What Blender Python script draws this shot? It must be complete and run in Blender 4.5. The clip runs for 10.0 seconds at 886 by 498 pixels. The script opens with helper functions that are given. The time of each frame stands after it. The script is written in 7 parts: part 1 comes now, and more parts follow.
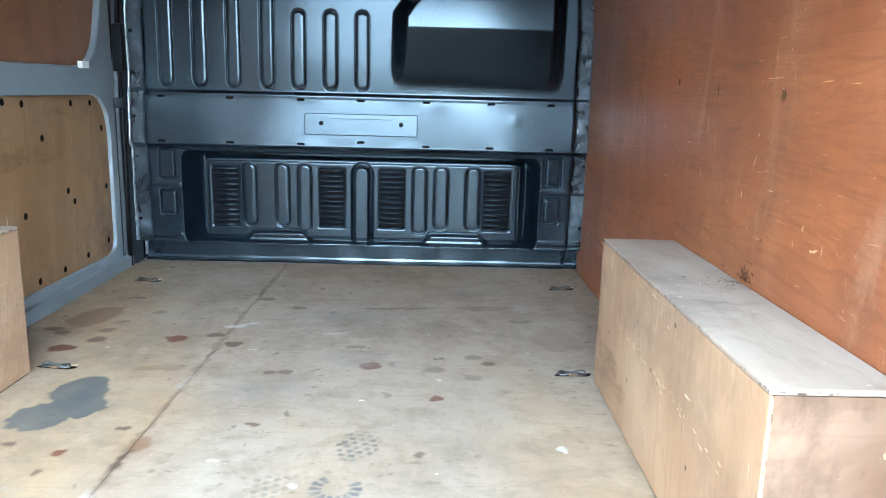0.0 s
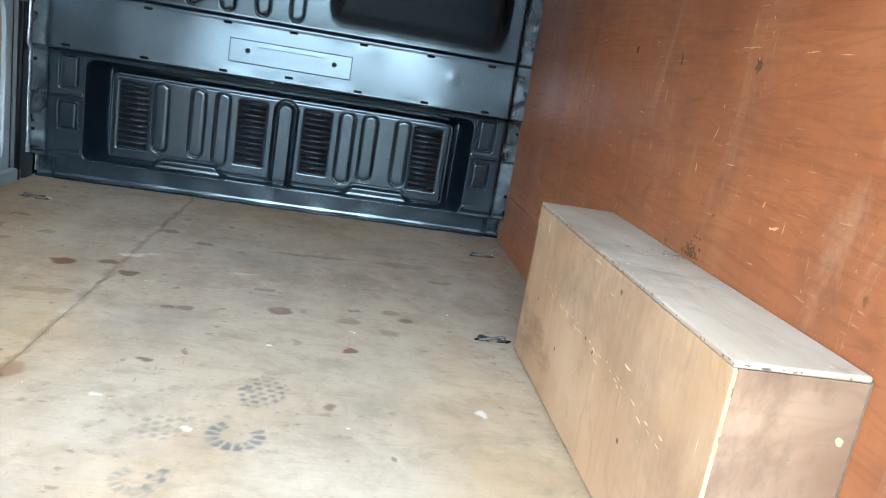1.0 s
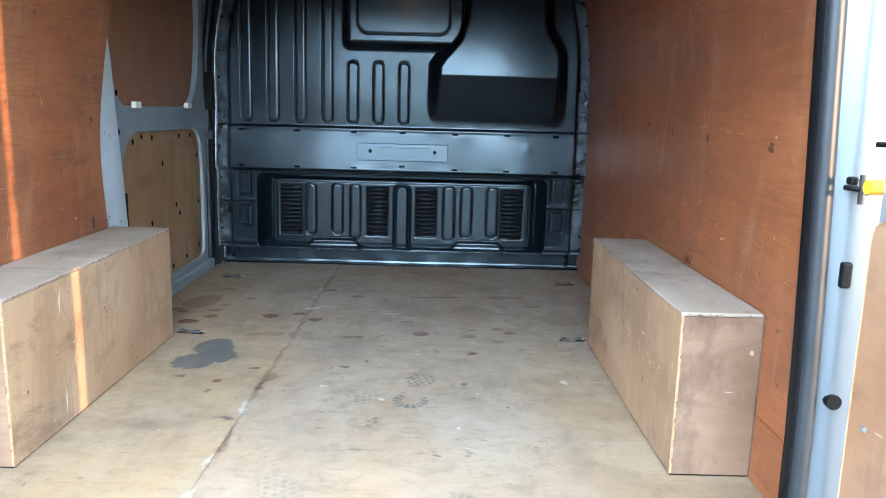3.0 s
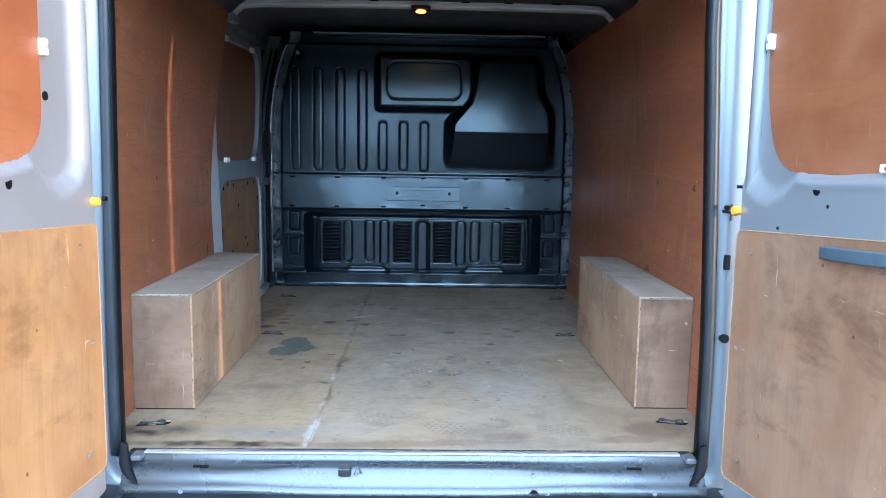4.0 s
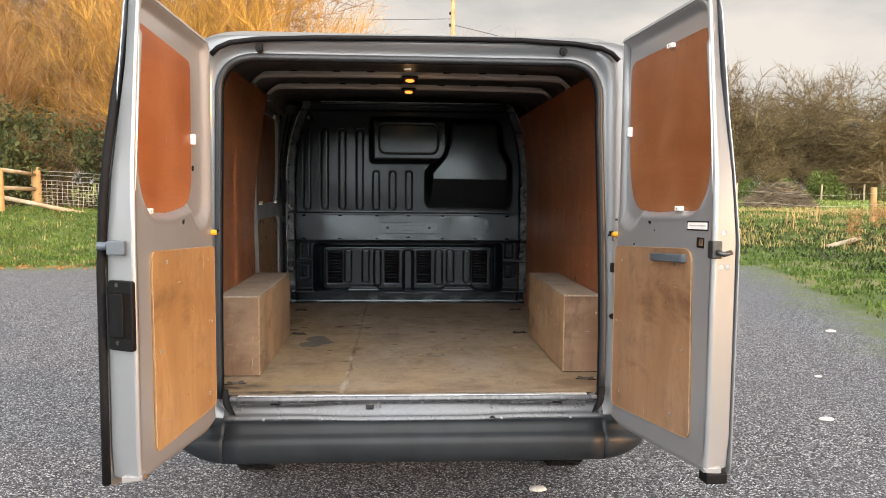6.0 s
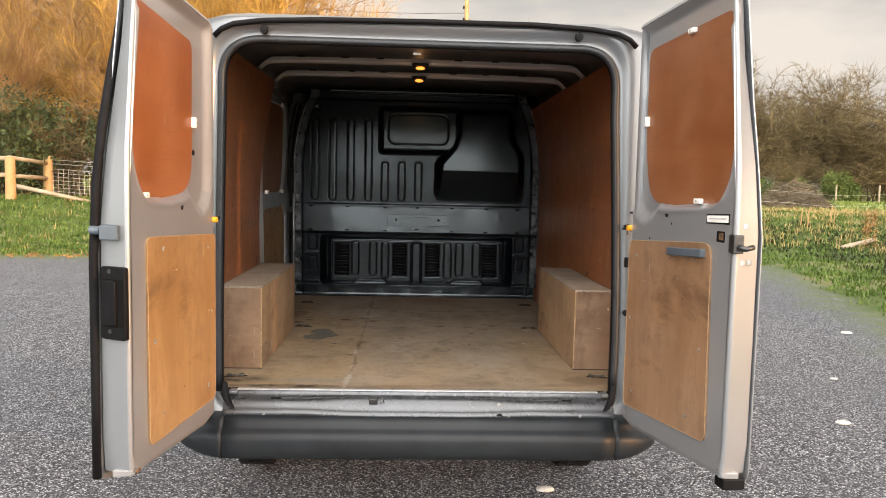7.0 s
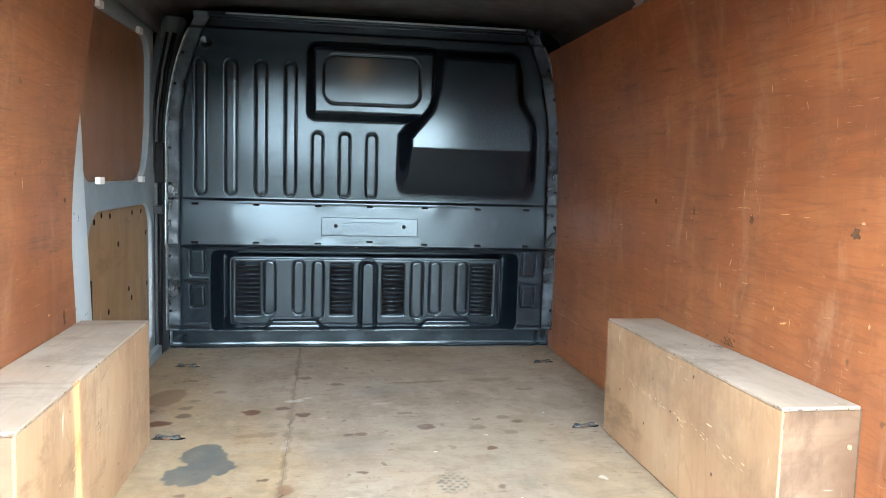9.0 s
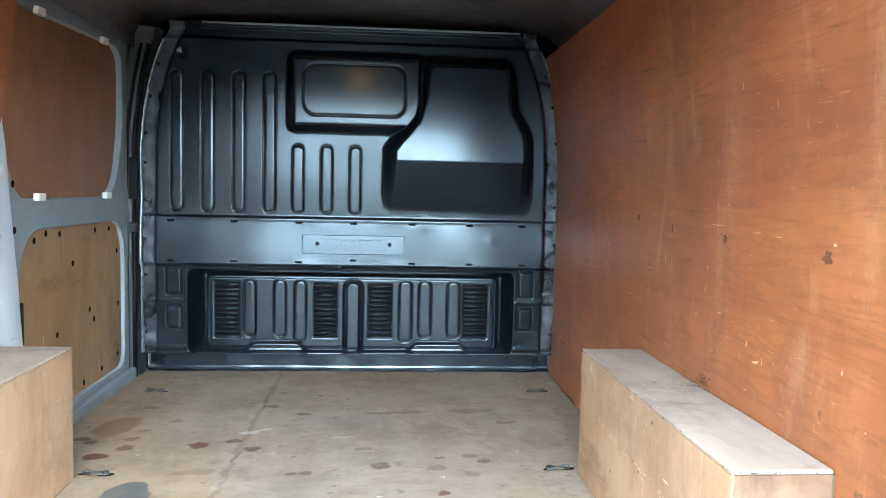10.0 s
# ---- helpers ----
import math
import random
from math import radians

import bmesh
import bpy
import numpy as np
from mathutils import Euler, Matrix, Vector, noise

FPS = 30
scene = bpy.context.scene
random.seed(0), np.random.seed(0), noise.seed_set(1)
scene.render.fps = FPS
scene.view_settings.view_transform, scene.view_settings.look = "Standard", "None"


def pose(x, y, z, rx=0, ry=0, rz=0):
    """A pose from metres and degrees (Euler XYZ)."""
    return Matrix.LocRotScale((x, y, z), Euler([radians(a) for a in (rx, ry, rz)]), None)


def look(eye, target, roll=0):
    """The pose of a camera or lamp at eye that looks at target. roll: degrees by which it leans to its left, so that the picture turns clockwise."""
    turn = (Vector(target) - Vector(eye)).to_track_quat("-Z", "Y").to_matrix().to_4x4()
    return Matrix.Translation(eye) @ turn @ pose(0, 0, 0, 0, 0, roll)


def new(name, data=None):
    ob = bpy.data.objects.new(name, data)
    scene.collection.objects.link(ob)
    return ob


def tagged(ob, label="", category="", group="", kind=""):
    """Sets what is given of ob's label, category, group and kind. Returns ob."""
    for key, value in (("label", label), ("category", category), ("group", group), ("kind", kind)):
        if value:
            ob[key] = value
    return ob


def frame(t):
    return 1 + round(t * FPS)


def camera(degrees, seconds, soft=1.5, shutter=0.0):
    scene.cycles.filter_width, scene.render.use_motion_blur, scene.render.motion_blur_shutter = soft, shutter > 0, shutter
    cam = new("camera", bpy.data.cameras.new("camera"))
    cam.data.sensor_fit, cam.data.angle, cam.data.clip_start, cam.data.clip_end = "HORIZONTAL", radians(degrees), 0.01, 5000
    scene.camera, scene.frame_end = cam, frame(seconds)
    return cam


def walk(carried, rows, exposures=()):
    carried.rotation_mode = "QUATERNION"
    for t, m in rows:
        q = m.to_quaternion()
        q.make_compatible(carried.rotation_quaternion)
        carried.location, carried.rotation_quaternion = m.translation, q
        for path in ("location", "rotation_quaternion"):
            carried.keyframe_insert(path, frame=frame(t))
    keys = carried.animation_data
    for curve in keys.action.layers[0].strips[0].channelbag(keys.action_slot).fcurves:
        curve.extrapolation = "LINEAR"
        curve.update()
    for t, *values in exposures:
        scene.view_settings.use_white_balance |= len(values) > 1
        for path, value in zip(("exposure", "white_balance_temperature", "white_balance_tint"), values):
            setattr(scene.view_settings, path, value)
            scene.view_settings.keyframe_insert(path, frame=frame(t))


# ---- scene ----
cam = camera(60.6, 10.0, soft=1.0)
PATH = [
    (0, (0.281, -0.462, 1.301), (0.308, 1.494, 0.886), 1.5),
    (0.5, (0.277, -0.433, 1.273), (0.305, 1.53, 0.887), 3.7),
    (1, (0.232, -0.361, 1.223), (0.517, 1.563, 0.758), 9.6),
    (1.5, (0.297, -0.425, 1.249), (0.386, 1.524, 0.81), 6.5),
    (2, (0.386, -0.561, 1.284), (0.378, 1.399, 0.886), 2.5),
    (2.5, (0.318, -0.749, 1.292), (0.233, 1.208, 0.888), 2.1),
    (2.7, (0.248, -0.889, 1.317), (0.226, 1.072, 0.925), 2.3),
    (3.8, (0.079, -1.779, 1.401), (0.114, 0.202, 1.131), 1.0),
    (4, (0.017, -1.929, 1.401), (0.064, 0.054, 1.146), 0.9),
    (4.5, (-0.041, -2.339, 1.411), (0.033, -0.353, 1.187), 0.4),
    (5, (-0.105, -2.675, 1.422), (-0.012, -0.687, 1.225), 0.1),
    (5.5, (-0.136, -2.919, 1.44), (-0.02, -0.93, 1.264), 0.4),
    (5.7, (-0.113, -2.996, 1.442), (0.008, -1.006, 1.277), 0.5),
    (6.8, (-0.052, -3.051, 1.434), (0.045, -1.06, 1.28), 0.9),
    (7, (-0.062, -2.932, 1.419), (0.031, -0.942, 1.248), 1.3),
    (7.5, (-0.146, -2.405, 1.411), (-0.018, -0.416, 1.247), 1.1),
    (8, (-0.162, -1.812, 1.387), (0.019, 0.177, 1.297), 0.7),
    (8.5, (-0.204, -1.297, 1.392), (0.069, 0.68, 1.261), 0.7),
    (9, (-0.198, -0.937, 1.391), (0.112, 1.03, 1.2), 1.6),
    (9.5, (-0.142, -0.706, 1.386), (0.135, 1.264, 1.183), 1.0),
    (10, (0.13, -0.755, 1.396), (0.284, 1.233, 1.24), 1.3),
]
# seconds, stops, kelvin, tint: the clip's camera sets its own brightness and white balance
EXPOSURES = [
    (0.0, 2.78, 5550, 0), (0.5, 2.70, 5900, 1), (1.0, 2.60, 5950, 0), (2.0, 2.57, 5800, 1), (2.7, 2.25, 5750, 1), (3.8, 1.42, 5000, 2), (4.5, 0.88, 5000, 2),
    (5.0, 0.60, 6650, 9), (5.5, 0.46, 7900, 14), (7.0, 0.42, 8400, 16), (7.5, 0.42, 9300, 17), (8.0, 1.15, 8600, 15), (8.5, 2.15, 6700, 7), (9.0, 2.68, 6450, 3), (9.5, 2.82, 6300, 2), (10.0, 2.85, 6000, 2),
]
walk(cam, [(t, look(eye, target, roll)) for t, eye, target, roll in PATH], EXPOSURES)


# ---- light ----
SUN_DIR = Vector((1.66, -0.79, 0.14)).normalized()   # towards the low winter sun
world = bpy.data.worlds.new("sky")
scene.world = world
world.use_nodes = True
wt = world.node_tree
wt.nodes.clear()
sky = wt.nodes.new("ShaderNodeTexSky")
sky.sky_type = "NISHITA"
sky.sun_disc = False
sky.sun_elevation = math.asin(SUN_DIR.z)
sky.sun_rotation = math.atan2(SUN_DIR.x, SUN_DIR.y)
sky.air_density, sky.dust_density, sky.ozone_density = 1.0, 1.6, 1.0
w_co = wt.nodes.new("ShaderNodeTexCoord")
w_map = wt.nodes.new("ShaderNodeMapping")
w_map.inputs["Scale"].default_value = (1.0, 1.0, 3.2)
w_noise = wt.nodes.new("ShaderNodeTexNoise")
w_noise.inputs["Scale"].default_value = 1.7
w_noise.inputs["Detail"].default_value = 7
w_noise.inputs["Roughness"].default_value = 0.55
w_ramp = wt.nodes.new("ShaderNodeValToRGB")
w_ramp.color_ramp.elements[0].position, w_ramp.color_ramp.elements[0].color = 0.30, (0.55, 0.55, 0.55, 1)
w_ramp.color_ramp.elements[1].position, w_ramp.color_ramp.elements[1].color = 0.62, (0.97, 0.97, 0.97, 1)
w_shade = wt.nodes.new("ShaderNodeValToRGB")
w_shade.color_ramp.elements[0].position, w_shade.color_ramp.elements[0].color = 0.30, (5.2, 6.7, 8.5, 1)
w_shade.color_ramp.elements[1].position, w_shade.color_ramp.elements[1].color = 0.66, (10.0, 10.7, 11.5, 1)
# the cloud sheet is brighter towards the sun and behind
w_dot = wt.nodes.new("ShaderNodeVectorMath")
w_dot.operation = "DOT_PRODUCT"
w_dot.inputs[1].default_value = Vector((0.04, -1.0, 0.12)).normalized()
w_glow = wt.nodes.new("ShaderNodeMapRange")
w_glow.interpolation_type = "SMOOTHSTEP"
for key, value in (("From Min", -0.15), ("From Max", 1.0), ("To Min", 0.70), ("To Max", 8.6)):
    w_glow.inputs[key].default_value = value
w_scale = wt.nodes.new("ShaderNodeVectorMath")
w_scale.operation = "SCALE"
w_mix = wt.nodes.new("ShaderNodeMix")
w_mix.data_type = "RGBA"
w_bg = wt.nodes.new("ShaderNodeBackground")
w_bg.inputs["Strength"].default_value = 0.085
w_out = wt.nodes.new("ShaderNodeOutputWorld")
for a, b in ((w_co.outputs["Generated"], w_map.inputs["Vector"]), (w_map.outputs[0], w_noise.inputs["Vector"]),
             (w_noise.outputs["Fac"], w_ramp.inputs[0]), (w_noise.outputs["Fac"], w_shade.inputs[0]),
             (w_ramp.outputs[0], w_mix.inputs[0]), (sky.outputs[0], w_mix.inputs[6]), (w_co.outputs["Generated"], w_dot.inputs[0]), (w_dot.outputs["Value"], w_glow.inputs[0]),
             (w_shade.outputs[0], w_scale.inputs[0]), (w_glow.outputs[0], w_scale.inputs["Scale"]), (w_scale.outputs[0], w_mix.inputs[7]),
             (w_mix.outputs[2], w_bg.inputs["Color"]), (w_bg.outputs[0], w_out.inputs["Surface"])):
    wt.links.new(a, b)

sun = new("sun", bpy.data.lights.new("sun", "SUN"))
sun.data.energy, sun.data.angle, sun.data.color = 2.7, radians(0.5), (1.0, 0.53, 0.21)
sun.matrix_world = look((0, 0, 0), -SUN_DIR)
sun.location = (12, -6, 6)


# ---- materials ----
class Nodes:
    """A material under construction: nodes by kind, sockets joined as they are named."""

    def __init__(self, name):
        self.mat = bpy.data.materials.new(name)
        self.mat.use_nodes = True
        self.tree = self.mat.node_tree
        self.tree.nodes.clear()
        self.out = self.tree.nodes.new("ShaderNodeOutputMaterial")
        self.bsdf = self.tree.nodes.new("ShaderNodeBsdfPrincipled")
        self.tree.links.new(self.bsdf.outputs[0], self.out.inputs["Surface"])

    def put(self, value, socket):
        if isinstance(value, bpy.types.NodeSocket):
            self.tree.links.new(value, socket)
        elif isinstance(value, (tuple, list)) and len(value) == 3 and socket.type == "RGBA":
            socket.default_value = (*value, 1)
        else:
            socket.default_value = value

    def add(self, kind, **inputs):
        node = self.tree.nodes.new("ShaderNode" + kind)
        for key, value in inputs.items():
            self.put(value, node.inputs[key.replace("_", " ")])
        return node

    def coords(self, which="Object", scale=(1, 1, 1), turn=(0, 0, 0)):
        m = self.add("Mapping", Vector=self.add("TexCoord").outputs[which])
        m.inputs["Scale"].default_value = scale
        m.inputs["Rotation"].default_value = [radians(a) for a in turn]
        return m.outputs[0]

    def noise(self, co, scale, detail=5, rough=0.55, distort=0.0):
        return self.add("TexNoise", Vector=co, Scale=scale, Detail=detail, Roughness=rough, Distortion=distort).outputs["Fac"]

    def ramp(self, fac, *stops):
        r = self.add("ValToRGB", Fac=fac)
        e = r.color_ramp.elements
        while len(e) < len(stops):
            e.new(0.5)
        for k, (at, col) in enumerate(stops):
            e[k].position = at
            e[k].color = (*col, 1) if isinstance(col, tuple) else (col, col, col, 1)
        return r.outputs[0]

    def mix(self, fac, a, b, blend="MIX"):
        m = self.add("Mix")
        m.data_type, m.blend_type = "RGBA", blend
        for value, socket in ((fac, m.inputs[0]), (a, m.inputs[6]), (b, m.inputs[7])):
            self.put(value, socket)
        return m.outputs[2]

    def math(self, op, a, b=0.0):
        m = self.add("Math")
        m.operation = op
        self.put(a, m.inputs[0])
        self.put(b, m.inputs[1])
        return m.outputs[0]

    def vec(self, op, a, b):
        m = self.add("VectorMath")
        m.operation = op
        self.put(a, m.inputs[0])
        self.put(b, m.inputs[1])
        return m

    def bump(self, height, strength=0.2, distance=0.002):
        self.put(self.add("Bump", Height=height, Strength=strength, Distance=distance).outputs[0], self.bsdf.inputs["Normal"])

    def done(self, color, rough=0.5, metal=0.0, spec=0.5, coat=0.0):
        for value, key in ((color, "Base Color"), (rough, "Roughness"), (metal, "Metallic"), (spec, "Specular IOR Level"), (coat, "Coat Weight")):
            self.put(value, self.bsdf.inputs[key])
        return self.mat


def plywood(name, base, dark, light, axis, rough=0.5, scratch=0.5, dirt=0.3):
    """Plywood with its grain along one axis, blotches, pale scratches and grubby patches."""
    g = Nodes(name)
    along = {"x": (0.05, 1, 1), "y": (1, 0.05, 1), "z": (1, 1, 0.05)}[axis]
    slow = {"x": (0.25, 1, 1), "y": (1, 0.25, 1), "z": (1, 1, 0.25)}[axis]
    fine = g.noise(g.coords(scale=along), 110, 4, 0.6)
    figure = g.noise(g.coords(scale=slow), 5.5, 4, 0.5, 0.6)
    rings = g.math("SINE", g.math("MULTIPLY", figure, 46.0))
    blotch = g.noise(g.coords(), 3.1, 5, 0.6)
    c = g.mix(g.ramp(figure, (0.32, 0.0), (0.68, 1.0)), dark, base)
    c = g.mix(g.ramp(blotch, (0.42, 0.0), (0.72, 0.75)), c, light)
    c = g.mix(g.ramp(rings, (0.80, 0.0), (1.0, 0.30)), c, dark)
    c = g.mix(g.ramp(fine, (0.28, 0.28), (0.50, 0.0)), c, dark)
    soil = g.noise(g.coords(), 1.7, 7, 0.7)
    c = g.mix(g.ramp(soil, (0.50, 0.0), (0.70, dirt)), c, tuple(0.45 * v + 0.02 for v in dark))
    smear = g.noise(g.coords(scale=tuple(1.6 - v for v in slow)), 3.4, 6, 0.7, 0.4)
    c = g.mix(g.ramp(smear, (0.54, 0.0), (0.70, 1.3 * dirt)), c, tuple(0.62 * v for v in dark))
    dots = g.ramp(g.add("TexVoronoi", Vector=g.coords(turn=(31, 17, 40)), Scale=9.0).outputs["Distance"], (0.03, 1.0), (0.05, 0.0))
    c = g.mix(g.math("MULTIPLY", dots, min(1.0, 2 * dirt)), c, tuple(0.3 * v for v in dark))
    marks = g.noise(g.coords(scale=(4, 4, 46), turn=(18, 24, 9)), 2.4, 3, 0.6)
    marks2 = g.noise(g.coords(scale=(30, 30, 3), turn=(8, -6, 0)), 2.2, 2, 0.5)
    where = g.noise(g.coords(), 6.0, 2)
    m = g.math("MULTIPLY", g.math("MAXIMUM", g.ramp(marks, (0.70, 0.0), (0.74, 0.7)), g.ramp(marks2, (0.71, 0.0), (0.75, 0.7))), g.ramp(where, (0.48, 0.0), (0.60, scratch)))
    c = g.mix(m, c, tuple(min(0.85, 0.35 + v) for v in light))
    g.bump(fine, 0.14, 0.001)
    return g.done(c, g.ramp(blotch, (0.3, rough - 0.08), (0.7, rough + 0.12)), spec=0.4)


def paint(name, color, rough, metal=0.0, dust=0.25, dust_color=(0.30, 0.29, 0.27), coat=0.0, wave=0.0, spec=0.5, dull=1.0):
    """Sprayed sheet metal with dust, dull patches and a faint waviness."""
    g = Nodes(name)
    big, small = g.noise(g.coords(), 2.3, 6, 0.65), g.noise(g.coords(), 38, 5, 0.7)
    c = g.mix(g.math("MULTIPLY", g.ramp(big, (0.40, 0.0), (0.75, 1.0)), dust), color, dust_color)
    c = g.mix(g.ramp(small, (0.62, 0.0), (0.78, 0.3 * dust)), c, dust_color)
    if wave:
        g.bump(g.noise(g.coords(), 5.0, 2, 0.4), wave, 0.01)
    return g.done(c, g.ramp(g.noise(g.coords(), 7, 5, 0.7), (0.3, max(0.05, rough - 0.08 * dull)), (0.75, rough + 0.14 * dull)), metal, spec, coat)


def plain(name, color, rough, metal=0.0, vary=0.2, scale=30, bumpy=0.0, spec=0.5):
    g = Nodes(name)
    n = g.noise(g.coords(), scale, 5, 0.6)
    if bumpy:
        g.bump(n, bumpy, 0.002)
    return g.done(g.mix(g.ramp(n, (0.3, 0.0), (0.7, 1.0)), tuple(v * (1 - vary) for v in color), tuple(min(1, v * (1 + vary)) for v in color)), rough, metal, spec)


def wall_plywood():
    """Red-stained sheet: wavy lengthwise figure, broad upright rolled bands with their sheen painted in, scuffs and
    dark smudges.
    """
    g = Nodes("stained_red_plywood")
    co = g.coords()
    fine = g.noise(g.coords(scale=(1, 0.06, 1)), 120, 4, 0.6)
    figure = g.noise(g.coords(scale=(1, 0.16, 1)), 6.5, 3, 0.5, 0.5)
    lines = g.math("SINE", g.math("MULTIPLY", figure, 52.0))
    bands = g.noise(g.coords(scale=(1, 1, 0.07)), 4.2, 4, 0.6)
    soil = g.noise(co, 2.4, 8, 0.72)
    c = g.mix(g.ramp(figure, (0.34, 0.0), (0.64, 1.0)), (0.205, 0.066, 0.025), (0.285, 0.097, 0.036))
    cloud = g.noise(g.coords(scale=(1, 0.7, 1)), 1.9, 4, 0.55, 0.3)
    c = g.mix(g.ramp(cloud, (0.50, 0.0), (0.70, 0.55)), c, (0.335, 0.140, 0.062))
    c = g.mix(g.ramp(cloud, (0.30, 0.45), (0.47, 0.0)), c, (0.165, 0.052, 0.021))
    # sheen of the rolled bands, put in as a paler colour
    c = g.mix(g.ramp(bands, (0.48, 0.0), (0.66, 0.38)), c, (0.36, 0.17, 0.085))
    c = g.mix(g.ramp(lines, (0.80, 0.0), (1.0, 0.20)), c, (0.125, 0.04, 0.017))
    veins = g.noise(g.coords(scale=(1, 0.10, 1), turn=(3, 0, 0)), 13.0, 5, 0.6, 0.9)
    c = g.mix(g.ramp(veins, (0.475, 0.0), (0.497, 0.28), (0.503, 0.28), (0.525, 0.0)), c, (0.11, 0.036, 0.016))
    c = g.mix(g.ramp(fine, (0.28, 0.36), (0.5, 0.0)), c, (0.15, 0.05, 0.02))
    c = g.mix(g.ramp(soil, (0.50, 0.0), (0.68, 0.6)), c, (0.125, 0.05, 0.026))
    smudge = g.noise(g.coords(scale=(1, 0.8, 1)), 7.0, 8, 0.75, 0.4)
    c = g.mix(g.ramp(smudge, (0.54, 0.0), (0.68, 0.6)), c, (0.14, 0.052, 0.024))
    dash = g.noise(g.coords(scale=(1, 0.7, 9)), 5.0, 7, 0.7, 0.3)
    c = g.mix(g.math("MULTIPLY", g.ramp(dash, (0.57, 0.0), (0.66, 0.75)), g.ramp(g.noise(co, 3.3, 3), (0.45, 0.0), (0.58, 1.0))), c, (0.10, 0.04, 0.02))
    wash = g.noise(g.coords(scale=(1, 1.3, 0.45)), 8.0, 7, 0.72, 0.5)
    c = g.mix(g.ramp(wash, (0.55, 0.0), (0.72, 0.36)), c, (0.40, 0.235, 0.15))
    for scale, turn, cut, amount in (((3, 5, 60), (4, 0, 0), 0.68, 0.35), ((3, 55, 4), (-9, 0, 0), 0.70, 0.3), ((3, 40, 40), (35, 0, 0), 0.70, 0.45), ((3, 70, 12), (20, 0, 0), 0.71, 0.3)):
        m = g.noise(g.coords(scale=scale, turn=turn), 2.6, 3, 0.6)
        c = g.mix(g.math("MULTIPLY", g.ramp(m, (cut, 0.0), (cut + 0.02, 1.0)), g.ramp(g.noise(co, 5, 3), (0.47, 0.0), (0.58, amount))), c, (0.50, 0.31, 0.20))
    specks = g.ramp(g.add("TexVoronoi", Vector=g.vec("ADD", co, g.vec("MULTIPLY", g.add("TexNoise", Vector=co, Scale=40.0).outputs["Color"], (0.03, 0.03, 0.03)).outputs[0]).outputs[0], Scale=11.0).outputs["Distance"], (0.055, 1.0), (0.095, 0.0))
    c = g.mix(g.math("MULTIPLY", specks, g.ramp(g.noise(co, 4, 2), (0.42, 0.0), (0.52, 0.8))), c, (0.10, 0.04, 0.02))
    g.bump(fine, 0.14, 0.001)
    return g.done(c, g.ramp(bands, (0.3, 0.36), (0.7, 0.52)), spec=0.4)


PLY_WALL = wall_plywood()
PLY_DOOR_TOP = plywood("red_door_plywood", (0.25, 0.085, 0.032), (0.18, 0.057, 0.021), (0.30, 0.128, 0.062), "x", 0.42, 0.35, 0.22)
PLY_SLIDE = plywood("brown_red_plywood", (0.25, 0.112, 0.052), (0.18, 0.074, 0.033), (0.31, 0.168, 0.092), "z", 0.46, 0.35, 0.4)
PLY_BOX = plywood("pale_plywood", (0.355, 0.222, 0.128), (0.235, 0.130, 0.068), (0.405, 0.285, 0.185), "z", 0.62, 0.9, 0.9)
PLY_BOXTOP = plywood("worn_grey_plywood", (0.31, 0.245, 0.195), (0.21, 0.155, 0.115), (0.345, 0.29, 0.245), "y", 0.66, 0.6, 0.7)
PLY_DOOR_LOW = plywood("golden_plywood", (0.27, 0.155, 0.066), (0.19, 0.098, 0.040), (0.35, 0.23, 0.118), "z", 0.55, 0.8, 0.7)
PLY_DOOR_LOW_R = plywood("grubby_plywood", (0.265, 0.143, 0.077), (0.195, 0.098, 0.050), (0.33, 0.205, 0.128), "z", 0.58, 1.0, 0.9)
PLY_SIDE = plywood("brown_plywood", (0.29, 0.168, 0.078), (0.19, 0.10, 0.042), (0.37, 0.25, 0.145), "z", 0.55, 0.7, 0.9)
# stained end plywood, its colour also darkened against the sky light falling on it
PLY_END = plywood("darkened_grubby_end_plywood", (0.215, 0.130, 0.082), (0.145, 0.080, 0.047), (0.27, 0.182, 0.122), "x", 0.62, 0.7, 0.8)
PLY_EDGE = plain("plywood_edge", (0.43, 0.31, 0.19), 0.7, 0, 0.25, 60)
PLY_RIM = plain("darkened_plywood_rim", (0.30, 0.185, 0.095), 0.7, 0, 0.3, 60)
# near-black colour that stands for the shade inside holes, slots and gaps
GAP = plain("gap_shade_black", (0.005, 0.004, 0.0035), 0.9, 0, 0.2, 30, 0, 0.1)
g = Nodes("dark_blue_grey_paint")
g.bump(g.noise(g.coords(), 4.0, 1, 0.4), 0.05, 0.01)
BULK = g.done(g.mix(g.ramp(g.noise(g.coords(), 3.0, 5, 0.6), (0.5, 0.0), (0.8, 0.2)), (0.0060, 0.0095, 0.0140), (0.013, 0.018, 0.024)), g.ramp(g.noise(g.coords(), 2.5, 4, 0.5), (0.35, 0.18), (0.7, 0.23)), 0.0, 0.6)
g.put((0.78, 0.92, 1.0), g.bsdf.inputs["Specular Tint"])
g = Nodes("scuffed_flange_paint")
patch = g.noise(g.coords(scale=(1, 1, 0.8)), 9, 4, 0.55, 0.6)
g.bump(g.noise(g.coords(), 26, 3, 0.5), 0.5, 0.006)
FLANGEPAINT = g.done(g.ramp(patch, (0.38, (0.006, 0.009, 0.012)), (0.50, (0.022, 0.030, 0.038)), (0.64, (0.065, 0.078, 0.090))), g.ramp(patch, (0.4, 0.26), (0.6, 0.42)), 0.2, 0.5)
SILVER = paint("silver_paint", (0.29, 0.305, 0.32), 0.31, 0.55, 0.10, (0.30, 0.29, 0.27), 0.25, 0.03, 0.5, 0.25)
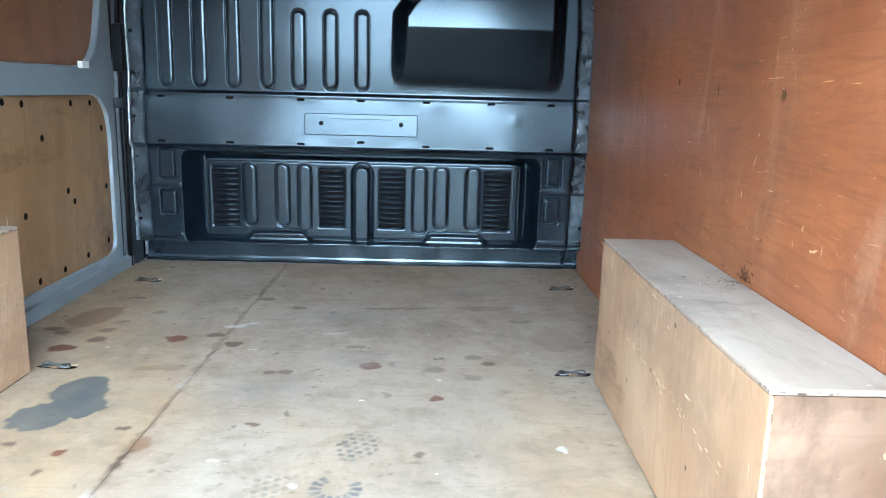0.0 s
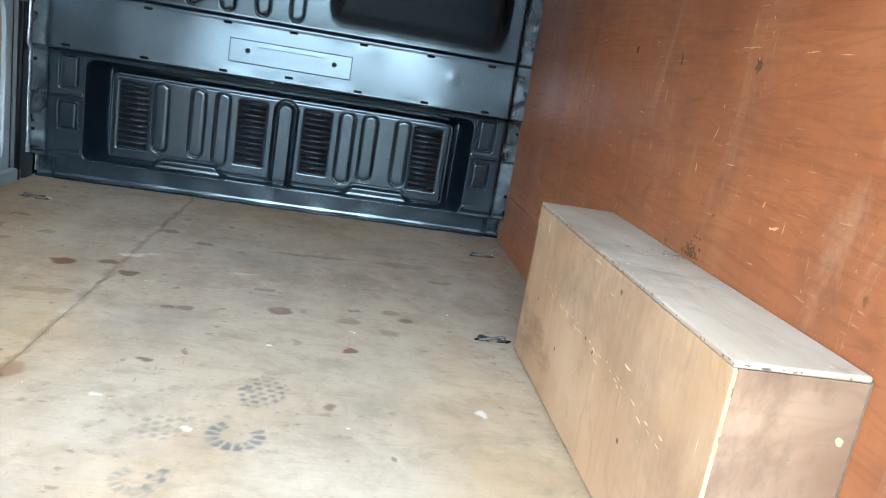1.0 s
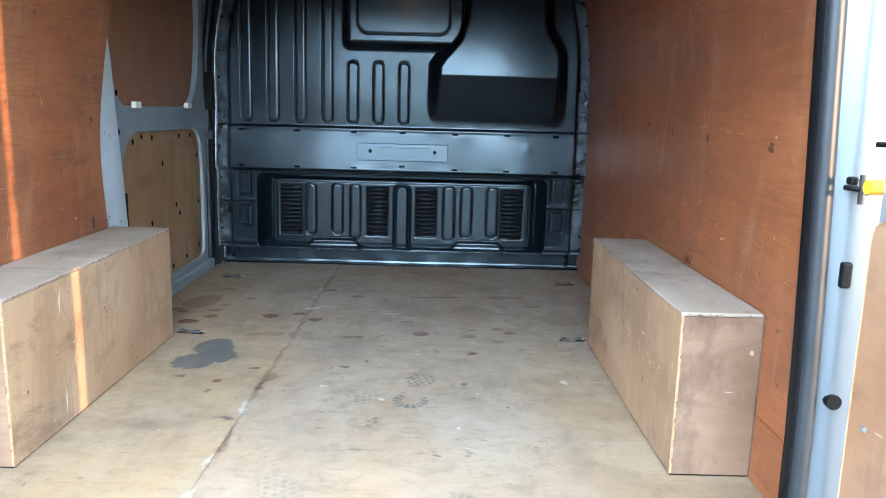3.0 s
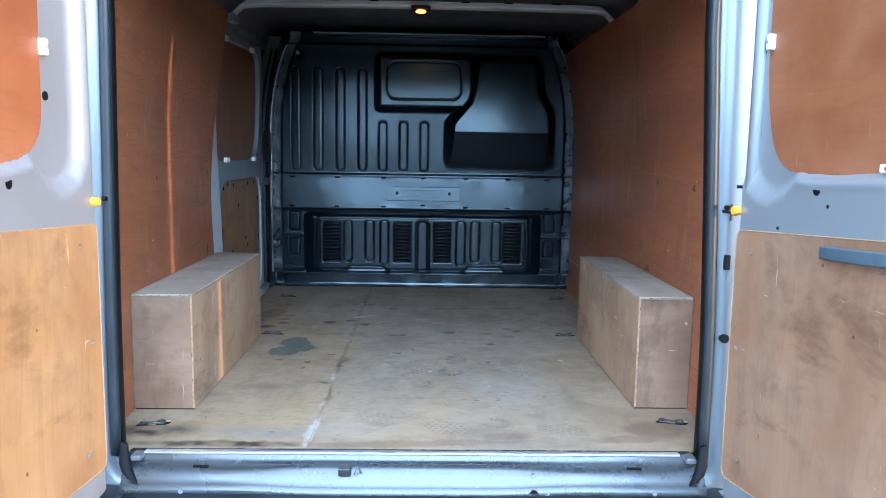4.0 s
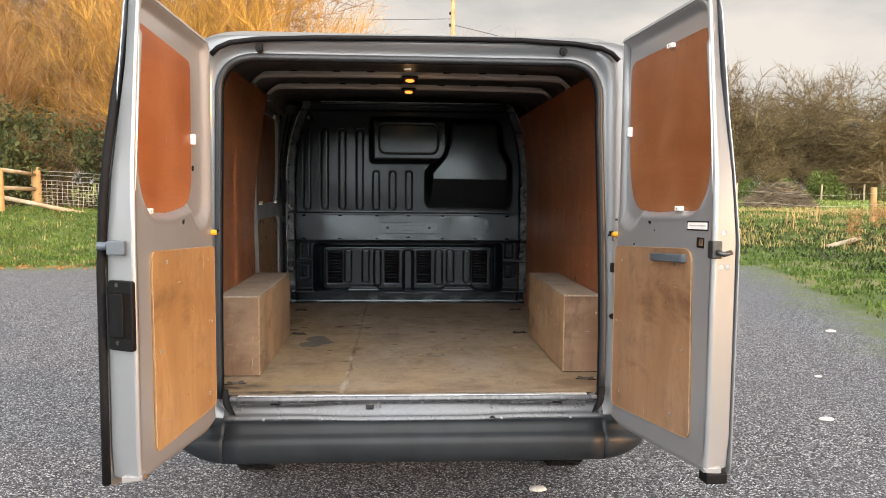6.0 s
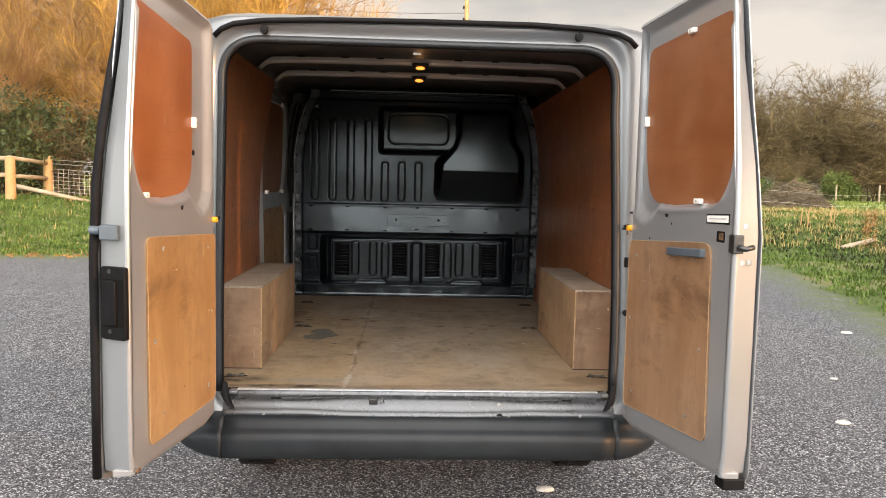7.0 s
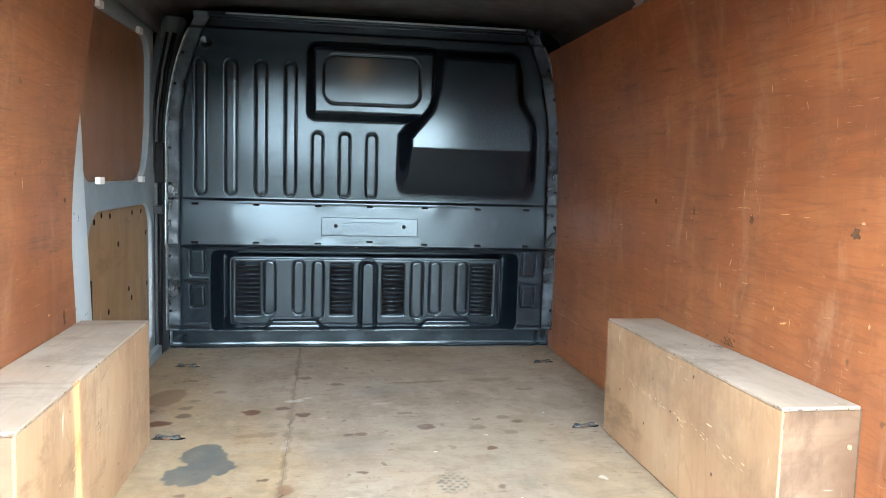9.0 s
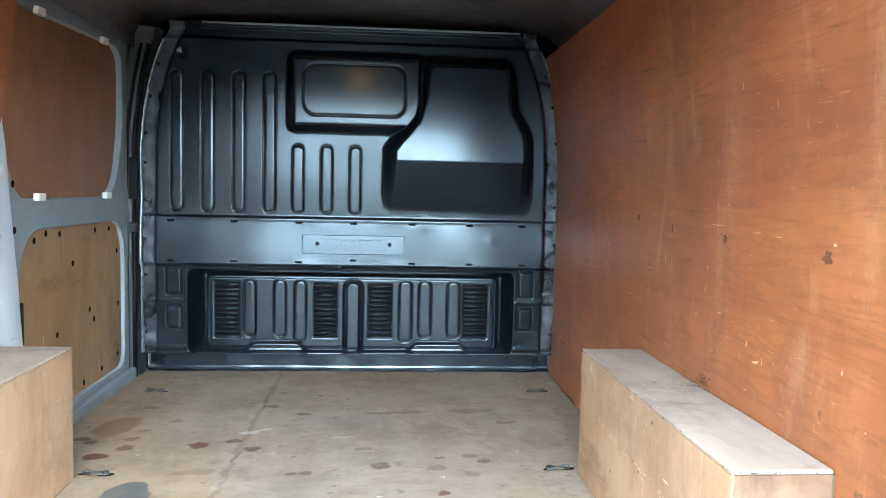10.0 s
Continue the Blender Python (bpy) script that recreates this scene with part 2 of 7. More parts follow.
DOORGREY = paint("grey_inner_paint", (0.275, 0.28, 0.29), 0.31, 0.4, 0.2, (0.22, 0.215, 0.205), 0.3, 0.02, 0.5, 0.25)
SIDEGREY = paint("dull_blue_grey_paint", (0.20, 0.235, 0.26), 0.45, 0.1, 0.5, (0.30, 0.31, 0.31), 0.0, 0.1)
SEAL = plain("dark_grey_seal_rubber", (0.016, 0.018, 0.021), 0.45, 0, 0.25, 14, 0.04, 0.4)
RUBBER = plain("black_rubber", (0.005, 0.005, 0.006), 0.6, 0, 0.3, 20, 0, 0.12)
PLASTIC = plain("dark_grey_bumper_plastic", (0.010, 0.013, 0.016), 0.46, 0, 0.3, 9, 0.05, 0.25)
BLACK = plain("black_plastic", (0.004, 0.004, 0.0045), 0.5, 0, 0.3, 20, 0, 0.14)
STEEL = plain("bare_steel", (0.50, 0.50, 0.49), 0.35, 0.9, 0.2, 25)
ROOFCLOTH = paint("brown_black_roof_paint", (0.085, 0.077, 0.076), 0.38, 0.0, 0.25, (0.15, 0.13, 0.115), 0.0, 0.12)
FLANGE = plain("bare_flange_steel", (0.30, 0.33, 0.36), 0.28, 0.85, 0.4, 40)
# darker copy of the silver: shade put into the colour of sky-facing parts
FRAMEPAINT = paint("darkened_silver_frame_paint", (0.145, 0.156, 0.168), 0.33, 0.5, 0.2, (0.18, 0.175, 0.165), 0.2, 0.04, 0.5, 0.3)
BOWPAINT = paint("pale_grey_primer", (0.56, 0.55, 0.54), 0.45, 0.1, 0.35, (0.30, 0.27, 0.25))
WHITE = plain("white_plastic", (0.78, 0.77, 0.74), 0.45, 0, 0.06)
YELLOW = plain("amber_plastic", (0.75, 0.33, 0.02), 0.4, 0, 0.1)
HANDLE = plain("blue_grey_plastic", (0.060, 0.078, 0.096), 0.5, 0, 0.12)
# silver post paint, lightened to stand for the daylight on it
POSTPAINT = paint("daylit_silver_post_paint", (0.50, 0.54, 0.57), 0.33, 0.35, 0.3, (0.36, 0.37, 0.37))
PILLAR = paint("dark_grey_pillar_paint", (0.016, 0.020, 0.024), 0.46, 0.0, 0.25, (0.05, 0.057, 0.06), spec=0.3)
SILLMETAL = paint("worn_galvanised_sill", (0.085, 0.092, 0.102), 0.25, 0.6, 0.6, (0.06, 0.058, 0.054), 0.0, 0.12)
ALU = plain("worn_aluminium", (0.72, 0.72, 0.72), 0.38, 0.85, 0.12, 45)
RUST = plain("rusty_steel", (0.14, 0.075, 0.04), 0.8, 0.2, 0.5, 60, 0.3)
CHROMEBLACK = plain("dark_latch_steel", (0.06, 0.06, 0.06), 0.35, 0.7, 0.3, 40)
g = Nodes("lamp_glow")
LAMP = g.done((0.35, 0.13, 0.04), 0.4)
g.put((1.0, 0.30, 0.06), g.bsdf.inputs["Emission Color"])
g.bsdf.inputs["Emission Strength"].default_value = 1.6


def floor_material():
    """Worn pale floor plywood with its own stains, rust spots, boot prints and paint flecks."""
    g = Nodes("worn_floor_plywood")
    co = g.coords()
    fine = g.noise(g.coords(scale=(0.06, 1, 1)), 120, 4, 0.6)
    figure = g.noise(g.coords(scale=(0.3, 1, 1)), 5, 4, 0.55, 0.5)
    blotch, soil = g.noise(co, 2.1, 6, 0.65), g.noise(g.coords(scale=(1, 0.6, 1)), 4.3, 8, 0.72)
    c = g.mix(g.ramp(figure, (0.33, 0.0), (0.66, 1.0)), (0.33, 0.245, 0.160), (0.41, 0.325, 0.230))
    # the narrower sheet is yellower
    across = g.add("SeparateXYZ", Vector=co).outputs["X"]
    c = g.mix(g.ramp(g.math("ADD", across, 1.0), (0.698, 0.55), (0.7045, 0.0)), c, (0.40, 0.295, 0.165))
    c = g.mix(g.ramp(g.noise(g.coords(scale=(1, 0.7, 1)), 1.3, 4, 0.55), (0.46, 0.0), (0.60, 0.75)), c, (0.37, 0.325, 0.275))
    c = g.mix(g.ramp(blotch, (0.44, 0.0), (0.66, 0.55)), c, (0.40, 0.355, 0.305))
    c = g.mix(g.ramp(soil, (0.46, 0.0), (0.64, 0.5)), c, (0.215, 0.172, 0.132))
    mott = g.noise(g.coords(scale=(0.7, 1, 1)), 11, 6, 0.7, 0.5)
    c = g.mix(g.ramp(mott, (0.50, 0.0), (0.66, 0.42)), c, (0.185, 0.14, 0.10))
    speck = g.noise(g.coords(scale=(0.6, 1, 1)), 42, 5, 0.65)
    c = g.mix(g.math("MULTIPLY", g.ramp(speck, (0.59, 0.0), (0.67, 0.7)), g.ramp(g.noise(co, 2.6, 4, 0.6), (0.46, 0.05), (0.62, 1.0))), c, (0.12, 0.08, 0.052))
    c = g.mix(g.ramp(fine, (0.30, 0.25), (0.5, 0.0)), c, (0.26, 0.19, 0.13))
    rub = g.noise(g.coords(scale=(0.25, 1, 1), turn=(0, 0, 35)), 9, 5, 0.65)
    c = g.mix(g.ramp(rub, (0.58, 0.0), (0.72, 0.35)), c, (0.30, 0.27, 0.24))
    c = g.mix(g.ramp(g.noise(g.coords(scale=(0.8, 1, 1)), 20, 6, 0.7), (0.52, 0.0), (0.68, 0.30)), c, (0.15, 0.108, 0.075))
    # thin scuffs and hairline scratches
    for scale, turn, cut in (((4, 60, 1), 12, 0.70), ((55, 5, 1), -20, 0.71), ((40, 6, 1), 48, 0.715)):
        m = g.noise(g.coords(scale=scale, turn=(0, 0, turn)), 2.0, 3, 0.6)
        c = g.mix(g.math("MULTIPLY", g.ramp(m, (cut, 0.0), (cut + 0.02, 0.7)), g.ramp(g.noise(co, 4.5, 3), (0.48, 0.0), (0.6, 1.0))), c, (0.17, 0.135, 0.105))
    # stains laid on the sheets: rust, brown drips, grey spill, black; then pale wear, boot ink, tan, grey wear
    tones = ((0.13, 0.038, 0.015), (0.115, 0.062, 0.036), (0.100, 0.108, 0.110), (0.035, 0.028, 0.025)), ((0.60, 0.585, 0.57), (0.115, 0.115, 0.12), (0.20, 0.115, 0.06), (0.255, 0.242, 0.228))
    for layer, colors in zip(("stain", "wear"), tones):
        att = g.add("Attribute")
        att.attribute_name = layer
        rgb = g.add("SeparateColor", Color=att.outputs["Color"])
        for k in (3, 2, 1, 0):
            c = g.mix(att.outputs["Alpha"] if k == 3 else rgb.outputs[k], c, colors[k])
    warp = g.vec("MULTIPLY_ADD", g.add("TexNoise", Vector=co, Scale=22.0, Detail=4.0).outputs["Color"], (0.07, 0.07, 0.0))
    warp.inputs[2].default_value = (-0.035, -0.035, 0.0)
    flecks = g.ramp(g.add("TexVoronoi", Vector=g.vec("ADD", co, warp.outputs[0]).outputs[0], Scale=13.0, Randomness=1.0).outputs["Distance"], (0.035, 1.0), (0.055, 0.0))
    c = g.mix(g.math("MULTIPLY", flecks, g.ramp(g.noise(co, 3.7, 2), (0.50, 0.0), (0.56, 0.9))), c, (0.74, 0.70, 0.62))
    pits = g.ramp(g.add("TexVoronoi", Vector=g.vec("ADD", g.coords(turn=(0, 0, 33)), warp.outputs[0]).outputs[0], Scale=7.5).outputs["Distance"], (0.04, 1.0), (0.07, 0.0))
    c = g.mix(g.math("MULTIPLY", pits, 0.7), c, (0.10, 0.07, 0.05))
    c = g.mix(1.0, c, (0.72, 0.665, 0.625), "MULTIPLY")
    g.bump(g.math("ADD", fine, g.math("MULTIPLY", soil, 0.6)), 0.14, 0.0015)
    return g.done(c, g.ramp(soil, (0.35, 0.52), (0.7, 0.75)), spec=0.35)


FLOOR = floor_material()


# ---- mesh helpers ----
def mesh_from(name, verts, faces, smooth=False):
    me = bpy.data.meshes.new(name)
    me.from_pydata(verts, [], faces)
    me.validate()
    if smooth:
        me.shade_smooth()
    return me


def part(name, bm, material, parent, label="", smooth=False, bevel=0.0, at=None):
    """Links a bmesh, or a mesh, as one object under a thing or a part."""
    if isinstance(bm, bmesh.types.BMesh):
        bmesh.ops.recalc_face_normals(bm, faces=bm.faces)
        me = bpy.data.meshes.new(name)
        bm.to_mesh(me)
        bm.free()
        if smooth:
            me.shade_smooth()
    else:
        me = bm
    if not me.materials:
        me.materials.append(material)
    ob = new(name, me)
    ob.parent = parent
    if at is not None:
        ob.location = at
    if label:
        ob["label"] = label
    if bevel:
        b = ob.modifiers.new("edge", "BEVEL")
        b.width, b.segments, b.limit_method, b.angle_limit = bevel, 2, "ANGLE", radians(35)
        if smooth is False:
            me.shade_smooth()
            b.harden_normals = True
    return ob


def thing(name, label, category, kind="", group="", at=(0, 0, 0), m=None):
    ob = new(name)
    ob.empty_display_size = 0.1
    if m is not None:
        ob.matrix_world = m
    else:
        ob.location = at
    return tagged(ob, label, category, group, kind)


def box(bm, x0, x1, y0, y1, z0, z1):
    m = Matrix.Translation(((x0 + x1) / 2, (y0 + y1) / 2, (z0 + z1) / 2)) @ Matrix.Diagonal((abs(x1 - x0), abs(y1 - y0), abs(z1 - z0), 1))
    bmesh.ops.create_cube(bm, size=1, matrix=m)
    return bm


def boxed(x0, x1, y0, y1, z0, z1):
    return box(bmesh.new(), x0, x1, y0, y1, z0, z1)


def rod(bm, a, b, r0, r1=None, sides=10):
    """A round bar from a to b."""
    a, b = Vector(a), Vector(b)
    d = b - a
    m = Matrix.Translation((a + b) / 2) @ d.to_track_quat("Z", "Y").to_matrix().to_4x4()
    bmesh.ops.create_cone(bm, cap_ends=True, segments=sides, radius1=r0, radius2=r0 if r1 is None else r1, depth=d.length, matrix=m)
    return bm


def tube(points, r, sides=8, closed=False):
    """A tube of radius r along points."""
    bm, rings, n = bmesh.new(), [], len(points)
    pts = [Vector(p) for p in points]
    for k, p in enumerate(pts):
        a = pts[(k - 1) % n] if closed or k else p
        b = pts[(k + 1) % n] if closed or k < n - 1 else p
        q = (b - a).to_track_quat("Z", "Y")
        rings.append([bm.verts.new(p + q @ Vector((r * math.cos(t), r * math.sin(t), 0))) for t in (2 * math.pi * s / sides for s in range(sides))])
    for k in range(n if closed else n - 1):
        p, q = rings[k], rings[(k + 1) % n]
        off = 0
        if closed and k == n - 1:
            off = min(range(sides), key=lambda o: (p[0].co - q[o].co).length)
        for s in range(sides):
            bm.faces.new((p[s], p[(s + 1) % sides], q[(s + 1 + off) % sides], q[(s + off) % sides]))
    if not closed:
        bm.faces.new(rings[0][::-1])
        bm.faces.new(rings[-1])
    return bm


def rounded(corners, radii, steps=6):
    """A closed outline with its corners rounded: one radius, or one for each corner."""
    n, out = len(corners), []
    radii = [radii] * n if isinstance(radii, (int, float)) else radii
    for k in range(n):
        p, a, b = Vector(corners[k]), Vector(corners[k - 1]), Vector(corners[(k + 1) % n])
        u, v, r = (a - p), (b - p), radii[k]
        if r <= 0:
            out.append(tuple(p))
            continue
        r1, r2 = min(r, u.length * 0.49), min(r, v.length * 0.49)
        s, e = p + u.normalized() * r1, p + v.normalized() * r2
        for t in (i / steps for i in range(steps + 1)):
            q = s * (1 - t) ** 2 + p * (2 * t * (1 - t)) + e * t * t
            out.append(tuple(q))
    return out


def plate(outline, holes, place, thick):
    """A flat plate with openings: outlines in the plate's plane, place(u, v, w) lays them in space, w runs through the thickness."""
    bm, front, back = bmesh.new(), [], []
    for loop in (outline, *holes):
        for store, w in ((front, 0.0), (back, thick)):
            store.append([bm.verts.new(place(u, v, w)) for u, v in loop])
    for side in (front, back):
        edges = []
        for loop in side:
            edges += [bm.edges.new((loop[k - 1], loop[k])) for k in range(len(loop))]
        bmesh.ops.triangle_fill(bm, use_beauty=True, edges=edges)
    for f, b in zip(front, back):
        for k in range(len(f)):
            bm.faces.new((f[k - 1], f[k], b[k], b[k - 1]))
    bmesh.ops.dissolve_limit(bm, angle_limit=0.01, verts=bm.verts, edges=bm.edges)
    return bm


def loft(rings, closed=True, caps=(False, False)):
    """Skins rings of equal counts of points."""
    bm = bmesh.new()
    vs = [[bm.verts.new(p) for p in ring] for ring in rings]
    n = len(vs[0])
    for a, b in zip(vs, vs[1:]):
        for k in range(n if closed else n - 1):
            bm.faces.new((a[k], a[(k + 1) % n], b[(k + 1) % n], b[k]))
    if caps[0]:
        bm.faces.new(vs[0][::-1])
    if caps[1]:
        bm.faces.new(vs[-1])
    return bm


def arch(half, top, bottom, r_top, r_bot, steps=8):
    """A rounded upright outline, in x and z."""
    return rounded([(-half, bottom), (half, bottom), (half, top), (-half, top)], [r_bot, r_bot, r_top, r_top], steps)


# ---- the van's load space ----
FLOOR_Z = 0.60
GRIME_FILL = plain("brown_seam_dirt", (0.13, 0.085, 0.055), 0.9, 0, 0.5, 12)
floor = tagged(part("floor", boxed(-0.90, 0.90, 0.02, 2.60, 0.545, 0.5875), SIDEGREY, None), "steel van floor under plywood sheets", "floor", "", "structure")


def lattice_noise(x, y, cell, seed):
    """Smooth noise from 0 to 1 over cells of the given size."""
    table = np.random.default_rng(seed).random((97, 89))
    u, v = x / cell + 400, y / cell + 400
    i, j = np.floor(u).astype(int), np.floor(v).astype(int)
    a, b = smooth01(u - i), smooth01(v - j)
    at = lambda p, q: table[p % 97, q % 89]  # noqa: E731
    return (at(i, j) * (1 - a) + at(i + 1, j) * a) * (1 - b) + (at(i, j + 1) * (1 - a) + at(i + 1, j + 1) * a) * b


def smooth01(t):
    t = np.clip(t, 0, 1)
    return t * t * (3 - 2 * t)


def floor_stains(x, y):
    """Amounts of the eight kinds of stain at points of the floor."""
    kinds = {k: np.zeros(x.shape) for k in ("rust", "brown", "grey", "black", "pale", "ink", "tan", "worn")}
    wx = x + 0.013 * (lattice_noise(x, y, 0.035, 1) - 0.5) + 0.010 * (lattice_noise(x, y, 0.014, 2) - 0.5)
    wy = y + 0.013 * (lattice_noise(x, y, 0.035, 3) - 0.5) + 0.010 * (lattice_noise(x, y, 0.014, 4) - 0.5)
    grain = lattice_noise(x, y, 0.010, 5)

    def local(cx, cy, turn, px=wx, py=wy):
        c, q = math.cos(radians(turn)), math.sin(radians(turn))
        return (px - cx) * c + (py - cy) * q, (py - cy) * c - (px - cx) * q

    def spot(kind, cx, cy, rx, ry, amount, turn=0.0, soft=0.3):
        u, v = local(cx, cy, turn)
        kinds[kind] = np.maximum(kinds[kind], amount * smooth01((1 - np.hypot(u / rx, v / ry)) / soft))

    for cx, cy, rx, ry in ((-0.540, 1.040, 0.070, 0.075), (-0.522, 1.185, 0.062, 0.085), (-0.475, 1.090, 0.048, 0.060), (-0.505, 1.120, 0.055, 0.070)):
        spot("grey", cx, cy, rx, ry, 0.92, 0, 0.10)
    kinds["grey"] *= 0.86 + 0.28 * lattice_noise(x, y, 0.05, 6)
    for cx, cy, r in ((0.125, 1.375, 0.032), (-0.428, 1.555, 0.033), (-0.422, 0.884, 0.017), (0.301, 1.176, 0.019), (-0.699, 1.461, 0.036)):
        spot("rust", cx, cy, r, 0.9 * r, 0.95)
    for cx, cy, rx, ry, a in ((-0.346, 0.993, 0.017, 0.013, 0.9), (-0.093, 1.023, 0.015, 0.012, 0.9), (-0.114, 1.319, 0.020, 0.018, 0.7), (-0.076, 1.325, 0.022, 0.018, 0.7), (-0.262, 1.521, 0.028, 0.022, 0.95), (-0.325, 1.595, 0.034, 0.024, 0.9),
                              (-0.640, 1.534, 0.032, 0.028, 0.85), (-0.800, 1.615, 0.034, 0.024, 0.8), (-0.755, 1.588, 0.030, 0.020, 0.8), (-0.643, 1.617, 0.026, 0.020, 0.7), (-0.631, 1.695, 0.024, 0.018, 0.55), (-0.269, 1.976, 0.042, 0.024, 0.75),
                              (-0.143, 1.879, 0.034, 0.018, 0.7), (-0.685, 1.957, 0.026, 0.020, 0.6), (0.076, 1.519, 0.030, 0.018, 0.5)):
        spot("brown", cx, cy, rx, ry, a)
    for cx, cy, rx, ry, a in ((0.291, 1.361, 0.040, 0.026, 0.5), (0.394, 1.458, 0.030, 0.022, 0.6), (0.386, 1.310, 0.030, 0.034, 0.5), (0.428, 1.415, 0.024, 0.022, 0.85), (0.550, 1.780, 0.050, 0.020, 0.5), (-0.30, 1.50, 0.020, 0.050, 0.45), (-0.56, 1.80, 0.030, 0.025, 0.5),
                              (0.640, 1.600, 0.090, 0.120, 0.3), (-0.54, 0.58, 0.14, 0.05, 0.25), (0.45, 1.92, 0.11, 0.035, 0.4), (0.178, 1.898, 0.17, 0.014, 0.55), (0.70, 0.20, 0.12, 0.10, 0.5), (0.25, 0.14, 0.10, 0.03, 0.4), (0.60, 0.12, 0.14, 0.03, 0.4), (0.0, 0.08, 0.40, 0.03, 0.4)):
        spot("brown", cx, cy, rx, ry, a, 4, 0.5)
    # a sprinkling of small drips, thicker towards the front
    rnd = random.Random(44)
    for _ in range(70):
        r = 0.004 + 0.010 * rnd.random() ** 2
        spot("brown", rnd.uniform(-0.8, 0.75), 2.4 - 2.0 * rnd.random() ** 1.3, r * rnd.uniform(1, 1.8), r, rnd.uniform(0.3, 0.8), rnd.uniform(0, 180), 0.5)
    spot("tan", -0.734, 1.742, 0.068, 0.115, 0.75, -12, 0.2)
    spot("tan", -0.389, 1.336, 0.075, 0.020, 0.5, 8)
    spot("tan", -0.290, 0.925, 0.030, 0.040, 0.8, -20, 0.5)
    spot("tan", 0.72, 0.85, 0.05, 0.22, 0.25, 0, 0.6)
    for cx, cy, rx, ry, a, turn in ((-0.10, 1.22, 0.17, 0.10, 0.45, 30), (0.10, 1.42, 0.15, 0.09, 0.45, -20), (0.35, 1.00, 0.16, 0.22, 0.25, 10), (0.05, 1.80, 0.30, 0.10, 0.45, 5), (0.40, 2.10, 0.28, 0.10, 0.4, 0), (-0.45, 0.16, 0.26, 0.07, 0.8, 0), (-0.12, 0.55, 0.15, 0.12, 0.25, 40)):
        spot("worn", cx, cy, rx, ry, a, turn, 0.8)
    kinds["worn"] *= 0.35 + 0.9 * lattice_noise(x, y, 0.03, 7)
    for cx, cy, rx, ry, a in ((-0.74, 0.17, 0.16, 0.07, 0.85), (-0.55, 0.07, 0.34, 0.028, 0.9), (-0.323, 0.626, 0.020, 0.013, 0.9), (-0.345, 0.635, 0.030, 0.008, 0.7), (0.013, 0.466, 0.045, 0.005, 0.6), (0.16, 0.455, 0.05, 0.004, 0.4), (-0.524, 1.043, 0.014, 0.010, 0.9)):
        spot("black", cx, cy, rx, ry, a, 0, 0.6)
    kinds["black"] *= 0.25 + lattice_noise(x, y, 0.022, 8)
    # the joint between the sheets: a dirty crack, worn pale in places
    off = np.abs(wx + 0.2972 + 0.010 * (lattice_noise(x, y, 0.11, 9) - 0.5))
    wide = 0.004 + 0.008 * lattice_noise(y, y, 0.09, 10)
    kinds["brown"] = np.maximum(kinds["brown"], 0.55 * smooth01(1.4 - off / wide) * (0.25 + 0.75 * lattice_noise(y, y, 0.16, 11)))
    for y0, y1, a in ((0.80, 0.94, 0.9), (0.42, 0.58, 0.7), (1.40, 1.50, 0.5), (1.95, 2.10, 0.4)):
        kinds["black"] = np.maximum(kinds["black"], a * smooth01(1.3 - off / 0.0045) * smooth01((y - y0) / 0.03) * smooth01((y1 - y) / 0.03))
    for cy, half, rx, a in ((0.70, 0.07, 0.013, 0.75), (0.17, 0.17, 0.015, 0.85), (0.40, 0.05, 0.008, 0.5), (1.24, 0.07, 0.014, 0.4)):
        spot("pale", -0.303, cy, rx, half, a, -2, 0.6)
    kinds["pale"] *= 0.3 + 0.9 * lattice_noise(x, y, 0.02, 12)
    for cx, cy, rx, ry, a in ((-0.297, 1.678, 0.040, 0.018, 0.7), (-0.258, 1.703, 0.030, 0.012, 0.6), (0.548, 0.932, 0.012, 0.015, 0.8), (0.04, 0.77, 0.010, 0.012, 0.8), (0.0, 1.63, 0.05, 0.006, 0.4), (-0.13, 0.86, 0.010, 0.007, 0.7)):
        spot("pale", cx, cy, rx, ry, a, 10)

    # boot prints: rows of lugs over a sole, and an open ring of lugs under a heel
    def sole(cx, cy, half_u, half_v, turn, amount, pitch=0.018):
        u, v = local(cx, cy, turn, x, y)
        inside = smooth01((1 - np.hypot(u / half_u, v / half_v)) / 0.25)
        row = np.floor(v / pitch)
        lug = smooth01((0.78 - np.abs(np.modf(v / pitch + 50)[0] * 2 - 1)) / 0.3) * smooth01((0.72 - np.abs(np.modf(u / (1.15 * pitch) + 50 + 0.5 * (row % 2))[0] * 2 - 1)) / 0.3)
        kinds["ink"] = np.maximum(kinds["ink"], amount * inside * lug * (0.3 + 0.9 * grain))

    def heel(cx, cy, r, turn, amount, gap):
        u, v = local(cx, cy, turn, x, y)
        d, a = np.hypot(u, v), np.arctan2(v, u)
        ring = smooth01((0.30 - np.abs(d / r - 0.80)) / 0.10) * (np.abs(a - math.pi / 2) > gap)
        lug = smooth01((0.80 - np.abs(np.modf(a * 7 / math.pi + 50)[0] * 2 - 1)) / 0.25)
        kinds["ink"] = np.maximum(kinds["ink"], amount * ring * lug * (0.4 + 0.8 * grain))

    sole(0.142, 0.936, 0.048, 0.075, -12, 0.9)
    sole(-0.002, 0.772, 0.045, 0.050, -25, 0.6)
    sole(0.05, 0.80, 0.022, 0.03, -10, 0.35)
    heel(0.118, 0.768, 0.046, -12, 0.95, 0.75)
    heel(0.006, 0.620, 0.036, -8, 0.55, 0.6)
    sole(0.027, 0.615, 0.016, 0.050, -15, 0.9, 0.022)
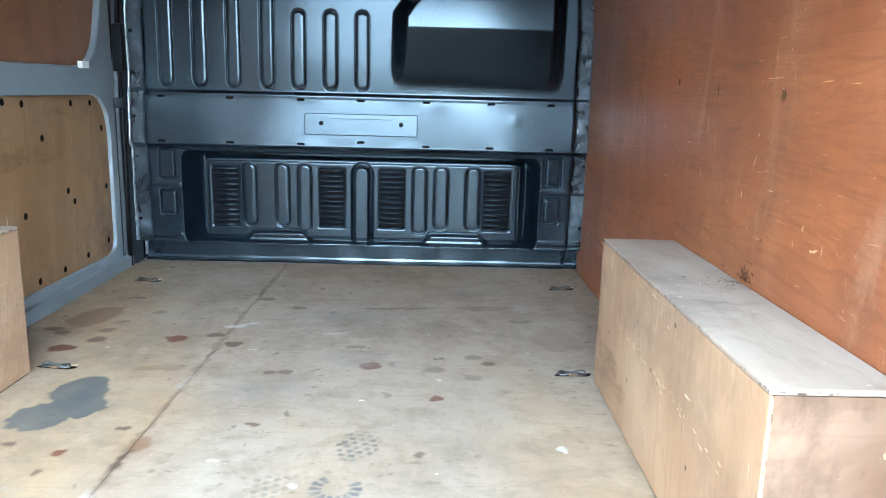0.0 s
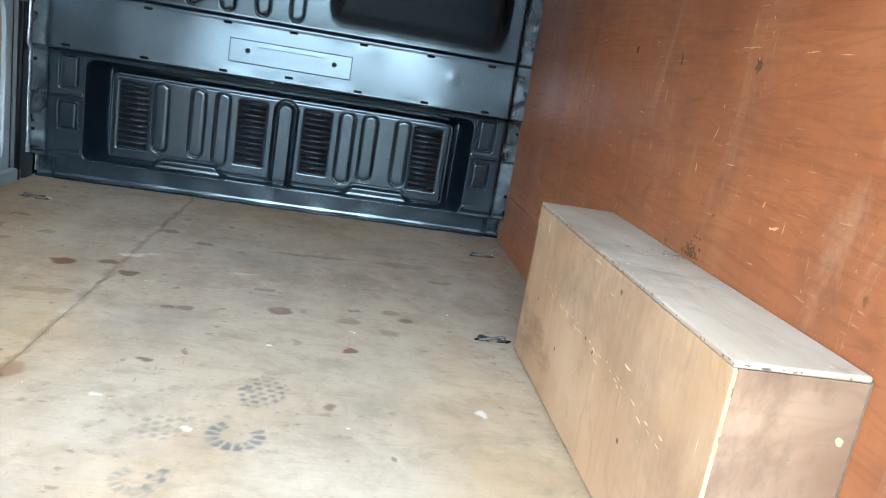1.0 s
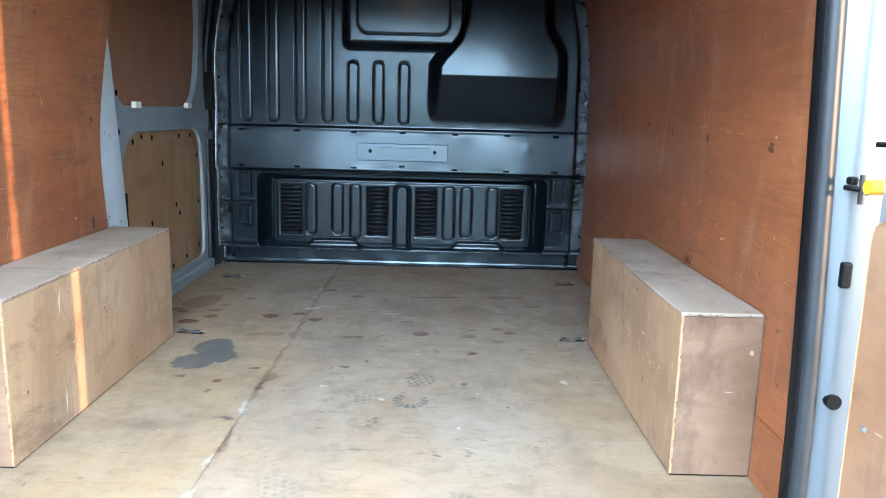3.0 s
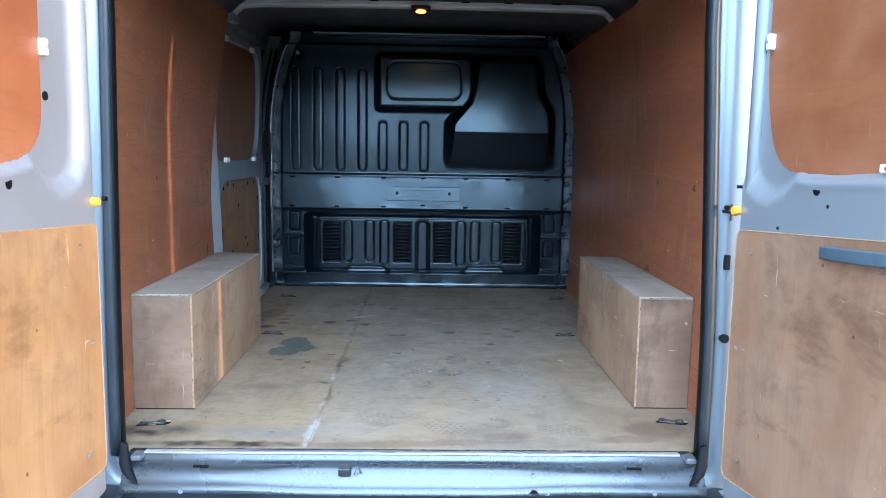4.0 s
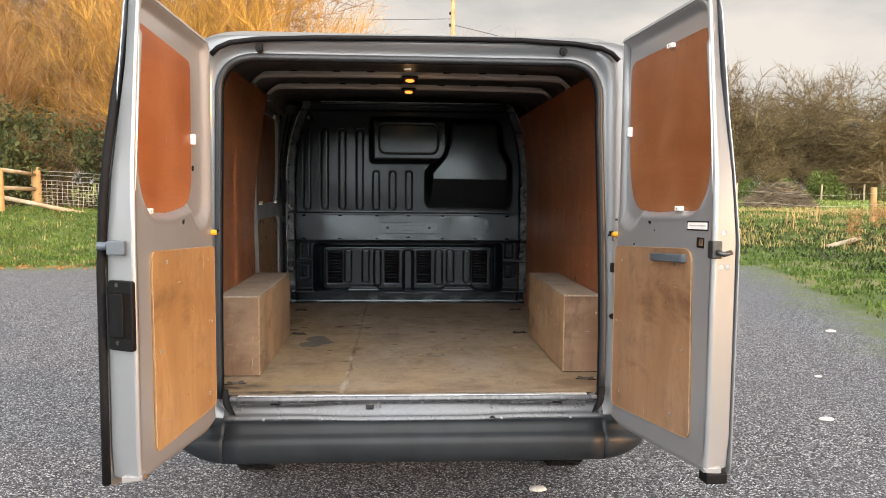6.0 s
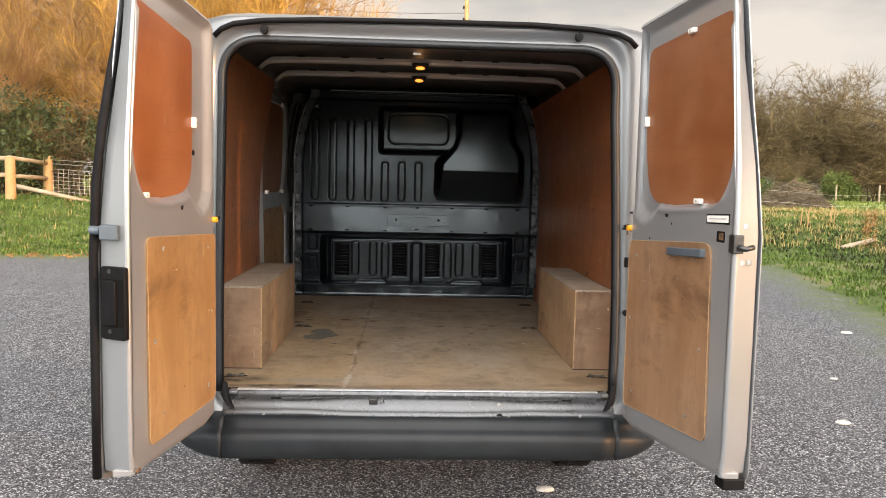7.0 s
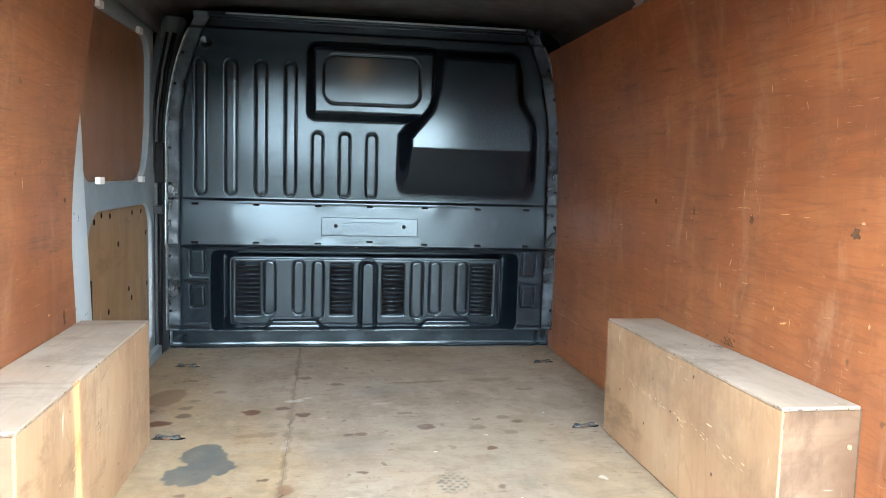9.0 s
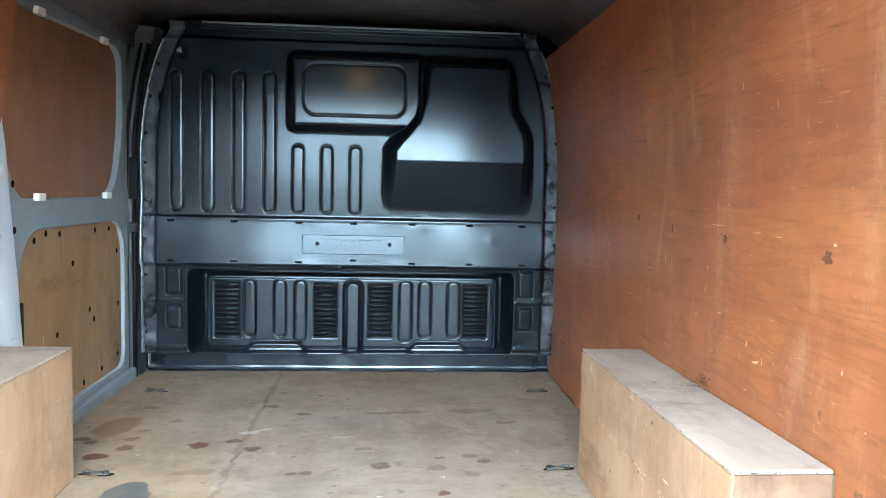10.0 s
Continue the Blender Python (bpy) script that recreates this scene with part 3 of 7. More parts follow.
    sole(0.09, 0.20, 0.06, 0.09, 60, 0.55)
    heel(0.23, 0.24, 0.045, 60, 0.5, 0.7)
    sole(-0.12, 0.28, 0.05, 0.09, 40, 0.4)
    sole(0.42, 0.20, 0.05, 0.08, 80, 0.45)
    return kinds


def floor_sheet(x0, x1, y0, y1, z0, z1):
    """A sheet with a fine top, its sides and underside."""
    xs = np.linspace(x0, x1, int((x1 - x0) / 0.0045) + 1)
    ys = np.concatenate([np.arange(y0, 1.68, 0.0042), np.linspace(1.68, y1, 110)])
    gx, gy = np.meshgrid(xs, ys)
    nx, ny = len(xs), len(ys)
    ids = np.arange(nx * ny).reshape(ny, nx)
    faces = np.stack([ids[:-1, :-1], ids[:-1, 1:], ids[1:, 1:], ids[1:, :-1]], -1).reshape(-1, 4).tolist()
    verts = np.stack([gx, gy, np.full(gx.shape, z1)], -1).reshape(-1, 3).tolist()
    n = len(verts)
    verts += [(x0, y0, z0), (x1, y0, z0), (x1, y1, z0), (x0, y1, z0), (x0, y0, z1), (x1, y0, z1), (x1, y1, z1), (x0, y1, z1)]
    faces += [(n, n + 3, n + 2, n + 1), (n, n + 1, n + 5, n + 4), (n + 1, n + 2, n + 6, n + 5), (n + 2, n + 3, n + 7, n + 6), (n + 3, n, n + 4, n + 7)]
    me = bpy.data.meshes.new("plywood_sheet")
    me.from_pydata(verts, [], faces)
    kinds = floor_stains(gx.ravel(), gy.ravel())
    for layer, names in (("stain", ("rust", "brown", "grey", "black")), ("wear", ("pale", "ink", "tan", "worn"))):
        data = np.zeros((len(verts), 4), np.float32)
        data[:n] = np.stack([kinds[k] for k in names], -1)
        me.attributes.new(layer, "FLOAT_COLOR", "POINT").data.foreach_set("color", np.clip(data, 0, 1).ravel())
    return me


for x0, x1 in ((-0.8755, -0.2978), (-0.2966, 0.868)):
    part("plywood_sheet", floor_sheet(x0, x1, 0.004, 2.505, 0.588, FLOOR_Z), FLOOR, floor, "scuffed and stained plywood floor sheet")
part("seam_filler", boxed(-0.2985, -0.2960, 0.004, 2.505, 0.588, FLOOR_Z - 0.0015), GRIME_FILL, floor)


def wall_x(z, side=1):
    """How far the lining stands from the middle, by height: upright, then leaning in towards the roof."""
    foot = 0.860 if side > 0 else 0.872
    return foot if z < 1.4 else foot - 0.068 * ((z - 1.4) / 0.56) ** 2


def lining(name, side, outline, label, material, proud=0.0):
    bm = plate(outline, [], lambda u, v, w: (w, u, v), 0.009)
    for z in (1.30, 1.40, 1.50, 1.60, 1.70, 1.80, 1.88):
        bmesh.ops.bisect_plane(bm, geom=bm.verts[:] + bm.edges[:] + bm.faces[:], plane_co=(0, 0, z), plane_no=(0, 0, 1))
    for v in bm.verts:
        v.co.x = side * (wall_x(v.co.z, side) - proud + v.co.x)
    return tagged(part(name, bm, material, None), label, "wall", "", "structure")


wall_right = lining("wall_right", 1, rounded([(0.075, 0.602), (2.50, 0.602), (2.50, 1.955), (0.11, 1.955)], [0, 0, 0.03, 0.06]),
                    "red-brown stained plywood wall lining, scratched and scuffed", PLY_WALL)
wall_left = lining("wall_left", -1, rounded([(0.075, 0.602), (1.275, 0.602), (1.262, 0.95), (1.222, 1.23), (1.300, 1.50), (1.340, 1.66), (1.320, 1.955), (0.11, 1.955)],
                                            [0, 0, 0.1, 0.15, 0.15, 0.1, 0.03, 0.06]), "red-brown stained plywood wall lining beside the sliding door", PLY_WALL)


def mark(parent, name, side, y, z, w, h, material, turn=0.0, seedy=0):
    """A thin scrape or dirty mark lying on a lining."""
    rnd = random.Random(seedy)
    loop = []
    for k in range(14):
        a = 2 * math.pi * k / 14
        q = 0.45 + 0.6 * rnd.random()
        u, v = w / 2 * math.cos(a) * q, h / 2 * math.sin(a) * q
        c, s = math.cos(radians(turn)), math.sin(radians(turn))
        loop.append((y + u * c - v * s, z + u * s + v * c))
    bm = bmesh.new()
    bm.faces.new([bm.verts.new((side * (wall_x(v, side) - 0.0012), u, v)) for u, v in loop])
    return part(name, bm, material, parent)


SCRAPE = plain("pale_scrape", (0.50, 0.29, 0.17), 0.7, 0, 0.3, 80)
GRIME = plain("black_grime", (0.10, 0.045, 0.022), 0.7, 0, 0.5, 40)
rnd = random.Random(5)
for y, z, w, h, turn in tuple(q for k, q in enumerate(((0.86, 1.332, 0.10, 0.006, -1), (0.68, 1.325, 0.06, 0.004, -3), (0.60, 1.322, 0.05, 0.004, 0), (1.26, 1.345, 0.04, 0.006, 4), (1.50, 1.345, 0.012, 0.008, 0),
                         (0.66, 1.072, 0.05, 0.010, -12), (0.63, 1.058, 0.035, 0.009, -30), (0.70, 1.10, 0.008, 0.03, 10), (0.63, 1.14, 0.008, 0.018, 0), (1.16, 1.23, 0.006, 0.04, 8),
                         (0.95, 1.12, 0.007, 0.04, -6), (0.98, 1.08, 0.006, 0.03, 5), (0.45, 1.20, 0.03, 0.008, -25), (0.42, 1.32, 0.02, 0.012, 0), (0.92, 1.29, 0.006, 0.05, -15),
                         (1.35, 1.10, 0.008, 0.035, 4), (1.38, 1.14, 0.006, 0.02, -10), (0.80, 1.20, 0.006, 0.05, 6), (0.52, 1.16, 0.012, 0.012, 0), (0.38, 1.12, 0.010, 0.03, 15),
                         (1.02, 1.42, 0.006, 0.06, 12), (0.58, 1.50, 0.05, 0.005, 20), (0.75, 1.62, 0.006, 0.05, -8), (1.7, 1.2, 0.006, 0.03, 0), (1.9, 1.0, 0.008, 0.02, 0))) if k < 6 or k % 3 == 1):
    mark(wall_right, "scrape", 1, y, z, 0.7 * w, 0.55 * h, SCRAPE, turn, int(1000 * y + z * 77))
for y, z, w, h in ((0.818, 1.303, 0.030, 0.032), (0.439, 1.298, 0.040, 0.026), (1.38, 1.33, 0.022, 0.022), (1.12, 1.31, 0.010, 0.035)):
    mark(wall_right, "grime_mark", 1, y, z, w, h, GRIME, 0, int(900 * y))
for y, z, w, h, turn in ((0.55, 1.10, 0.03, 0.006, 0), (0.9, 1.35, 0.006, 0.04, 5), (1.05, 1.02, 0.02, 0.008, 0), (0.7, 1.5, 0.006, 0.05, 8)):
    mark(wall_left, "scrape", -1, y, z, w, h, SCRAPE, turn, int(800 * y))
for y, z, w, h in ((1.18, 1.30, 0.022, 0.022), (1.16, 0.99, 0.025, 0.06), (0.6, 1.3, 0.02, 0.02)):
    mark(wall_left, "grime_mark", -1, y, z, w, h, GRIME, 0, int(700 * y))
for side, wall, count, seedy in ((1, wall_right, 60, 71), (-1, wall_left, 24, 72)):
    rnd, verts, faces = random.Random(seedy), [], []
    for _ in range(count):
        y, z = rnd.uniform(0.12, 1.9 if side > 0 else 1.15), min(1.85, 0.98 + abs(rnd.gauss(0, 0.30)))
        a = radians(rnd.choice((0, 0, 90, 90, 70, 110, rnd.uniform(0, 180))) + rnd.gauss(0, 9))
        long, wide = 0.003 + 0.020 * rnd.random() ** 3, 0.0006 + 0.0011 * rnd.random()
        u, v, n = Vector((math.cos(a), math.sin(a))) * long, Vector((-math.sin(a), math.cos(a))) * wide, len(verts)
        for q, w in ((-1, 0), (0.1, 1.0), (1, 0), (-0.1, -1.0)):
            py, pz = y + u.x * q + v.x * w, z + u.y * q + v.y * w
            verts.append((side * (wall_x(pz, side) - 0.0010), py, pz))
        faces.append((n, n + 1, n + 2, n + 3))
    tagged(part("scratches", mesh_from("scratches", verts, faces), SCRAPE, wall), "fine pale scratches", "", "", "stuff")
for side, wall in ((1, wall_right), (-1, wall_left)):
    spans = ((0.085, 0.372), (1.315, 2.40)) if side > 0 else ((0.085, 0.325),)
    for y0, y1 in spans:
        x0, x1 = side * wall_x(0.7, side), side * (wall_x(0.7, side) - 0.006)
        part("lower_plywood_strip", boxed(min(x0, x1), max(x0, x1), y0, y1, 0.602, 0.745 if y1 < 1 else 0.79), PLY_WALL, wall, "lower plywood strip", bevel=0.001)


# bulkhead: one pressed sheet, its ribs, grooves, recess and swellings shaped by distance to their outlines
def sd_rect(x, z, x0, x1, z0, z1, r):
    cx, cz, hx, hz = (x0 + x1) / 2, (z0 + z1) / 2, (x1 - x0) / 2 - r, (z1 - z0) / 2 - r
    qx, qz = np.abs(x - cx) - hx, np.abs(z - cz) - hz
    return np.hypot(np.maximum(qx, 0), np.maximum(qz, 0)) + np.minimum(np.maximum(qx, qz), 0) - r


def sd_poly(x, z, pts):
    d, inside = np.full(x.shape, 1e9), np.zeros(x.shape, bool)
    for (ax, az), (bx, bz) in zip(pts, pts[1:] + pts[:1]):
        ex, ez, wx, wz = bx - ax, bz - az, x - ax, z - az
        t = np.clip((wx * ex + wz * ez) / (ex * ex + ez * ez + 1e-12), 0, 1)
        d = np.minimum(d, np.hypot(wx - t * ex, wz - t * ez))
        hit = (az > z) != (bz > z)
        inside ^= hit & (x < ax + (z - az) / (bz - az if abs(bz - az) > 1e-9 else 1e-9) * ex)
    return np.where(inside, -d, d)


BULK_Y = 2.435      # at waist height; the sheet leans away a little towards the roof
BULK_LEAN = 0.0
VENTS = ((-0.581, -0.477), (-0.168, -0.068), (0.066, 0.166), (0.474, 0.580))
SLATS = 12


def bulkhead_half(z):
    return 0.868 - 0.115 * np.clip((z - 1.5) / 0.53, 0, 1) ** 2.2


def bulkhead_relief(x, z):
    """Height of the sheet towards the rear doors."""
    d = 0.0 * x
    groove = lambda sd, w=0.0036, deep=0.0105: -deep * smooth01(1 - np.abs(sd) / w)  # noqa: E731
    # waist band with its two lips
    band = smooth01((z - 1.060) / 0.012) * smooth01((1.264 - z) / 0.012)
    d += (0.012 - 0.060 * (z - 1.165)) * band + 0.006 * np.exp(-((z - 1.262) / 0.006) ** 2) + 0.005 * np.exp(-((z - 1.062) / 0.006) ** 2)
    # upper ribs
    upper = smooth01((z - 1.268) / 0.01)
    for k in range(7):
        cx = -0.722 + 0.1245 * k if k < 4 else -0.232 + 0.1175 * (k - 4)
        sd = sd_rect(x, z, cx - 0.026, cx + 0.026, 1.285, 1.858 if k < 4 else 1.568, 0.026)
        d += groove(sd) + 0.003 * smooth01(-sd / 0.012)
    # window swelling and seat swelling
    win = sd_rect(x, z, -0.285, 0.30, 1.612, 1.955, 0.045)
    h_win = 0.045 * smooth01(-win / 0.045)
    pts = [(0.115, 1.57), (0.108, 1.36), (0.118, 1.315), (0.15, 1.288), (0.70, 1.280), (0.738, 1.30), (0.755, 1.345), (0.752, 1.62), (0.735, 1.66), (0.69, 1.735),
           (0.678, 1.87), (0.66, 1.925), (0.625, 1.948), (0.305, 1.950), (0.262, 1.925), (0.25, 1.87), (0.242, 1.78), (0.215, 1.695), (0.16, 1.63)]
    bump = sd_poly(x, z, pts)
    sides = smooth01(-bump / 0.062)
    slope = np.clip((z - 1.285) / 0.225, 0, 1)
    h_bump = sides * (0.100 * slope - 0.035 * np.clip(z - 1.51, 0, 1))
    both = np.maximum(h_win, h_bump)
    d += both
    d += groove(sd_rect(x, z, -0.208, 0.205, 1.688, 1.893, 0.05), 0.006, 0.007) * smooth01(1 - h_bump / 0.03)
    # upper corner dimple and upper border
    d += -0.008 * smooth01(1 - np.hypot(x + 0.70, z - 1.925) / 0.028)
    # lower recess with its panel
    rec = sd_rect(x, z, -0.682, 0.686, 0.690, 1.046, 0.035)
    pan = sd_rect(x, z, -0.606, 0.614, 0.706, 1.014, 0.022)
    d += -0.046 * smooth01(-rec / 0.010)
    # steep-sided trench round the panel, bridged by the two feet
    feet = [np.maximum(np.abs(x - cx) - (0.125 - 0.9 * np.maximum(z - 0.70, 0)), z - 0.735) for cx in (-0.325, 0.365)]
    bridge = smooth01(-np.minimum(*feet) / 0.006)
    trench = np.minimum(np.clip(-rec, 0, None), np.clip(pan, 0, None))
    d += -np.minimum(3.4 * trench, 0.12) * (1 - bridge)
    h = 0.006 * smooth01(-pan / 0.012) - 0.004 * smooth01(-pan / 0.004)
    for x0, x1, z0 in ((-0.462, -0.409, 0.755), (-0.336, -0.282, 0.755), (-0.250, -0.197, 0.735), (0.196, 0.253, 0.735), (0.281, 0.337, 0.755), (0.405, 0.462, 0.755)):
        sd = sd_rect(x, z, x0, x1, z0, 1.002, 0.026)
        h += groove(sd) + 0.003 * smooth01(-sd / 0.012)
    mid = sd_rect(x, z, -0.033, 0.034, 0.60, 1.002, 0.033)
    h += groove(mid, 0.011, 0.018) + 0.020 * smooth01(-mid / 0.012)
    for x0, x1 in VENTS:
        h += -0.005 * smooth01(-sd_rect(x, z, x0 - 0.004, x1 + 0.004, 0.748, 0.992, 0.008) / 0.008)
    for t in feet:
        h += 0.014 * smooth01(-t / 0.008) - 0.012 * smooth01(1 - np.abs(t - 0.004) / 0.005)
    d += h * smooth01((z - 0.690) / 0.005)
    # small squares beside the recess, and their dividing lines
    for s in (-1, 1):
        for z0, z1 in ((0.940, 1.050), (0.797, 0.892)):
            sd = sd_rect(s * x, z, 0.704, 0.764, z0, z1, 0.006)
            d += groove(sd, 0.006, 0.008) + 0.003 * smooth01(-sd / 0.01)
        wide = smooth01((s * x - 0.688) / 0.006)
        d += 0.006 * np.exp(-((z - 0.915) / 0.005) ** 2) * wide
        d += 0.006 * np.exp(-((z - 0.716) / 0.006) ** 2) * wide
        # crumpled side flange
        out = s * x - (bulkhead_half(z) - 0.070)
        fl = smooth01(out / 0.016)
        crease = 0.0014 * np.sin(23 * z + s) * np.sin(7 * z + 2 * s) + 0.0009 * np.sin(61 * z + 3 * s + 40 * x) * np.sin(17 * z) + 0.0005 * np.sin(97 * z - 60 * s * x) * np.sin(31 * z + 1.3)
        d += fl * (-0.012 + 0.05 * np.clip(out, 0, 0.08) + crease)
    # skirt
    d += np.where(z < 0.69, -0.085, 0) * smooth01((0.694 - z) / 0.006)
    d += 0.004 * np.exp(-((z - 0.690) / 0.004) ** 2)
    for cx in (-0.30, 0.0, 0.30, 0.52, -0.52):
        d += 0.007 * np.exp(-((x - cx) / 0.004) ** 2) * smooth01((0.70 - z) / 0.01) * smooth01((z - 0.655) / 0.01)
    d += (0.004 * np.sin(7 * x + 1) + 0.0015 * np.sin(31 * x) * np.sin(40 * z)) * smooth01((0.685 - z) / 0.01)
    d += 0.002 * smooth01((0.622 - z) / 0.008)
    # puckers along the lips of the waist band
    for lip in (1.252, 1.076):
        d += 0.0005 * np.sin(26 * x + 3 * lip) * np.sin(9.5 * x) * np.exp(-((z - lip) / 0.018) ** 2)
    # top flange and turned-down border
    d += -0.020 * smooth01((z - 1.985) / 0.012)
    d += 0.014 * smooth01((z - 2.030) / 0.006)
    # dents in the sheet
    d += 0.0028 * np.sin(3.1 * x + 1.0) * np.sin(4.3 * z + 0.4) + 0.0009 * np.sin(9 * x + 5 * z) * np.sin(11 * z - 4 * x + 1)
    for cx, cz, r, a in ((0.58, 1.185, 0.022, 0.0009), (0.83, 1.15, 0.05, 0.003), (-0.6, 1.20, 0.06, 0.0012), (0.79, 0.80, 0.05, -0.006), (-0.80, 0.80, 0.04, -0.006), (0.3, 1.25, 0.04, 0.0012)):
        d += a * np.exp(-((x - cx) ** 2 + (z - cz) ** 2) / r ** 2)
    return d


def bulkhead_y(x, z):
    return BULK_Y + BULK_LEAN * (z - 1.16) - float(bulkhead_relief(np.array([x], float), np.array([z], float))[0])


NX, NZ = 560, 470
zz = np.linspace(0.598, 2.055, NZ)
# columns crowd together along the upright edges of the ribs
rib_edges = [cx + s * 0.026 for cx in [-0.722 + 0.1245 * k for k in range(4)] + [-0.232 + 0.1175 * k for k in range(3)] for s in (-1, 1)]
rib_edges += [s * e for e in (0.033, 0.197, 0.250, 0.282, 0.336, 0.409, 0.462, 0.608, 0.684, 0.704, 0.764) for s in (-1, 1)]
fine_x = np.linspace(-0.868, 0.868, 20001)
weight = 1 + 2.6 * np.clip(sum(np.exp(-((fine_x - e) / 0.0065) ** 2) for e in rib_edges), 0, 1.1)
total = np.cumsum(weight)
cols = np.interp(np.linspace(total[0], total[-1], NX), total, fine_x)
X = np.repeat(cols[None, :], NZ, 0)
outer_part = np.maximum(np.abs(X) - 0.70, 0)
X = np.where(outer_part > 0, np.sign(X) * (0.70 + outer_part * ((bulkhead_half(zz) - 0.70) / 0.168)[:, None]), X)
Z = np.repeat(zz[:, None], NX, 1)
Y = BULK_Y + BULK_LEAN * (Z - 1.16) - bulkhead_relief(X, Z)
idx = np.arange(NX * NZ).reshape(NZ, NX)
quads = np.stack([idx[:-1, :-1], idx[:-1, 1:], idx[1:, 1:], idx[1:, :-1]], -1).reshape(-1, 4)
bulk_mesh = mesh_from("wall_front", np.stack([X, Y, Z], -1).reshape(-1, 3).tolist(), quads.tolist(), True)
bulk_mesh.materials.append(BULK)
bulk_mesh.materials.append(FLANGEPAINT)
mid_x, mid_z = np.abs(X[:-1, :-1] + X[1:, 1:]) / 2, (Z[:-1, :-1] + Z[1:, 1:]) / 2
bulk_mesh.polygons.foreach_set("material_index", ((mid_x > bulkhead_half(mid_z) - 0.062) & (mid_z > 0.70)).astype(np.int32).reshape(-1))
bulk = tagged(part("wall_front", bulk_mesh, BULK, None), "dark blue-grey pressed steel bulkhead with ribs and vents", "bulkhead", "", "structure")

# louvre slats
r = 0.0062
prof = [(0.0, r), (-0.0035, 0.75 * r), (-0.0085, 0.1 * r), (-0.0125, -0.55 * r), (-0.0130, -0.80 * r), (-0.0090, -r), (0.004, -0.9 * r)]
half = 0.052
rings = [[(q * half, py * (1 - abs(q) ** 9) ** 0.5, pz * (1 - 0.45 * abs(q) ** 9)) for py, pz in prof] for q in (-1, -0.985, -0.95, -0.88, 0.0, 0.88, 0.95, 0.985, 1)]
bm = loft(rings, closed=False)
bmesh.ops.recalc_face_normals(bm, faces=bm.faces)
slat_mesh = bpy.data.meshes.new("slat")
bm.to_mesh(slat_mesh)
bm.free()
slat_mesh.shade_smooth()
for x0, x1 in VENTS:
    # flat near-black plate paints the shade between the slats
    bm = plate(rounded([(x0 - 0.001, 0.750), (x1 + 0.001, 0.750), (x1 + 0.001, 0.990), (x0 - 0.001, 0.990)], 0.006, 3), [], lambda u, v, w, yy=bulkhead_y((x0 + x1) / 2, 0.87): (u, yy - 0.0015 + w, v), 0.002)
    part("vent_shade_plate", bm, GAP, bulk, "near-black plate for the shade behind the louvres")
    for k in range(SLATS):
        z = 0.760 + 0.220 * k / (SLATS - 1)
        part("slat", slat_mesh, BULK, bulk, at=((x0 + x1) / 2, bulkhead_y((x0 + x1) / 2, z) + 0.001, z))

# badge plate with raised blocks in place of its lettering
bm = plate(rounded([(-0.212, 1.117), (0.213, 1.117), (0.213, 1.198), (-0.212, 1.198)], 0.004, 2), [], lambda u, v, w: (u, BULK_Y - 0.0200 + 0.060 * (v - 1.165) + w, v), 0.012)
badge = part("badge_plate", bm, BULK, bulk, "raised badge plate with embossed blocks", bevel=0.0035)
for k in range(7):
    x = -0.105 + 0.0345 * k
    bm = bmesh.new()
    box(bm, x - 0.0125, x + 0.0125, BULK_Y - 0.0213, BULK_Y - 0.0170, 1.141, 1.173)
    for v in bm.verts:
        v.co.y += 0.060 * (v.co.z - 1.165)
    part("embossed_block", bm, BULK, badge, bevel=0.0010)
part("embossed_line", boxed(-0.112, 0.118, BULK_Y - 0.0220, BULK_Y - 0.0170, 1.1775, 1.180), BULK, badge)
for x in (-0.148, 0.151):
    bm = bmesh.new()
    rod(bm, (x, BULK_Y - 0.0265, 1.161), (x, BULK_Y - 0.0180, 1.161), 0.0065, 0.010, 12)
    part("bolt", bm, BLACK, badge)
for x in (-0.745, -0.49, -0.225, 0.0, 0.245, 0.487, 0.712):
    for z in (1.246, 1.082):
        if abs(x) < 0.1 and z < 1.1:
            z = 1.092
        bm = plate(rounded([(x - 0.014, z - 0.0045), (x + 0.014, z - 0.0045), (x + 0.014, z + 0.0045), (x - 0.014, z + 0.0045)], 0.003, 3), [],
                   lambda u, v, w, yy=bulkhead_y(x, z): (u, yy - 0.0015 + w, v), 0.004)
        part("slot", bm, GAP, bulk, "dark slotted hole")
bolt_bm = bmesh.new()
rod(bolt_bm, (0, 0.004, 0), (0, -0.006, 0), 0.007, 0.006, 8)
bmesh.ops.recalc_face_normals(bolt_bm, faces=bolt_bm.faces)
bolt_mesh = bpy.data.meshes.new("bolt")
bolt_bm.to_mesh(bolt_mesh)
bolt_bm.free()
for x, z in ([(s * (float(bulkhead_half(np.array(q))) - 0.018), q) for s in (-1, 1) for q in (0.78, 1.02, 1.17, 1.33, 1.48, 1.60, 1.75, 1.88)]
             + [(q, 2.022) for q in (-0.62, -0.44, -0.25, -0.03, 0.17, 0.35, 0.52, 0.68)] + [(q, 0.648) for q in (-0.80, -0.53, -0.33, 0.10, 0.23, 0.51, 0.80)] + [(-0.055, 1.066)]):
    part("bolt", bolt_mesh, STEEL if z > 1.3 else BULK, bulk, at=(x, bulkhead_y(x, z), z))

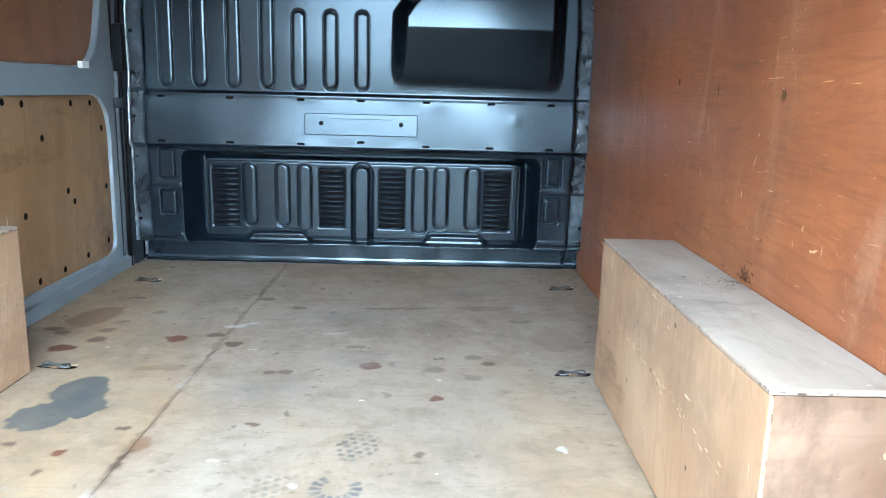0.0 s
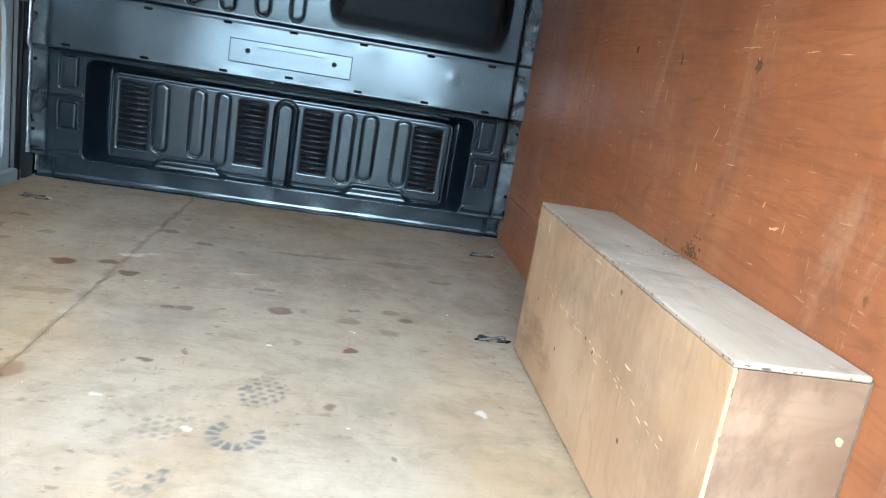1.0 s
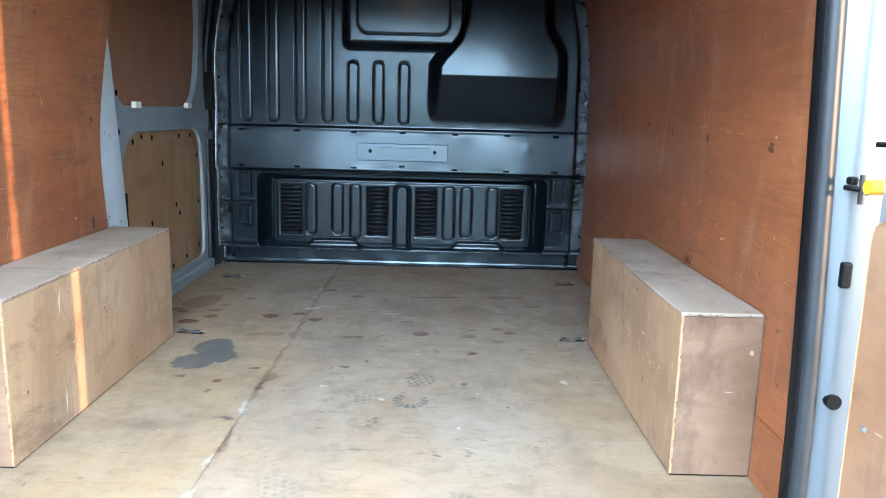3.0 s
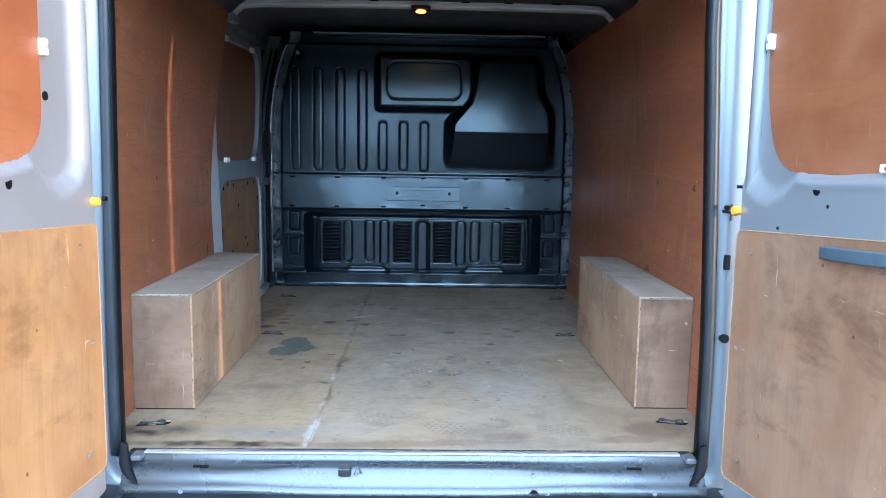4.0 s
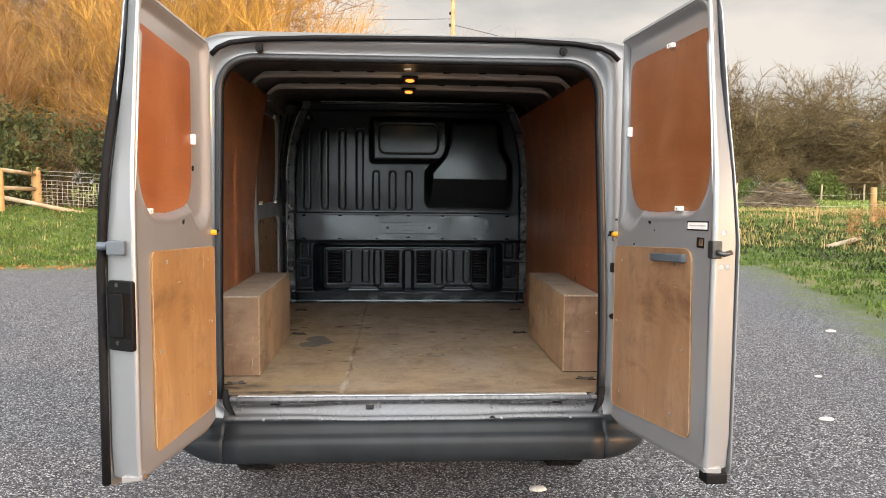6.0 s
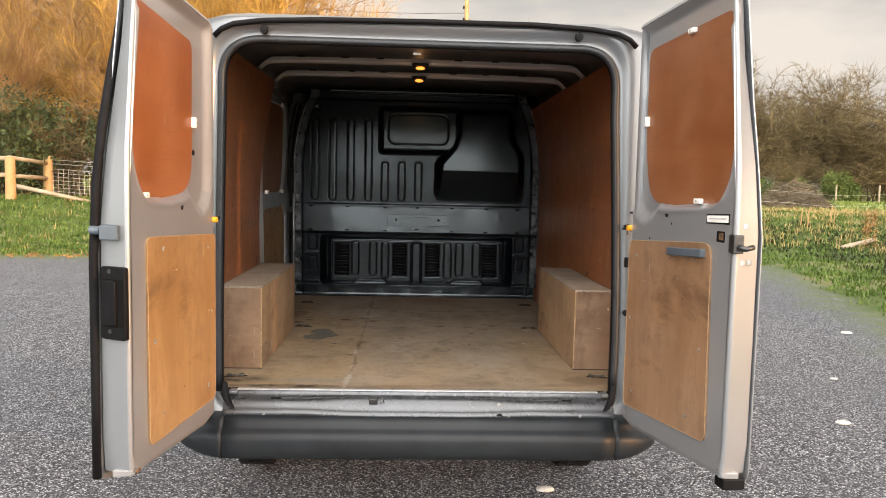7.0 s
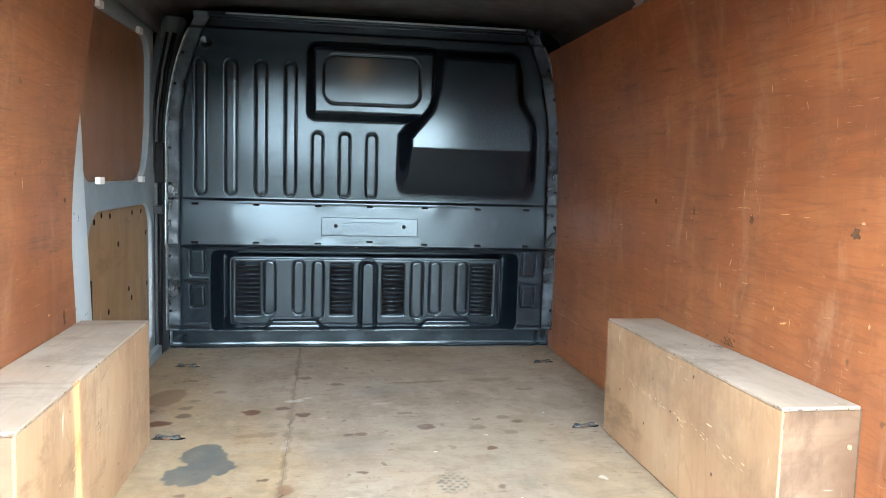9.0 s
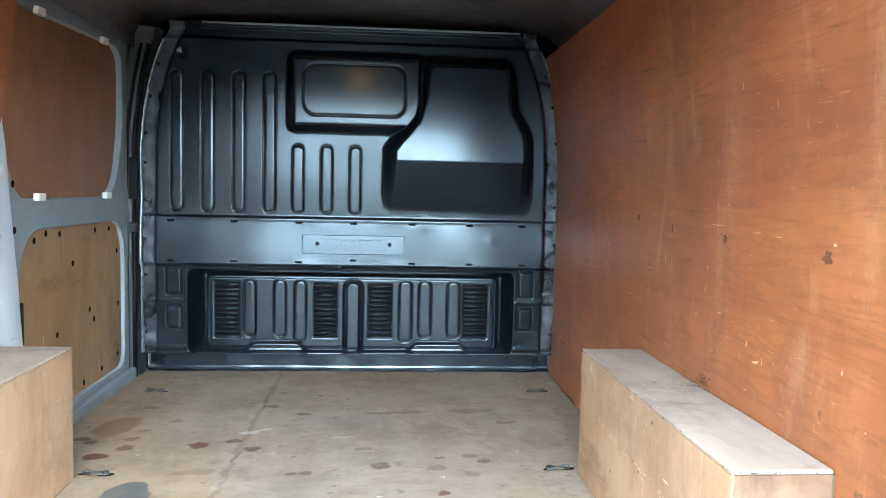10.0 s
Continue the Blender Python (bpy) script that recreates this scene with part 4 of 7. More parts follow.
# bare, crumpled edges of the side flanges
for s in (-1, 1):
    rnd = random.Random(60 + s)
    rings = []
    for k in range(110):
        z = 0.62 + 1.36 * k / 109
        h = float(bulkhead_half(np.array(z)))
        y = bulkhead_y(s * (h - 0.004), z)
        wide = 0.010 + 0.007 * noise.noise((z * 5, s, 0))
        rings.append([(s * (h - 0.0005), y - 0.010 - 0.003 * rnd.random(), z), (s * (h - wide * 0.5), y - 0.006 - 0.004 * rnd.random(), z), (s * (h - wide), y - 0.001, z), (s * (h - 0.0005), y + 0.004, z)])
    part("flange_edge", loft(rings, caps=(True, True)), FLANGE, bulk, "bare crumpled flange edge", smooth=True)
part("flange_lip", boxed(-0.62, 0.68, BULK_Y - 0.006, BULK_Y + 0.012, 2.047, 2.053), SILVER, bulk, "bare bright flange edge")

# ceiling with its coves, from the rear header to the bulkhead
half_prof = [(0.872, 1.93), (0.870, 1.985), (0.852, 2.022), (0.81, 2.050), (0.70, 2.068), (0.40, 2.080), (0.20, 2.085)]
prof = [(-x, z) for x, z in half_prof] + [(0, 2.086)] + half_prof[::-1]
under = [(x, z) for x, z in prof]
over = [(x * 1.01, z + 0.012) for x, z in prof[::-1]]
ys = [0.055, 0.12, 0.2, 0.3, 0.42, 0.6, 1.0, 1.5, 2.0, 2.50]
sag = lambda y: 0.055 * max(0, 1 - (y - 0.055) / 0.45) ** 2  # noqa: E731
ceiling = tagged(part("ceiling", loft([[(x, y, z - sag(y)) for x, z in under + over] for y in ys], caps=(True, True)), ROOFCLOTH, None, smooth=True),
                 "dark brown painted steel van roof seen from inside", "ceiling", "", "structure")
for edge in ceiling.data.edges:
    edge.use_edge_sharp = False


# roof bows across the ceiling, with their bent ends and slotted holes
def roof_bow(y):
    bow = thing("roof_bow", "pale grey steel roof bow with bent bracket ends", "roof beam", group="roof bows", at=(0, y, 2.034))
    pts = [(-0.862, -0.078), (-0.852, -0.070), (-0.838, -0.050), (-0.820, -0.030), (-0.798, -0.012), (-0.770, -0.003), (-0.70, 0.0), (-0.4, 0.003), (0, 0.005)]
    pts = pts + [(-x, z) for x, z in pts[-2::-1]]
    rings = []
    for x, z in pts:
        k = 1.0 if abs(x) < 0.785 else 0.55
        rings.append([(x, -0.034, z - 0.006 * k), (x, -0.026, z - 0.012 * k), (x, 0.026, z - 0.012 * k), (x, 0.034, z - 0.006 * k), (x, 0.034, z + 0.014 * k), (x, -0.030, z + 0.014 * k)])
    part("beam", loft(rings, caps=(True, True)), BOWPAINT, bow, bevel=0.003)
    hole = bmesh.new()
    box(hole, -0.020, 0.020, -0.0346, -0.0330, -0.0035, 0.0025)
    bmesh.ops.recalc_face_normals(hole, faces=hole.faces)
    hole_mesh = bpy.data.meshes.new("slot")
    hole.to_mesh(hole_mesh)
    hole.free()
    for x in (-0.62, -0.40, -0.22, 0.18, 0.37, 0.58):
        part("slot", hole_mesh, GAP, bow, at=(x, 0, 0.0165))
    for s in (-1, 1):
        bm = bmesh.new()
        box(bm, s * 0.825, s * 0.862, -0.045, 0.045, -0.085, -0.050)
        part("bracket", bm, SIDEGREY, bow, "dull grey end bracket", bevel=0.004)
    return bow


for y in (1.055, 1.53):
    roof_bow(y)


def cabin_lamp(y, power):
    lamp = thing("cabin_lamp", "small warm lamp glowing on a roof bow", "lamp", group="cabin lamps", at=(-0.015, y, 2.005))
    bm = bmesh.new()
    bmesh.ops.create_uvsphere(bm, u_segments=16, v_segments=8, radius=1, matrix=Matrix.Diagonal((0.024, 0.014, 0.009, 1)))
    part("lens", bm, LAMP, lamp, "glowing amber lens", smooth=True)
    part("base", boxed(-0.042, 0.042, -0.02, 0.03, 0.009, 0.024), BLACK, lamp, bevel=0.004)
    bulb = new("bulb", bpy.data.lights.new("bulb", "POINT"))
    bulb.data.energy, bulb.data.color, bulb.data.shadow_soft_size = power, (1.0, 0.62, 0.30), 0.02
    bulb.parent, bulb.location = lamp, (0, -0.055, -0.02)
    return lamp


cabin_lamp(1.010, 0.09)
cabin_lamp(1.485, 0.04)


# wheel-arch boxes
def wheel_box(side, y0, y1):
    name = "left" if side < 0 else "right"
    x0, x1, top = 0.686, wall_x(0.7, side) - 0.0045, 0.953
    b = thing("wheel_arch_box", "pale plywood wheel-arch box" + (" crossed by a strip of sunlight" if side < 0 else ", scuffed, with pale bare edges"), "box",
              group="wheel arch boxes", at=(0, 0, FLOOR_Z))
    def bx(a0, a1, b0, b1, c0, c1):
        lo, hi = sorted((side * a0, side * a1))
        return boxed(lo, hi, b0, b1, c0 - FLOOR_Z, c1 - FLOOR_Z)
    part("side_panel", bx(x0, x0 + 0.0055, y0 + 0.0012, y1, FLOOR_Z + 0.004, top - 0.0003), PLY_BOX, b, bevel=0.001)
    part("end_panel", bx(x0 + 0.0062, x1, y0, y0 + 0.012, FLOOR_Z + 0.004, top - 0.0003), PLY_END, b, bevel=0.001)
    part("end_panel", bx(x0 + 0.014, x1, y1 - 0.012, y1 - 0.001, FLOOR_Z + 0.004, top - 0.002), PLY_BOX, b, bevel=0.002)
    part("top_panel", bx(x0 - 0.001, x1 + 0.0005, y0 - 0.001, y1 + 0.001, top, top + 0.009), PLY_BOXTOP, b, "worn grey plywood lid", bevel=0.003)
    part("corner_edge", bx(x0 + 0.0004, x0 + 0.0058, y0 - 0.0004, y0 + 0.0015, FLOOR_Z + 0.006, top - 0.003), PLY_RIM, b, "worn bare plywood edge")
    # near-black slab put in for the shadow under the panels
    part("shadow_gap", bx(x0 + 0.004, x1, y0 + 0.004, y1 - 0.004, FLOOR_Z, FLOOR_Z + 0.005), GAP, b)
    part("back_gap", bx(x1 + 0.0004, x1 + 0.0036, y0 + 0.0005, y1, FLOOR_Z + 0.001, top + 0.002), GRIME_FILL, b)
    rnd = random.Random(11 if side > 0 else 12)
    for k in range(3):
        y = y0 + 0.06 + (y1 - y0 - 0.12) * rnd.random()
        bm = bmesh.new()
        bmesh.ops.create_circle(bm, cap_ends=True, segments=8, radius=0.004, matrix=Matrix.Translation((side * (x0 - 0.0008), y, 0.03 + 0.30 * rnd.random())) @ Matrix.Rotation(radians(90), 4, "Y"))
        part("screw", bm, GRIME, b)
    return b


box_left, box_right = wheel_box(-1, 0.340, 1.282), wheel_box(1, 0.381, 1.300)
bm = plate(rounded([(0.834, 0.874), (0.840, 0.872), (0.842, 0.881), (0.836, 0.884), (0.832, 0.880)], 0.002, 2), [], lambda u, v, w: (u, 0.3785 + w, v - FLOOR_Z), 0.003)
part("paint_splash", bm, PLY_EDGE, box_right)


def slivers(name, label, parent, material, spots):
    """Many small ragged flakes, each a few millimetres: centre and the two half-axes."""
    rnd, vs, fs = random.Random(len(spots)), [], []
    for at, u, v in spots:
        n, at, u, v = len(vs), Vector(at), Vector(u), Vector(v)
        for k in range(7):
            a, q = 2 * math.pi * k / 7, 0.5 + 0.5 * rnd.random()
            vs.append(at + u * math.cos(a) * q + v * math.sin(a) * q)
        fs.append(tuple(range(n, n + 7)))
    return tagged(part(name, mesh_from(name, vs, fs), material, parent), label, "", "", "stuff")


for side, owner, y0, y1 in ((-1, box_left, 0.340, 1.282), (1, box_right, 0.381, 1.300)):
    rnd, low, nicks, rubs = random.Random(41 + side), 0.953 - FLOOR_Z, [], []
    for _ in range(34):
        # knocks along the lid's long edge, then its end, then the upright corner
        nicks.append(((side * 0.6842, rnd.uniform(y0, y1), low + 0.004 + 0.003 * rnd.random()), (0, 0.002 + 0.007 * rnd.random() ** 2, 0), (0, 0, 0.0012 + 0.0016 * rnd.random())))
    for _ in range(9):
        nicks.append(((side * rnd.uniform(0.69, 0.85), y0 - 0.0018, low + 0.003 + 0.003 * rnd.random()), (0.002 + 0.007 * rnd.random() ** 2, 0, 0), (0, 0, 0.0012 + 0.001 * rnd.random())))
    for _ in range(12):
        nicks.append(((side * (0.6895 + 0.002 * rnd.random()), y0 - 0.0011, rnd.uniform(0.02, low - 0.02)), (0.0016, 0, 0), (0, 0, 0.002 + 0.008 * rnd.random() ** 2)))
    slivers("edge_nicks", "small dark knocks along the edges", owner, GRIME_FILL, nicks)
    for _ in range(46 if side > 0 else 16):
        y = rnd.uniform(0.50, 1.20)
        rubs.append(((side * 0.6850, y, 0.215 - 0.03 * (1.2 - y) + rnd.gauss(0, 0.006)), (0, 0.003 + 0.010 * rnd.random(), 0.001), (0, 0, 0.0008 + 0.002 * rnd.random())))
    slivers("rub_line", "pale rubbed line along the panel", owner, PLY_EDGE, rubs)
rnd = random.Random(77)
slivers("soot_smudge", "dark smudge where the lid meets the lining", box_right, GRIME,
        [((0.850 - abs(rnd.gauss(0, 0.022)), 0.90 + rnd.gauss(0, 0.014), 0.953 + 0.0098 - FLOOR_Z), (0.006 * rnd.random() + 0.001, 0.001, 0), (0, 0.0025 * rnd.random() + 0.0008, 0)) for _ in range(60)])
slivers("soot_smudge", "dark smudge above the wheel-arch box", wall_right, GRIME,
        [((wall_x(1.0) - 0.0012, 0.89 + rnd.gauss(0, 0.016), 0.966 + abs(rnd.gauss(0, 0.016))), (0, 0.001 + 0.005 * rnd.random(), 0), (0, 0, 0.001 + 0.004 * rnd.random())) for _ in range(80)])


# lashing points let into the floor
def floor_anchor(x, y, turn):
    a = thing("floor_anchor", "dark steel lashing ring in a cut-out of the plywood floor", "lashing ring", group="floor lashing rings", m=pose(x, y, FLOOR_Z, 0, 0, turn))
    loop = rounded([(-0.050, -0.009), (0.040, -0.014), (0.054, 0.006), (-0.030, 0.013)], 0.010, 4)
    part("recess", plate(loop, [], lambda u, v, w: (u, v, 0.0012 - w), 0.0008), GAP, a)
    ring = tube([(0.034 * math.cos(t), 0.009 * math.sin(t), 0.005 + 0.003 * math.sin(3 * t)) for t in (2 * math.pi * k / 24 for k in range(24))], 0.0034, 7, True)
    part("ring", ring, CHROMEBLACK, a, smooth=True)
    part("clip", boxed(-0.010, 0.010, -0.016, -0.004, 0.0014, 0.007), RUST, a, bevel=0.002)
    part("splinter", boxed(0.026, 0.048, 0.010, 0.017, 0.0008, 0.003), PLY_EDGE, a, bevel=0.001)


for x, y, turn in ((-0.736, 2.179, -6), (0.746, 2.187, 8), (-0.645, 1.325, -5), (0.640, 1.345, 4), (-0.770, 0.215, 12), (0.765, 0.258, -12)):
    floor_anchor(x, y, turn)


# ---- sliding side door, from inside ----
sd = thing("sliding_side_door", "dusty blue-grey sliding side door lined with plywood", "van door", at=(-0.905, 1.9, 0.58))
place = lambda u, v, w: (-w, u - 1.9, v - 0.58)  # noqa: E731
frame_out = [(1.22, 0.59), (2.405, 0.59), (2.405, 2.0), (1.22, 2.0)]
up_hole = rounded([(1.475, 1.342), (2.255, 1.342), (2.345, 1.62), (2.345, 1.915), (1.27, 1.885), (1.27, 1.60), (1.42, 1.45)], [0.06, 0.13, 0.12, 0.10, 0.03, 0.03, 0.06])
low_hole = rounded([(1.510, 0.665), (2.345, 0.665), (2.345, 1.17), (2.27, 1.248), (1.56, 1.248), (1.470, 1.15)], [0.05, 0.07, 0.08, 0.06, 0.06, 0.08])
part("door_frame", plate(frame_out, [up_hole, low_hole], place, 0.030), SIDEGREY, sd, "dusty blue-grey inner door panel", bevel=0.010)
part("upper_plywood", plate([(1.25, 1.32), (2.37, 1.32), (2.37, 1.94), (1.25, 1.94)], [], lambda u, v, w: place(u, v, w + 0.024), 0.005), PLY_SLIDE, sd, "red-brown plywood in the window opening")
part("lower_plywood", plate([(1.41, 0.645), (2.365, 0.645), (2.365, 1.262), (1.41, 1.262)], [], lambda u, v, w: place(u, v, w + 0.014), 0.005), PLY_SIDE, sd, "brown plywood panel with screw holes")
part("outer_skin", plate([(1.26, 0.45), (2.41, 0.45), (2.41, 2.0), (1.26, 2.0)], [], lambda u, v, w: place(u, v, w + 0.045), 0.004), SILVER, sd)
clip_bm = boxed(-0.010, 0.006, -0.024, 0.024, -0.011, 0.011)
bmesh.ops.recalc_face_normals(clip_bm, faces=clip_bm.faces)
clip_mesh = bpy.data.meshes.new("clip")
clip_bm.to_mesh(clip_mesh)
clip_bm.free()
for y, z in ((1.60, 1.347), (2.15, 1.347), (1.62, 1.895), (2.14, 1.908)):
    part("clip", clip_mesh, WHITE, sd, "white plastic retaining clip", at=(0.008, y - 1.9, z - 0.58))
hole_bm = bmesh.new()
bmesh.ops.create_circle(hole_bm, cap_ends=True, segments=10, radius=0.011, matrix=Matrix.Rotation(radians(90), 4, "Y"))
hole_mesh = bpy.data.meshes.new("screw_hole")
hole_bm.to_mesh(hole_mesh)
hole_bm.free()
for y, z in ((1.60, 1.215), (1.68, 1.232), (1.78, 1.225), (2.08, 1.222), (2.22, 1.22), (2.30, 1.13), (1.88, 1.12), (2.02, 0.94), (1.75, 0.90), (2.31, 0.92), (2.30, 0.72), (2.13, 0.70), (1.96, 0.69), (1.80, 0.69), (2.06, 0.90)):
    part("screw_hole", hole_mesh, GAP, sd, at=(-0.0132, y - 1.9, z - 0.58))
for y, z in ((1.445, 1.385), (1.45, 1.255)):
    part("grommet", hole_mesh, BLACK, sd, at=(0.0012, y - 1.9, z - 0.58))
# rear door post, daylight put into its paler paint, and the curved edge of the lining
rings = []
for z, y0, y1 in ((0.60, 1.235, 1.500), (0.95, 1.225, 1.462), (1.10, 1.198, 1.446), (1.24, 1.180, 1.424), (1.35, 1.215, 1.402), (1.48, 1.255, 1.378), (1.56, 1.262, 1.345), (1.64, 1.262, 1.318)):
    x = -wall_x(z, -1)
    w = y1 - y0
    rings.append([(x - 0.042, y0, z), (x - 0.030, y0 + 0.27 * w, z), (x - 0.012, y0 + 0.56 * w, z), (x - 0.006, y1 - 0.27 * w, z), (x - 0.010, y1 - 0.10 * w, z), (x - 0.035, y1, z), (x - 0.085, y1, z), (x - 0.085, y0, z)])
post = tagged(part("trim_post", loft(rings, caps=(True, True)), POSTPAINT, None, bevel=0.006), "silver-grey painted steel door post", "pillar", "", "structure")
part("latch_slot", boxed(-0.902, -0.884, 1.440, 1.454, 0.93, 1.05), BLACK, post, "black latch recess", bevel=0.003)
# front pillar with its rubber seals, and the sill with its rail
pil = [(-0.868, 2.445), (-0.880, 2.415), (-0.915, 2.395), (-0.955, 2.395), (-0.955, 2.50), (-0.868, 2.50)]
lean = lambda z: 0.080 * max(0, (z - 1.45) / 0.56) ** 2  # noqa: E731
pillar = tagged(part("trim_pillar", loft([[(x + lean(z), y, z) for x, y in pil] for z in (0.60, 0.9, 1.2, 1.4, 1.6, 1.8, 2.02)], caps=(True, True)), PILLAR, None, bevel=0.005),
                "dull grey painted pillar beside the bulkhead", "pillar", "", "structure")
for off, r in ((0.0, 0.010), (0.026, 0.007)):
    part("rubber_seal", tube([(-0.884 + lean(z) - off, 2.405 - off * 0.4, z) for z in (0.60, 0.9, 1.2, 1.4, 1.6, 1.8, 1.95)], r, 8), RUBBER, pillar, smooth=True)
part("hinge_block", boxed(-0.905, -0.868, 2.378, 2.418, 1.20, 1.235), PILLAR, pillar, "dark grey latch block", bevel=0.004)
part("seal_cover", boxed(-0.90, -0.862, 2.385, 2.42, 1.33, 1.50), BLACK, pillar, bevel=0.006)
sill = tagged(part("trim_side_sill", boxed(-0.955, -0.8705, 1.285, 2.46, 0.545, 0.596), SIDEGREY, None, bevel=0.005), "blue-grey painted step sill beside the floor", "sill", "", "structure")
part("rail", boxed(-0.905, -0.878, 1.40, 2.44, 0.596, 0.640), SIDEGREY, sill, "sliding door rail", bevel=0.006)

# ---- rear of the body ----
van = thing("van_body", "silver panel van body with its load space open at the rear", "van", at=(0, 0, 0))
outer = arch(0.972, 2.130, 0.40, 0.24, 0.10)
inner = arch(0.956, 2.118, 0.42, 0.23, 0.09)
low_roof = lambda y: 0.091 * max(0, 1 - (y - 0.07) / 0.5) ** 2  # noqa: E731
shell_rings = [[(x, y, z - (low_roof(y) if z > 1.8 else 0)) for x, z in outer] for y in (0.07, 0.12, 0.2, 0.32, 0.6, 1.2, 1.8, 2.4, 2.66)]
shell_rings += [[(x, 2.66, z) for x, z in inner]] + [[(x, y, z - (low_roof(y) if z > 1.8 else 0)) for x, z in inner] for y in (2.4, 1.2, 0.6, 0.32, 0.2, 0.12, 0.07)]
part("outer_shell", loft(shell_rings), SILVER, van, "silver outer sides and roof", smooth=True)
part("cab_wall", plate(inner, [], lambda u, v, w: (u, 2.60 + w, v), 0.01), BULK, van)


def opening_shift(x, z):
    """The opening is not quite square to the body: its sides draw in towards the top, one more than the other."""
    k = min(1.0, max(0.0, (z - 0.85) / 0.87)) ** 1.3
    return min(1.0, abs(x) / 0.757) * ((-0.027 + 0.014 * k) if x < 0 else (0.006 - 0.036 * k))


frame_rings = [[(x + part_way * opening_shift(x, z), y, z) for x, z in arch(h, t, b, rt, 0.09)] for y, h, t, b, rt, part_way in
               ((0.072, 0.971, 2.036, 0.401, 0.22, 0), (0.02, 0.945, 2.032, 0.41, 0.21, 0), (-0.012, 0.86, 2.026, 0.43, 0.19, 0.4), (-0.017, 0.822, 2.022, 0.45, 0.18, 0.8), (-0.019, 0.806, 2.008, 0.47, 0.17, 1),
                (-0.016, 0.794, 1.994, 0.50, 0.165, 1), (-0.008, 0.786, 1.986, 0.515, 0.16, 1), (-0.002, 0.778, 1.966, 0.53, 0.155, 1), (-0.004, 0.770, 1.952, 0.535, 0.15, 1), (-0.004, 0.757, 1.942, 0.54, 0.14, 1), (0.045, 0.760, 1.944, 0.54, 0.14, 1),
                (0.052, 0.80, 1.975, 0.54, 0.13, 1), (0.056, 0.905, 2.030, 0.54, 0.16, 0.5))]
part("rear_frame", loft(frame_rings), FRAMEPAINT, van, "silver painted rear door surround", smooth=True)
inner_jamb = [[(x + opening_shift(x, z), y, z) for x, z in arch(h, t, 0.56, r, 0.05)] for y, h, t, r in ((0.047, 0.763, 1.946, 0.14), (0.060, 0.775, 1.958, 0.13), (0.072, 0.86, 2.03, 0.13))]
part("inner_jamb", loft(inner_jamb), RUBBER, van, smooth=True)
# hollow bulb seal with a lip, running round the opening
loop = [(x, z) for x, z in arch(0.757, 1.944, 0.40, 0.15, 0.05, 12) if z > 0.585]
loop.sort(key=lambda p: math.atan2(p[0], p[1] - 1.2))
straight = [0.60 + 0.1 * k for k in range(12)]
loop = [(-0.757, z) for z in straight] + [p for p in loop if p[1] > 1.75] + [(0.757, z) for z in straight[::-1]]
centre = [(x + opening_shift(x, z), z) for x, z in loop]
for name, section, label in (("door_seal", ((-0.016, -0.002), (-0.014, -0.013), (-0.004, -0.019), (0.005, -0.020), (0.011, -0.014), (0.012, -0.004), (0.010, 0.006), (-0.010, 0.008)), "dark grey rubber door seal"),
                             ("seal_lip", ((0.006, 0.000), (0.012, -0.008), (0.014, -0.006), (0.013, 0.012), (0.010, 0.030), (0.006, 0.030)), "thin black inner lip of the seal")):
    rings = []
    for k, (x, z) in enumerate(centre):
        a, b = centre[max(0, k - 1)], centre[min(len(centre) - 1, k + 1)]
        t = (Vector(b) - Vector(a)).normalized()
        rings.append([(x + t.y * p, q, z - t.x * p) for p, q in section])
    part(name, loft(rings, caps=(True, True)), SEAL if name == "door_seal" else RUBBER, van, label, smooth=True)
gut = [(-0.792, -0.036, 1.945), (-0.765, -0.036, 1.972), (-0.72, -0.036, 1.992), (-0.62, -0.036, 2.006), (-0.4, -0.036, 2.016), (0, -0.036, 2.021)]
gut = gut + [(-x, y, z + 0.006) for x, y, z in gut[-2::-1]]
part("gutter_seal", tube(gut, 0.0105, 8), RUBBER, van, "black rubber roof seal", smooth=True)
for x, z in ((-0.611, 1.975), (0.573, 1.984)):
    bm = bmesh.new()
    rod(bm, (x, -0.036, z), (x, -0.02, z), 0.014, 0.016, 14)
    cap = part("grommet", bm, BLACK, van, "black rubber grommet")
    bm = bmesh.new()
    rod(bm, (x, -0.040, z), (x, -0.034, z), 0.006, 0.007, 10)
    part("plug", bm, RUBBER, cap)
part("header_label", boxed(-0.055, -0.025, 0.062, 0.066, 1.915, 1.923), WHITE, van, "small white sticker")
for s, y in ((-1, -0.03), (1, -0.03)):
    for z in (1.272,):
        bm = boxed(s * 0.779 - 0.006, s * 0.779 + 0.006, -0.040, -0.022, z - 0.006, z + 0.006)
        part("check_bracket", bm, BLACK, van, "black door check bracket", bevel=0.004)
striker = part("check_striker", tube([(0.770, -0.030, 1.262), (0.776, -0.046, 1.262), (0.790, -0.050, 1.260), (0.800, -0.040, 1.256), (0.802, -0.024, 1.254)], 0.004, 8), BLACK, van, "black steel door check loop", smooth=True)
part("striker_pin", tube([(0.785, -0.048, 1.240), (0.785, -0.048, 1.282)], 0.005, 8), CHROMEBLACK, striker)
part("latch_hole", boxed(0.784, 0.800, -0.026, -0.012, 1.110, 1.150), BLACK, van, "black latch hole in the pillar", bevel=0.004)
bm = bmesh.new()
rod(bm, (0.797, -0.024, 0.93), (0.797, -0.010, 0.93), 0.012, None, 12)
part("drain_plug", bm, BLACK, van, "black plug in the pillar")
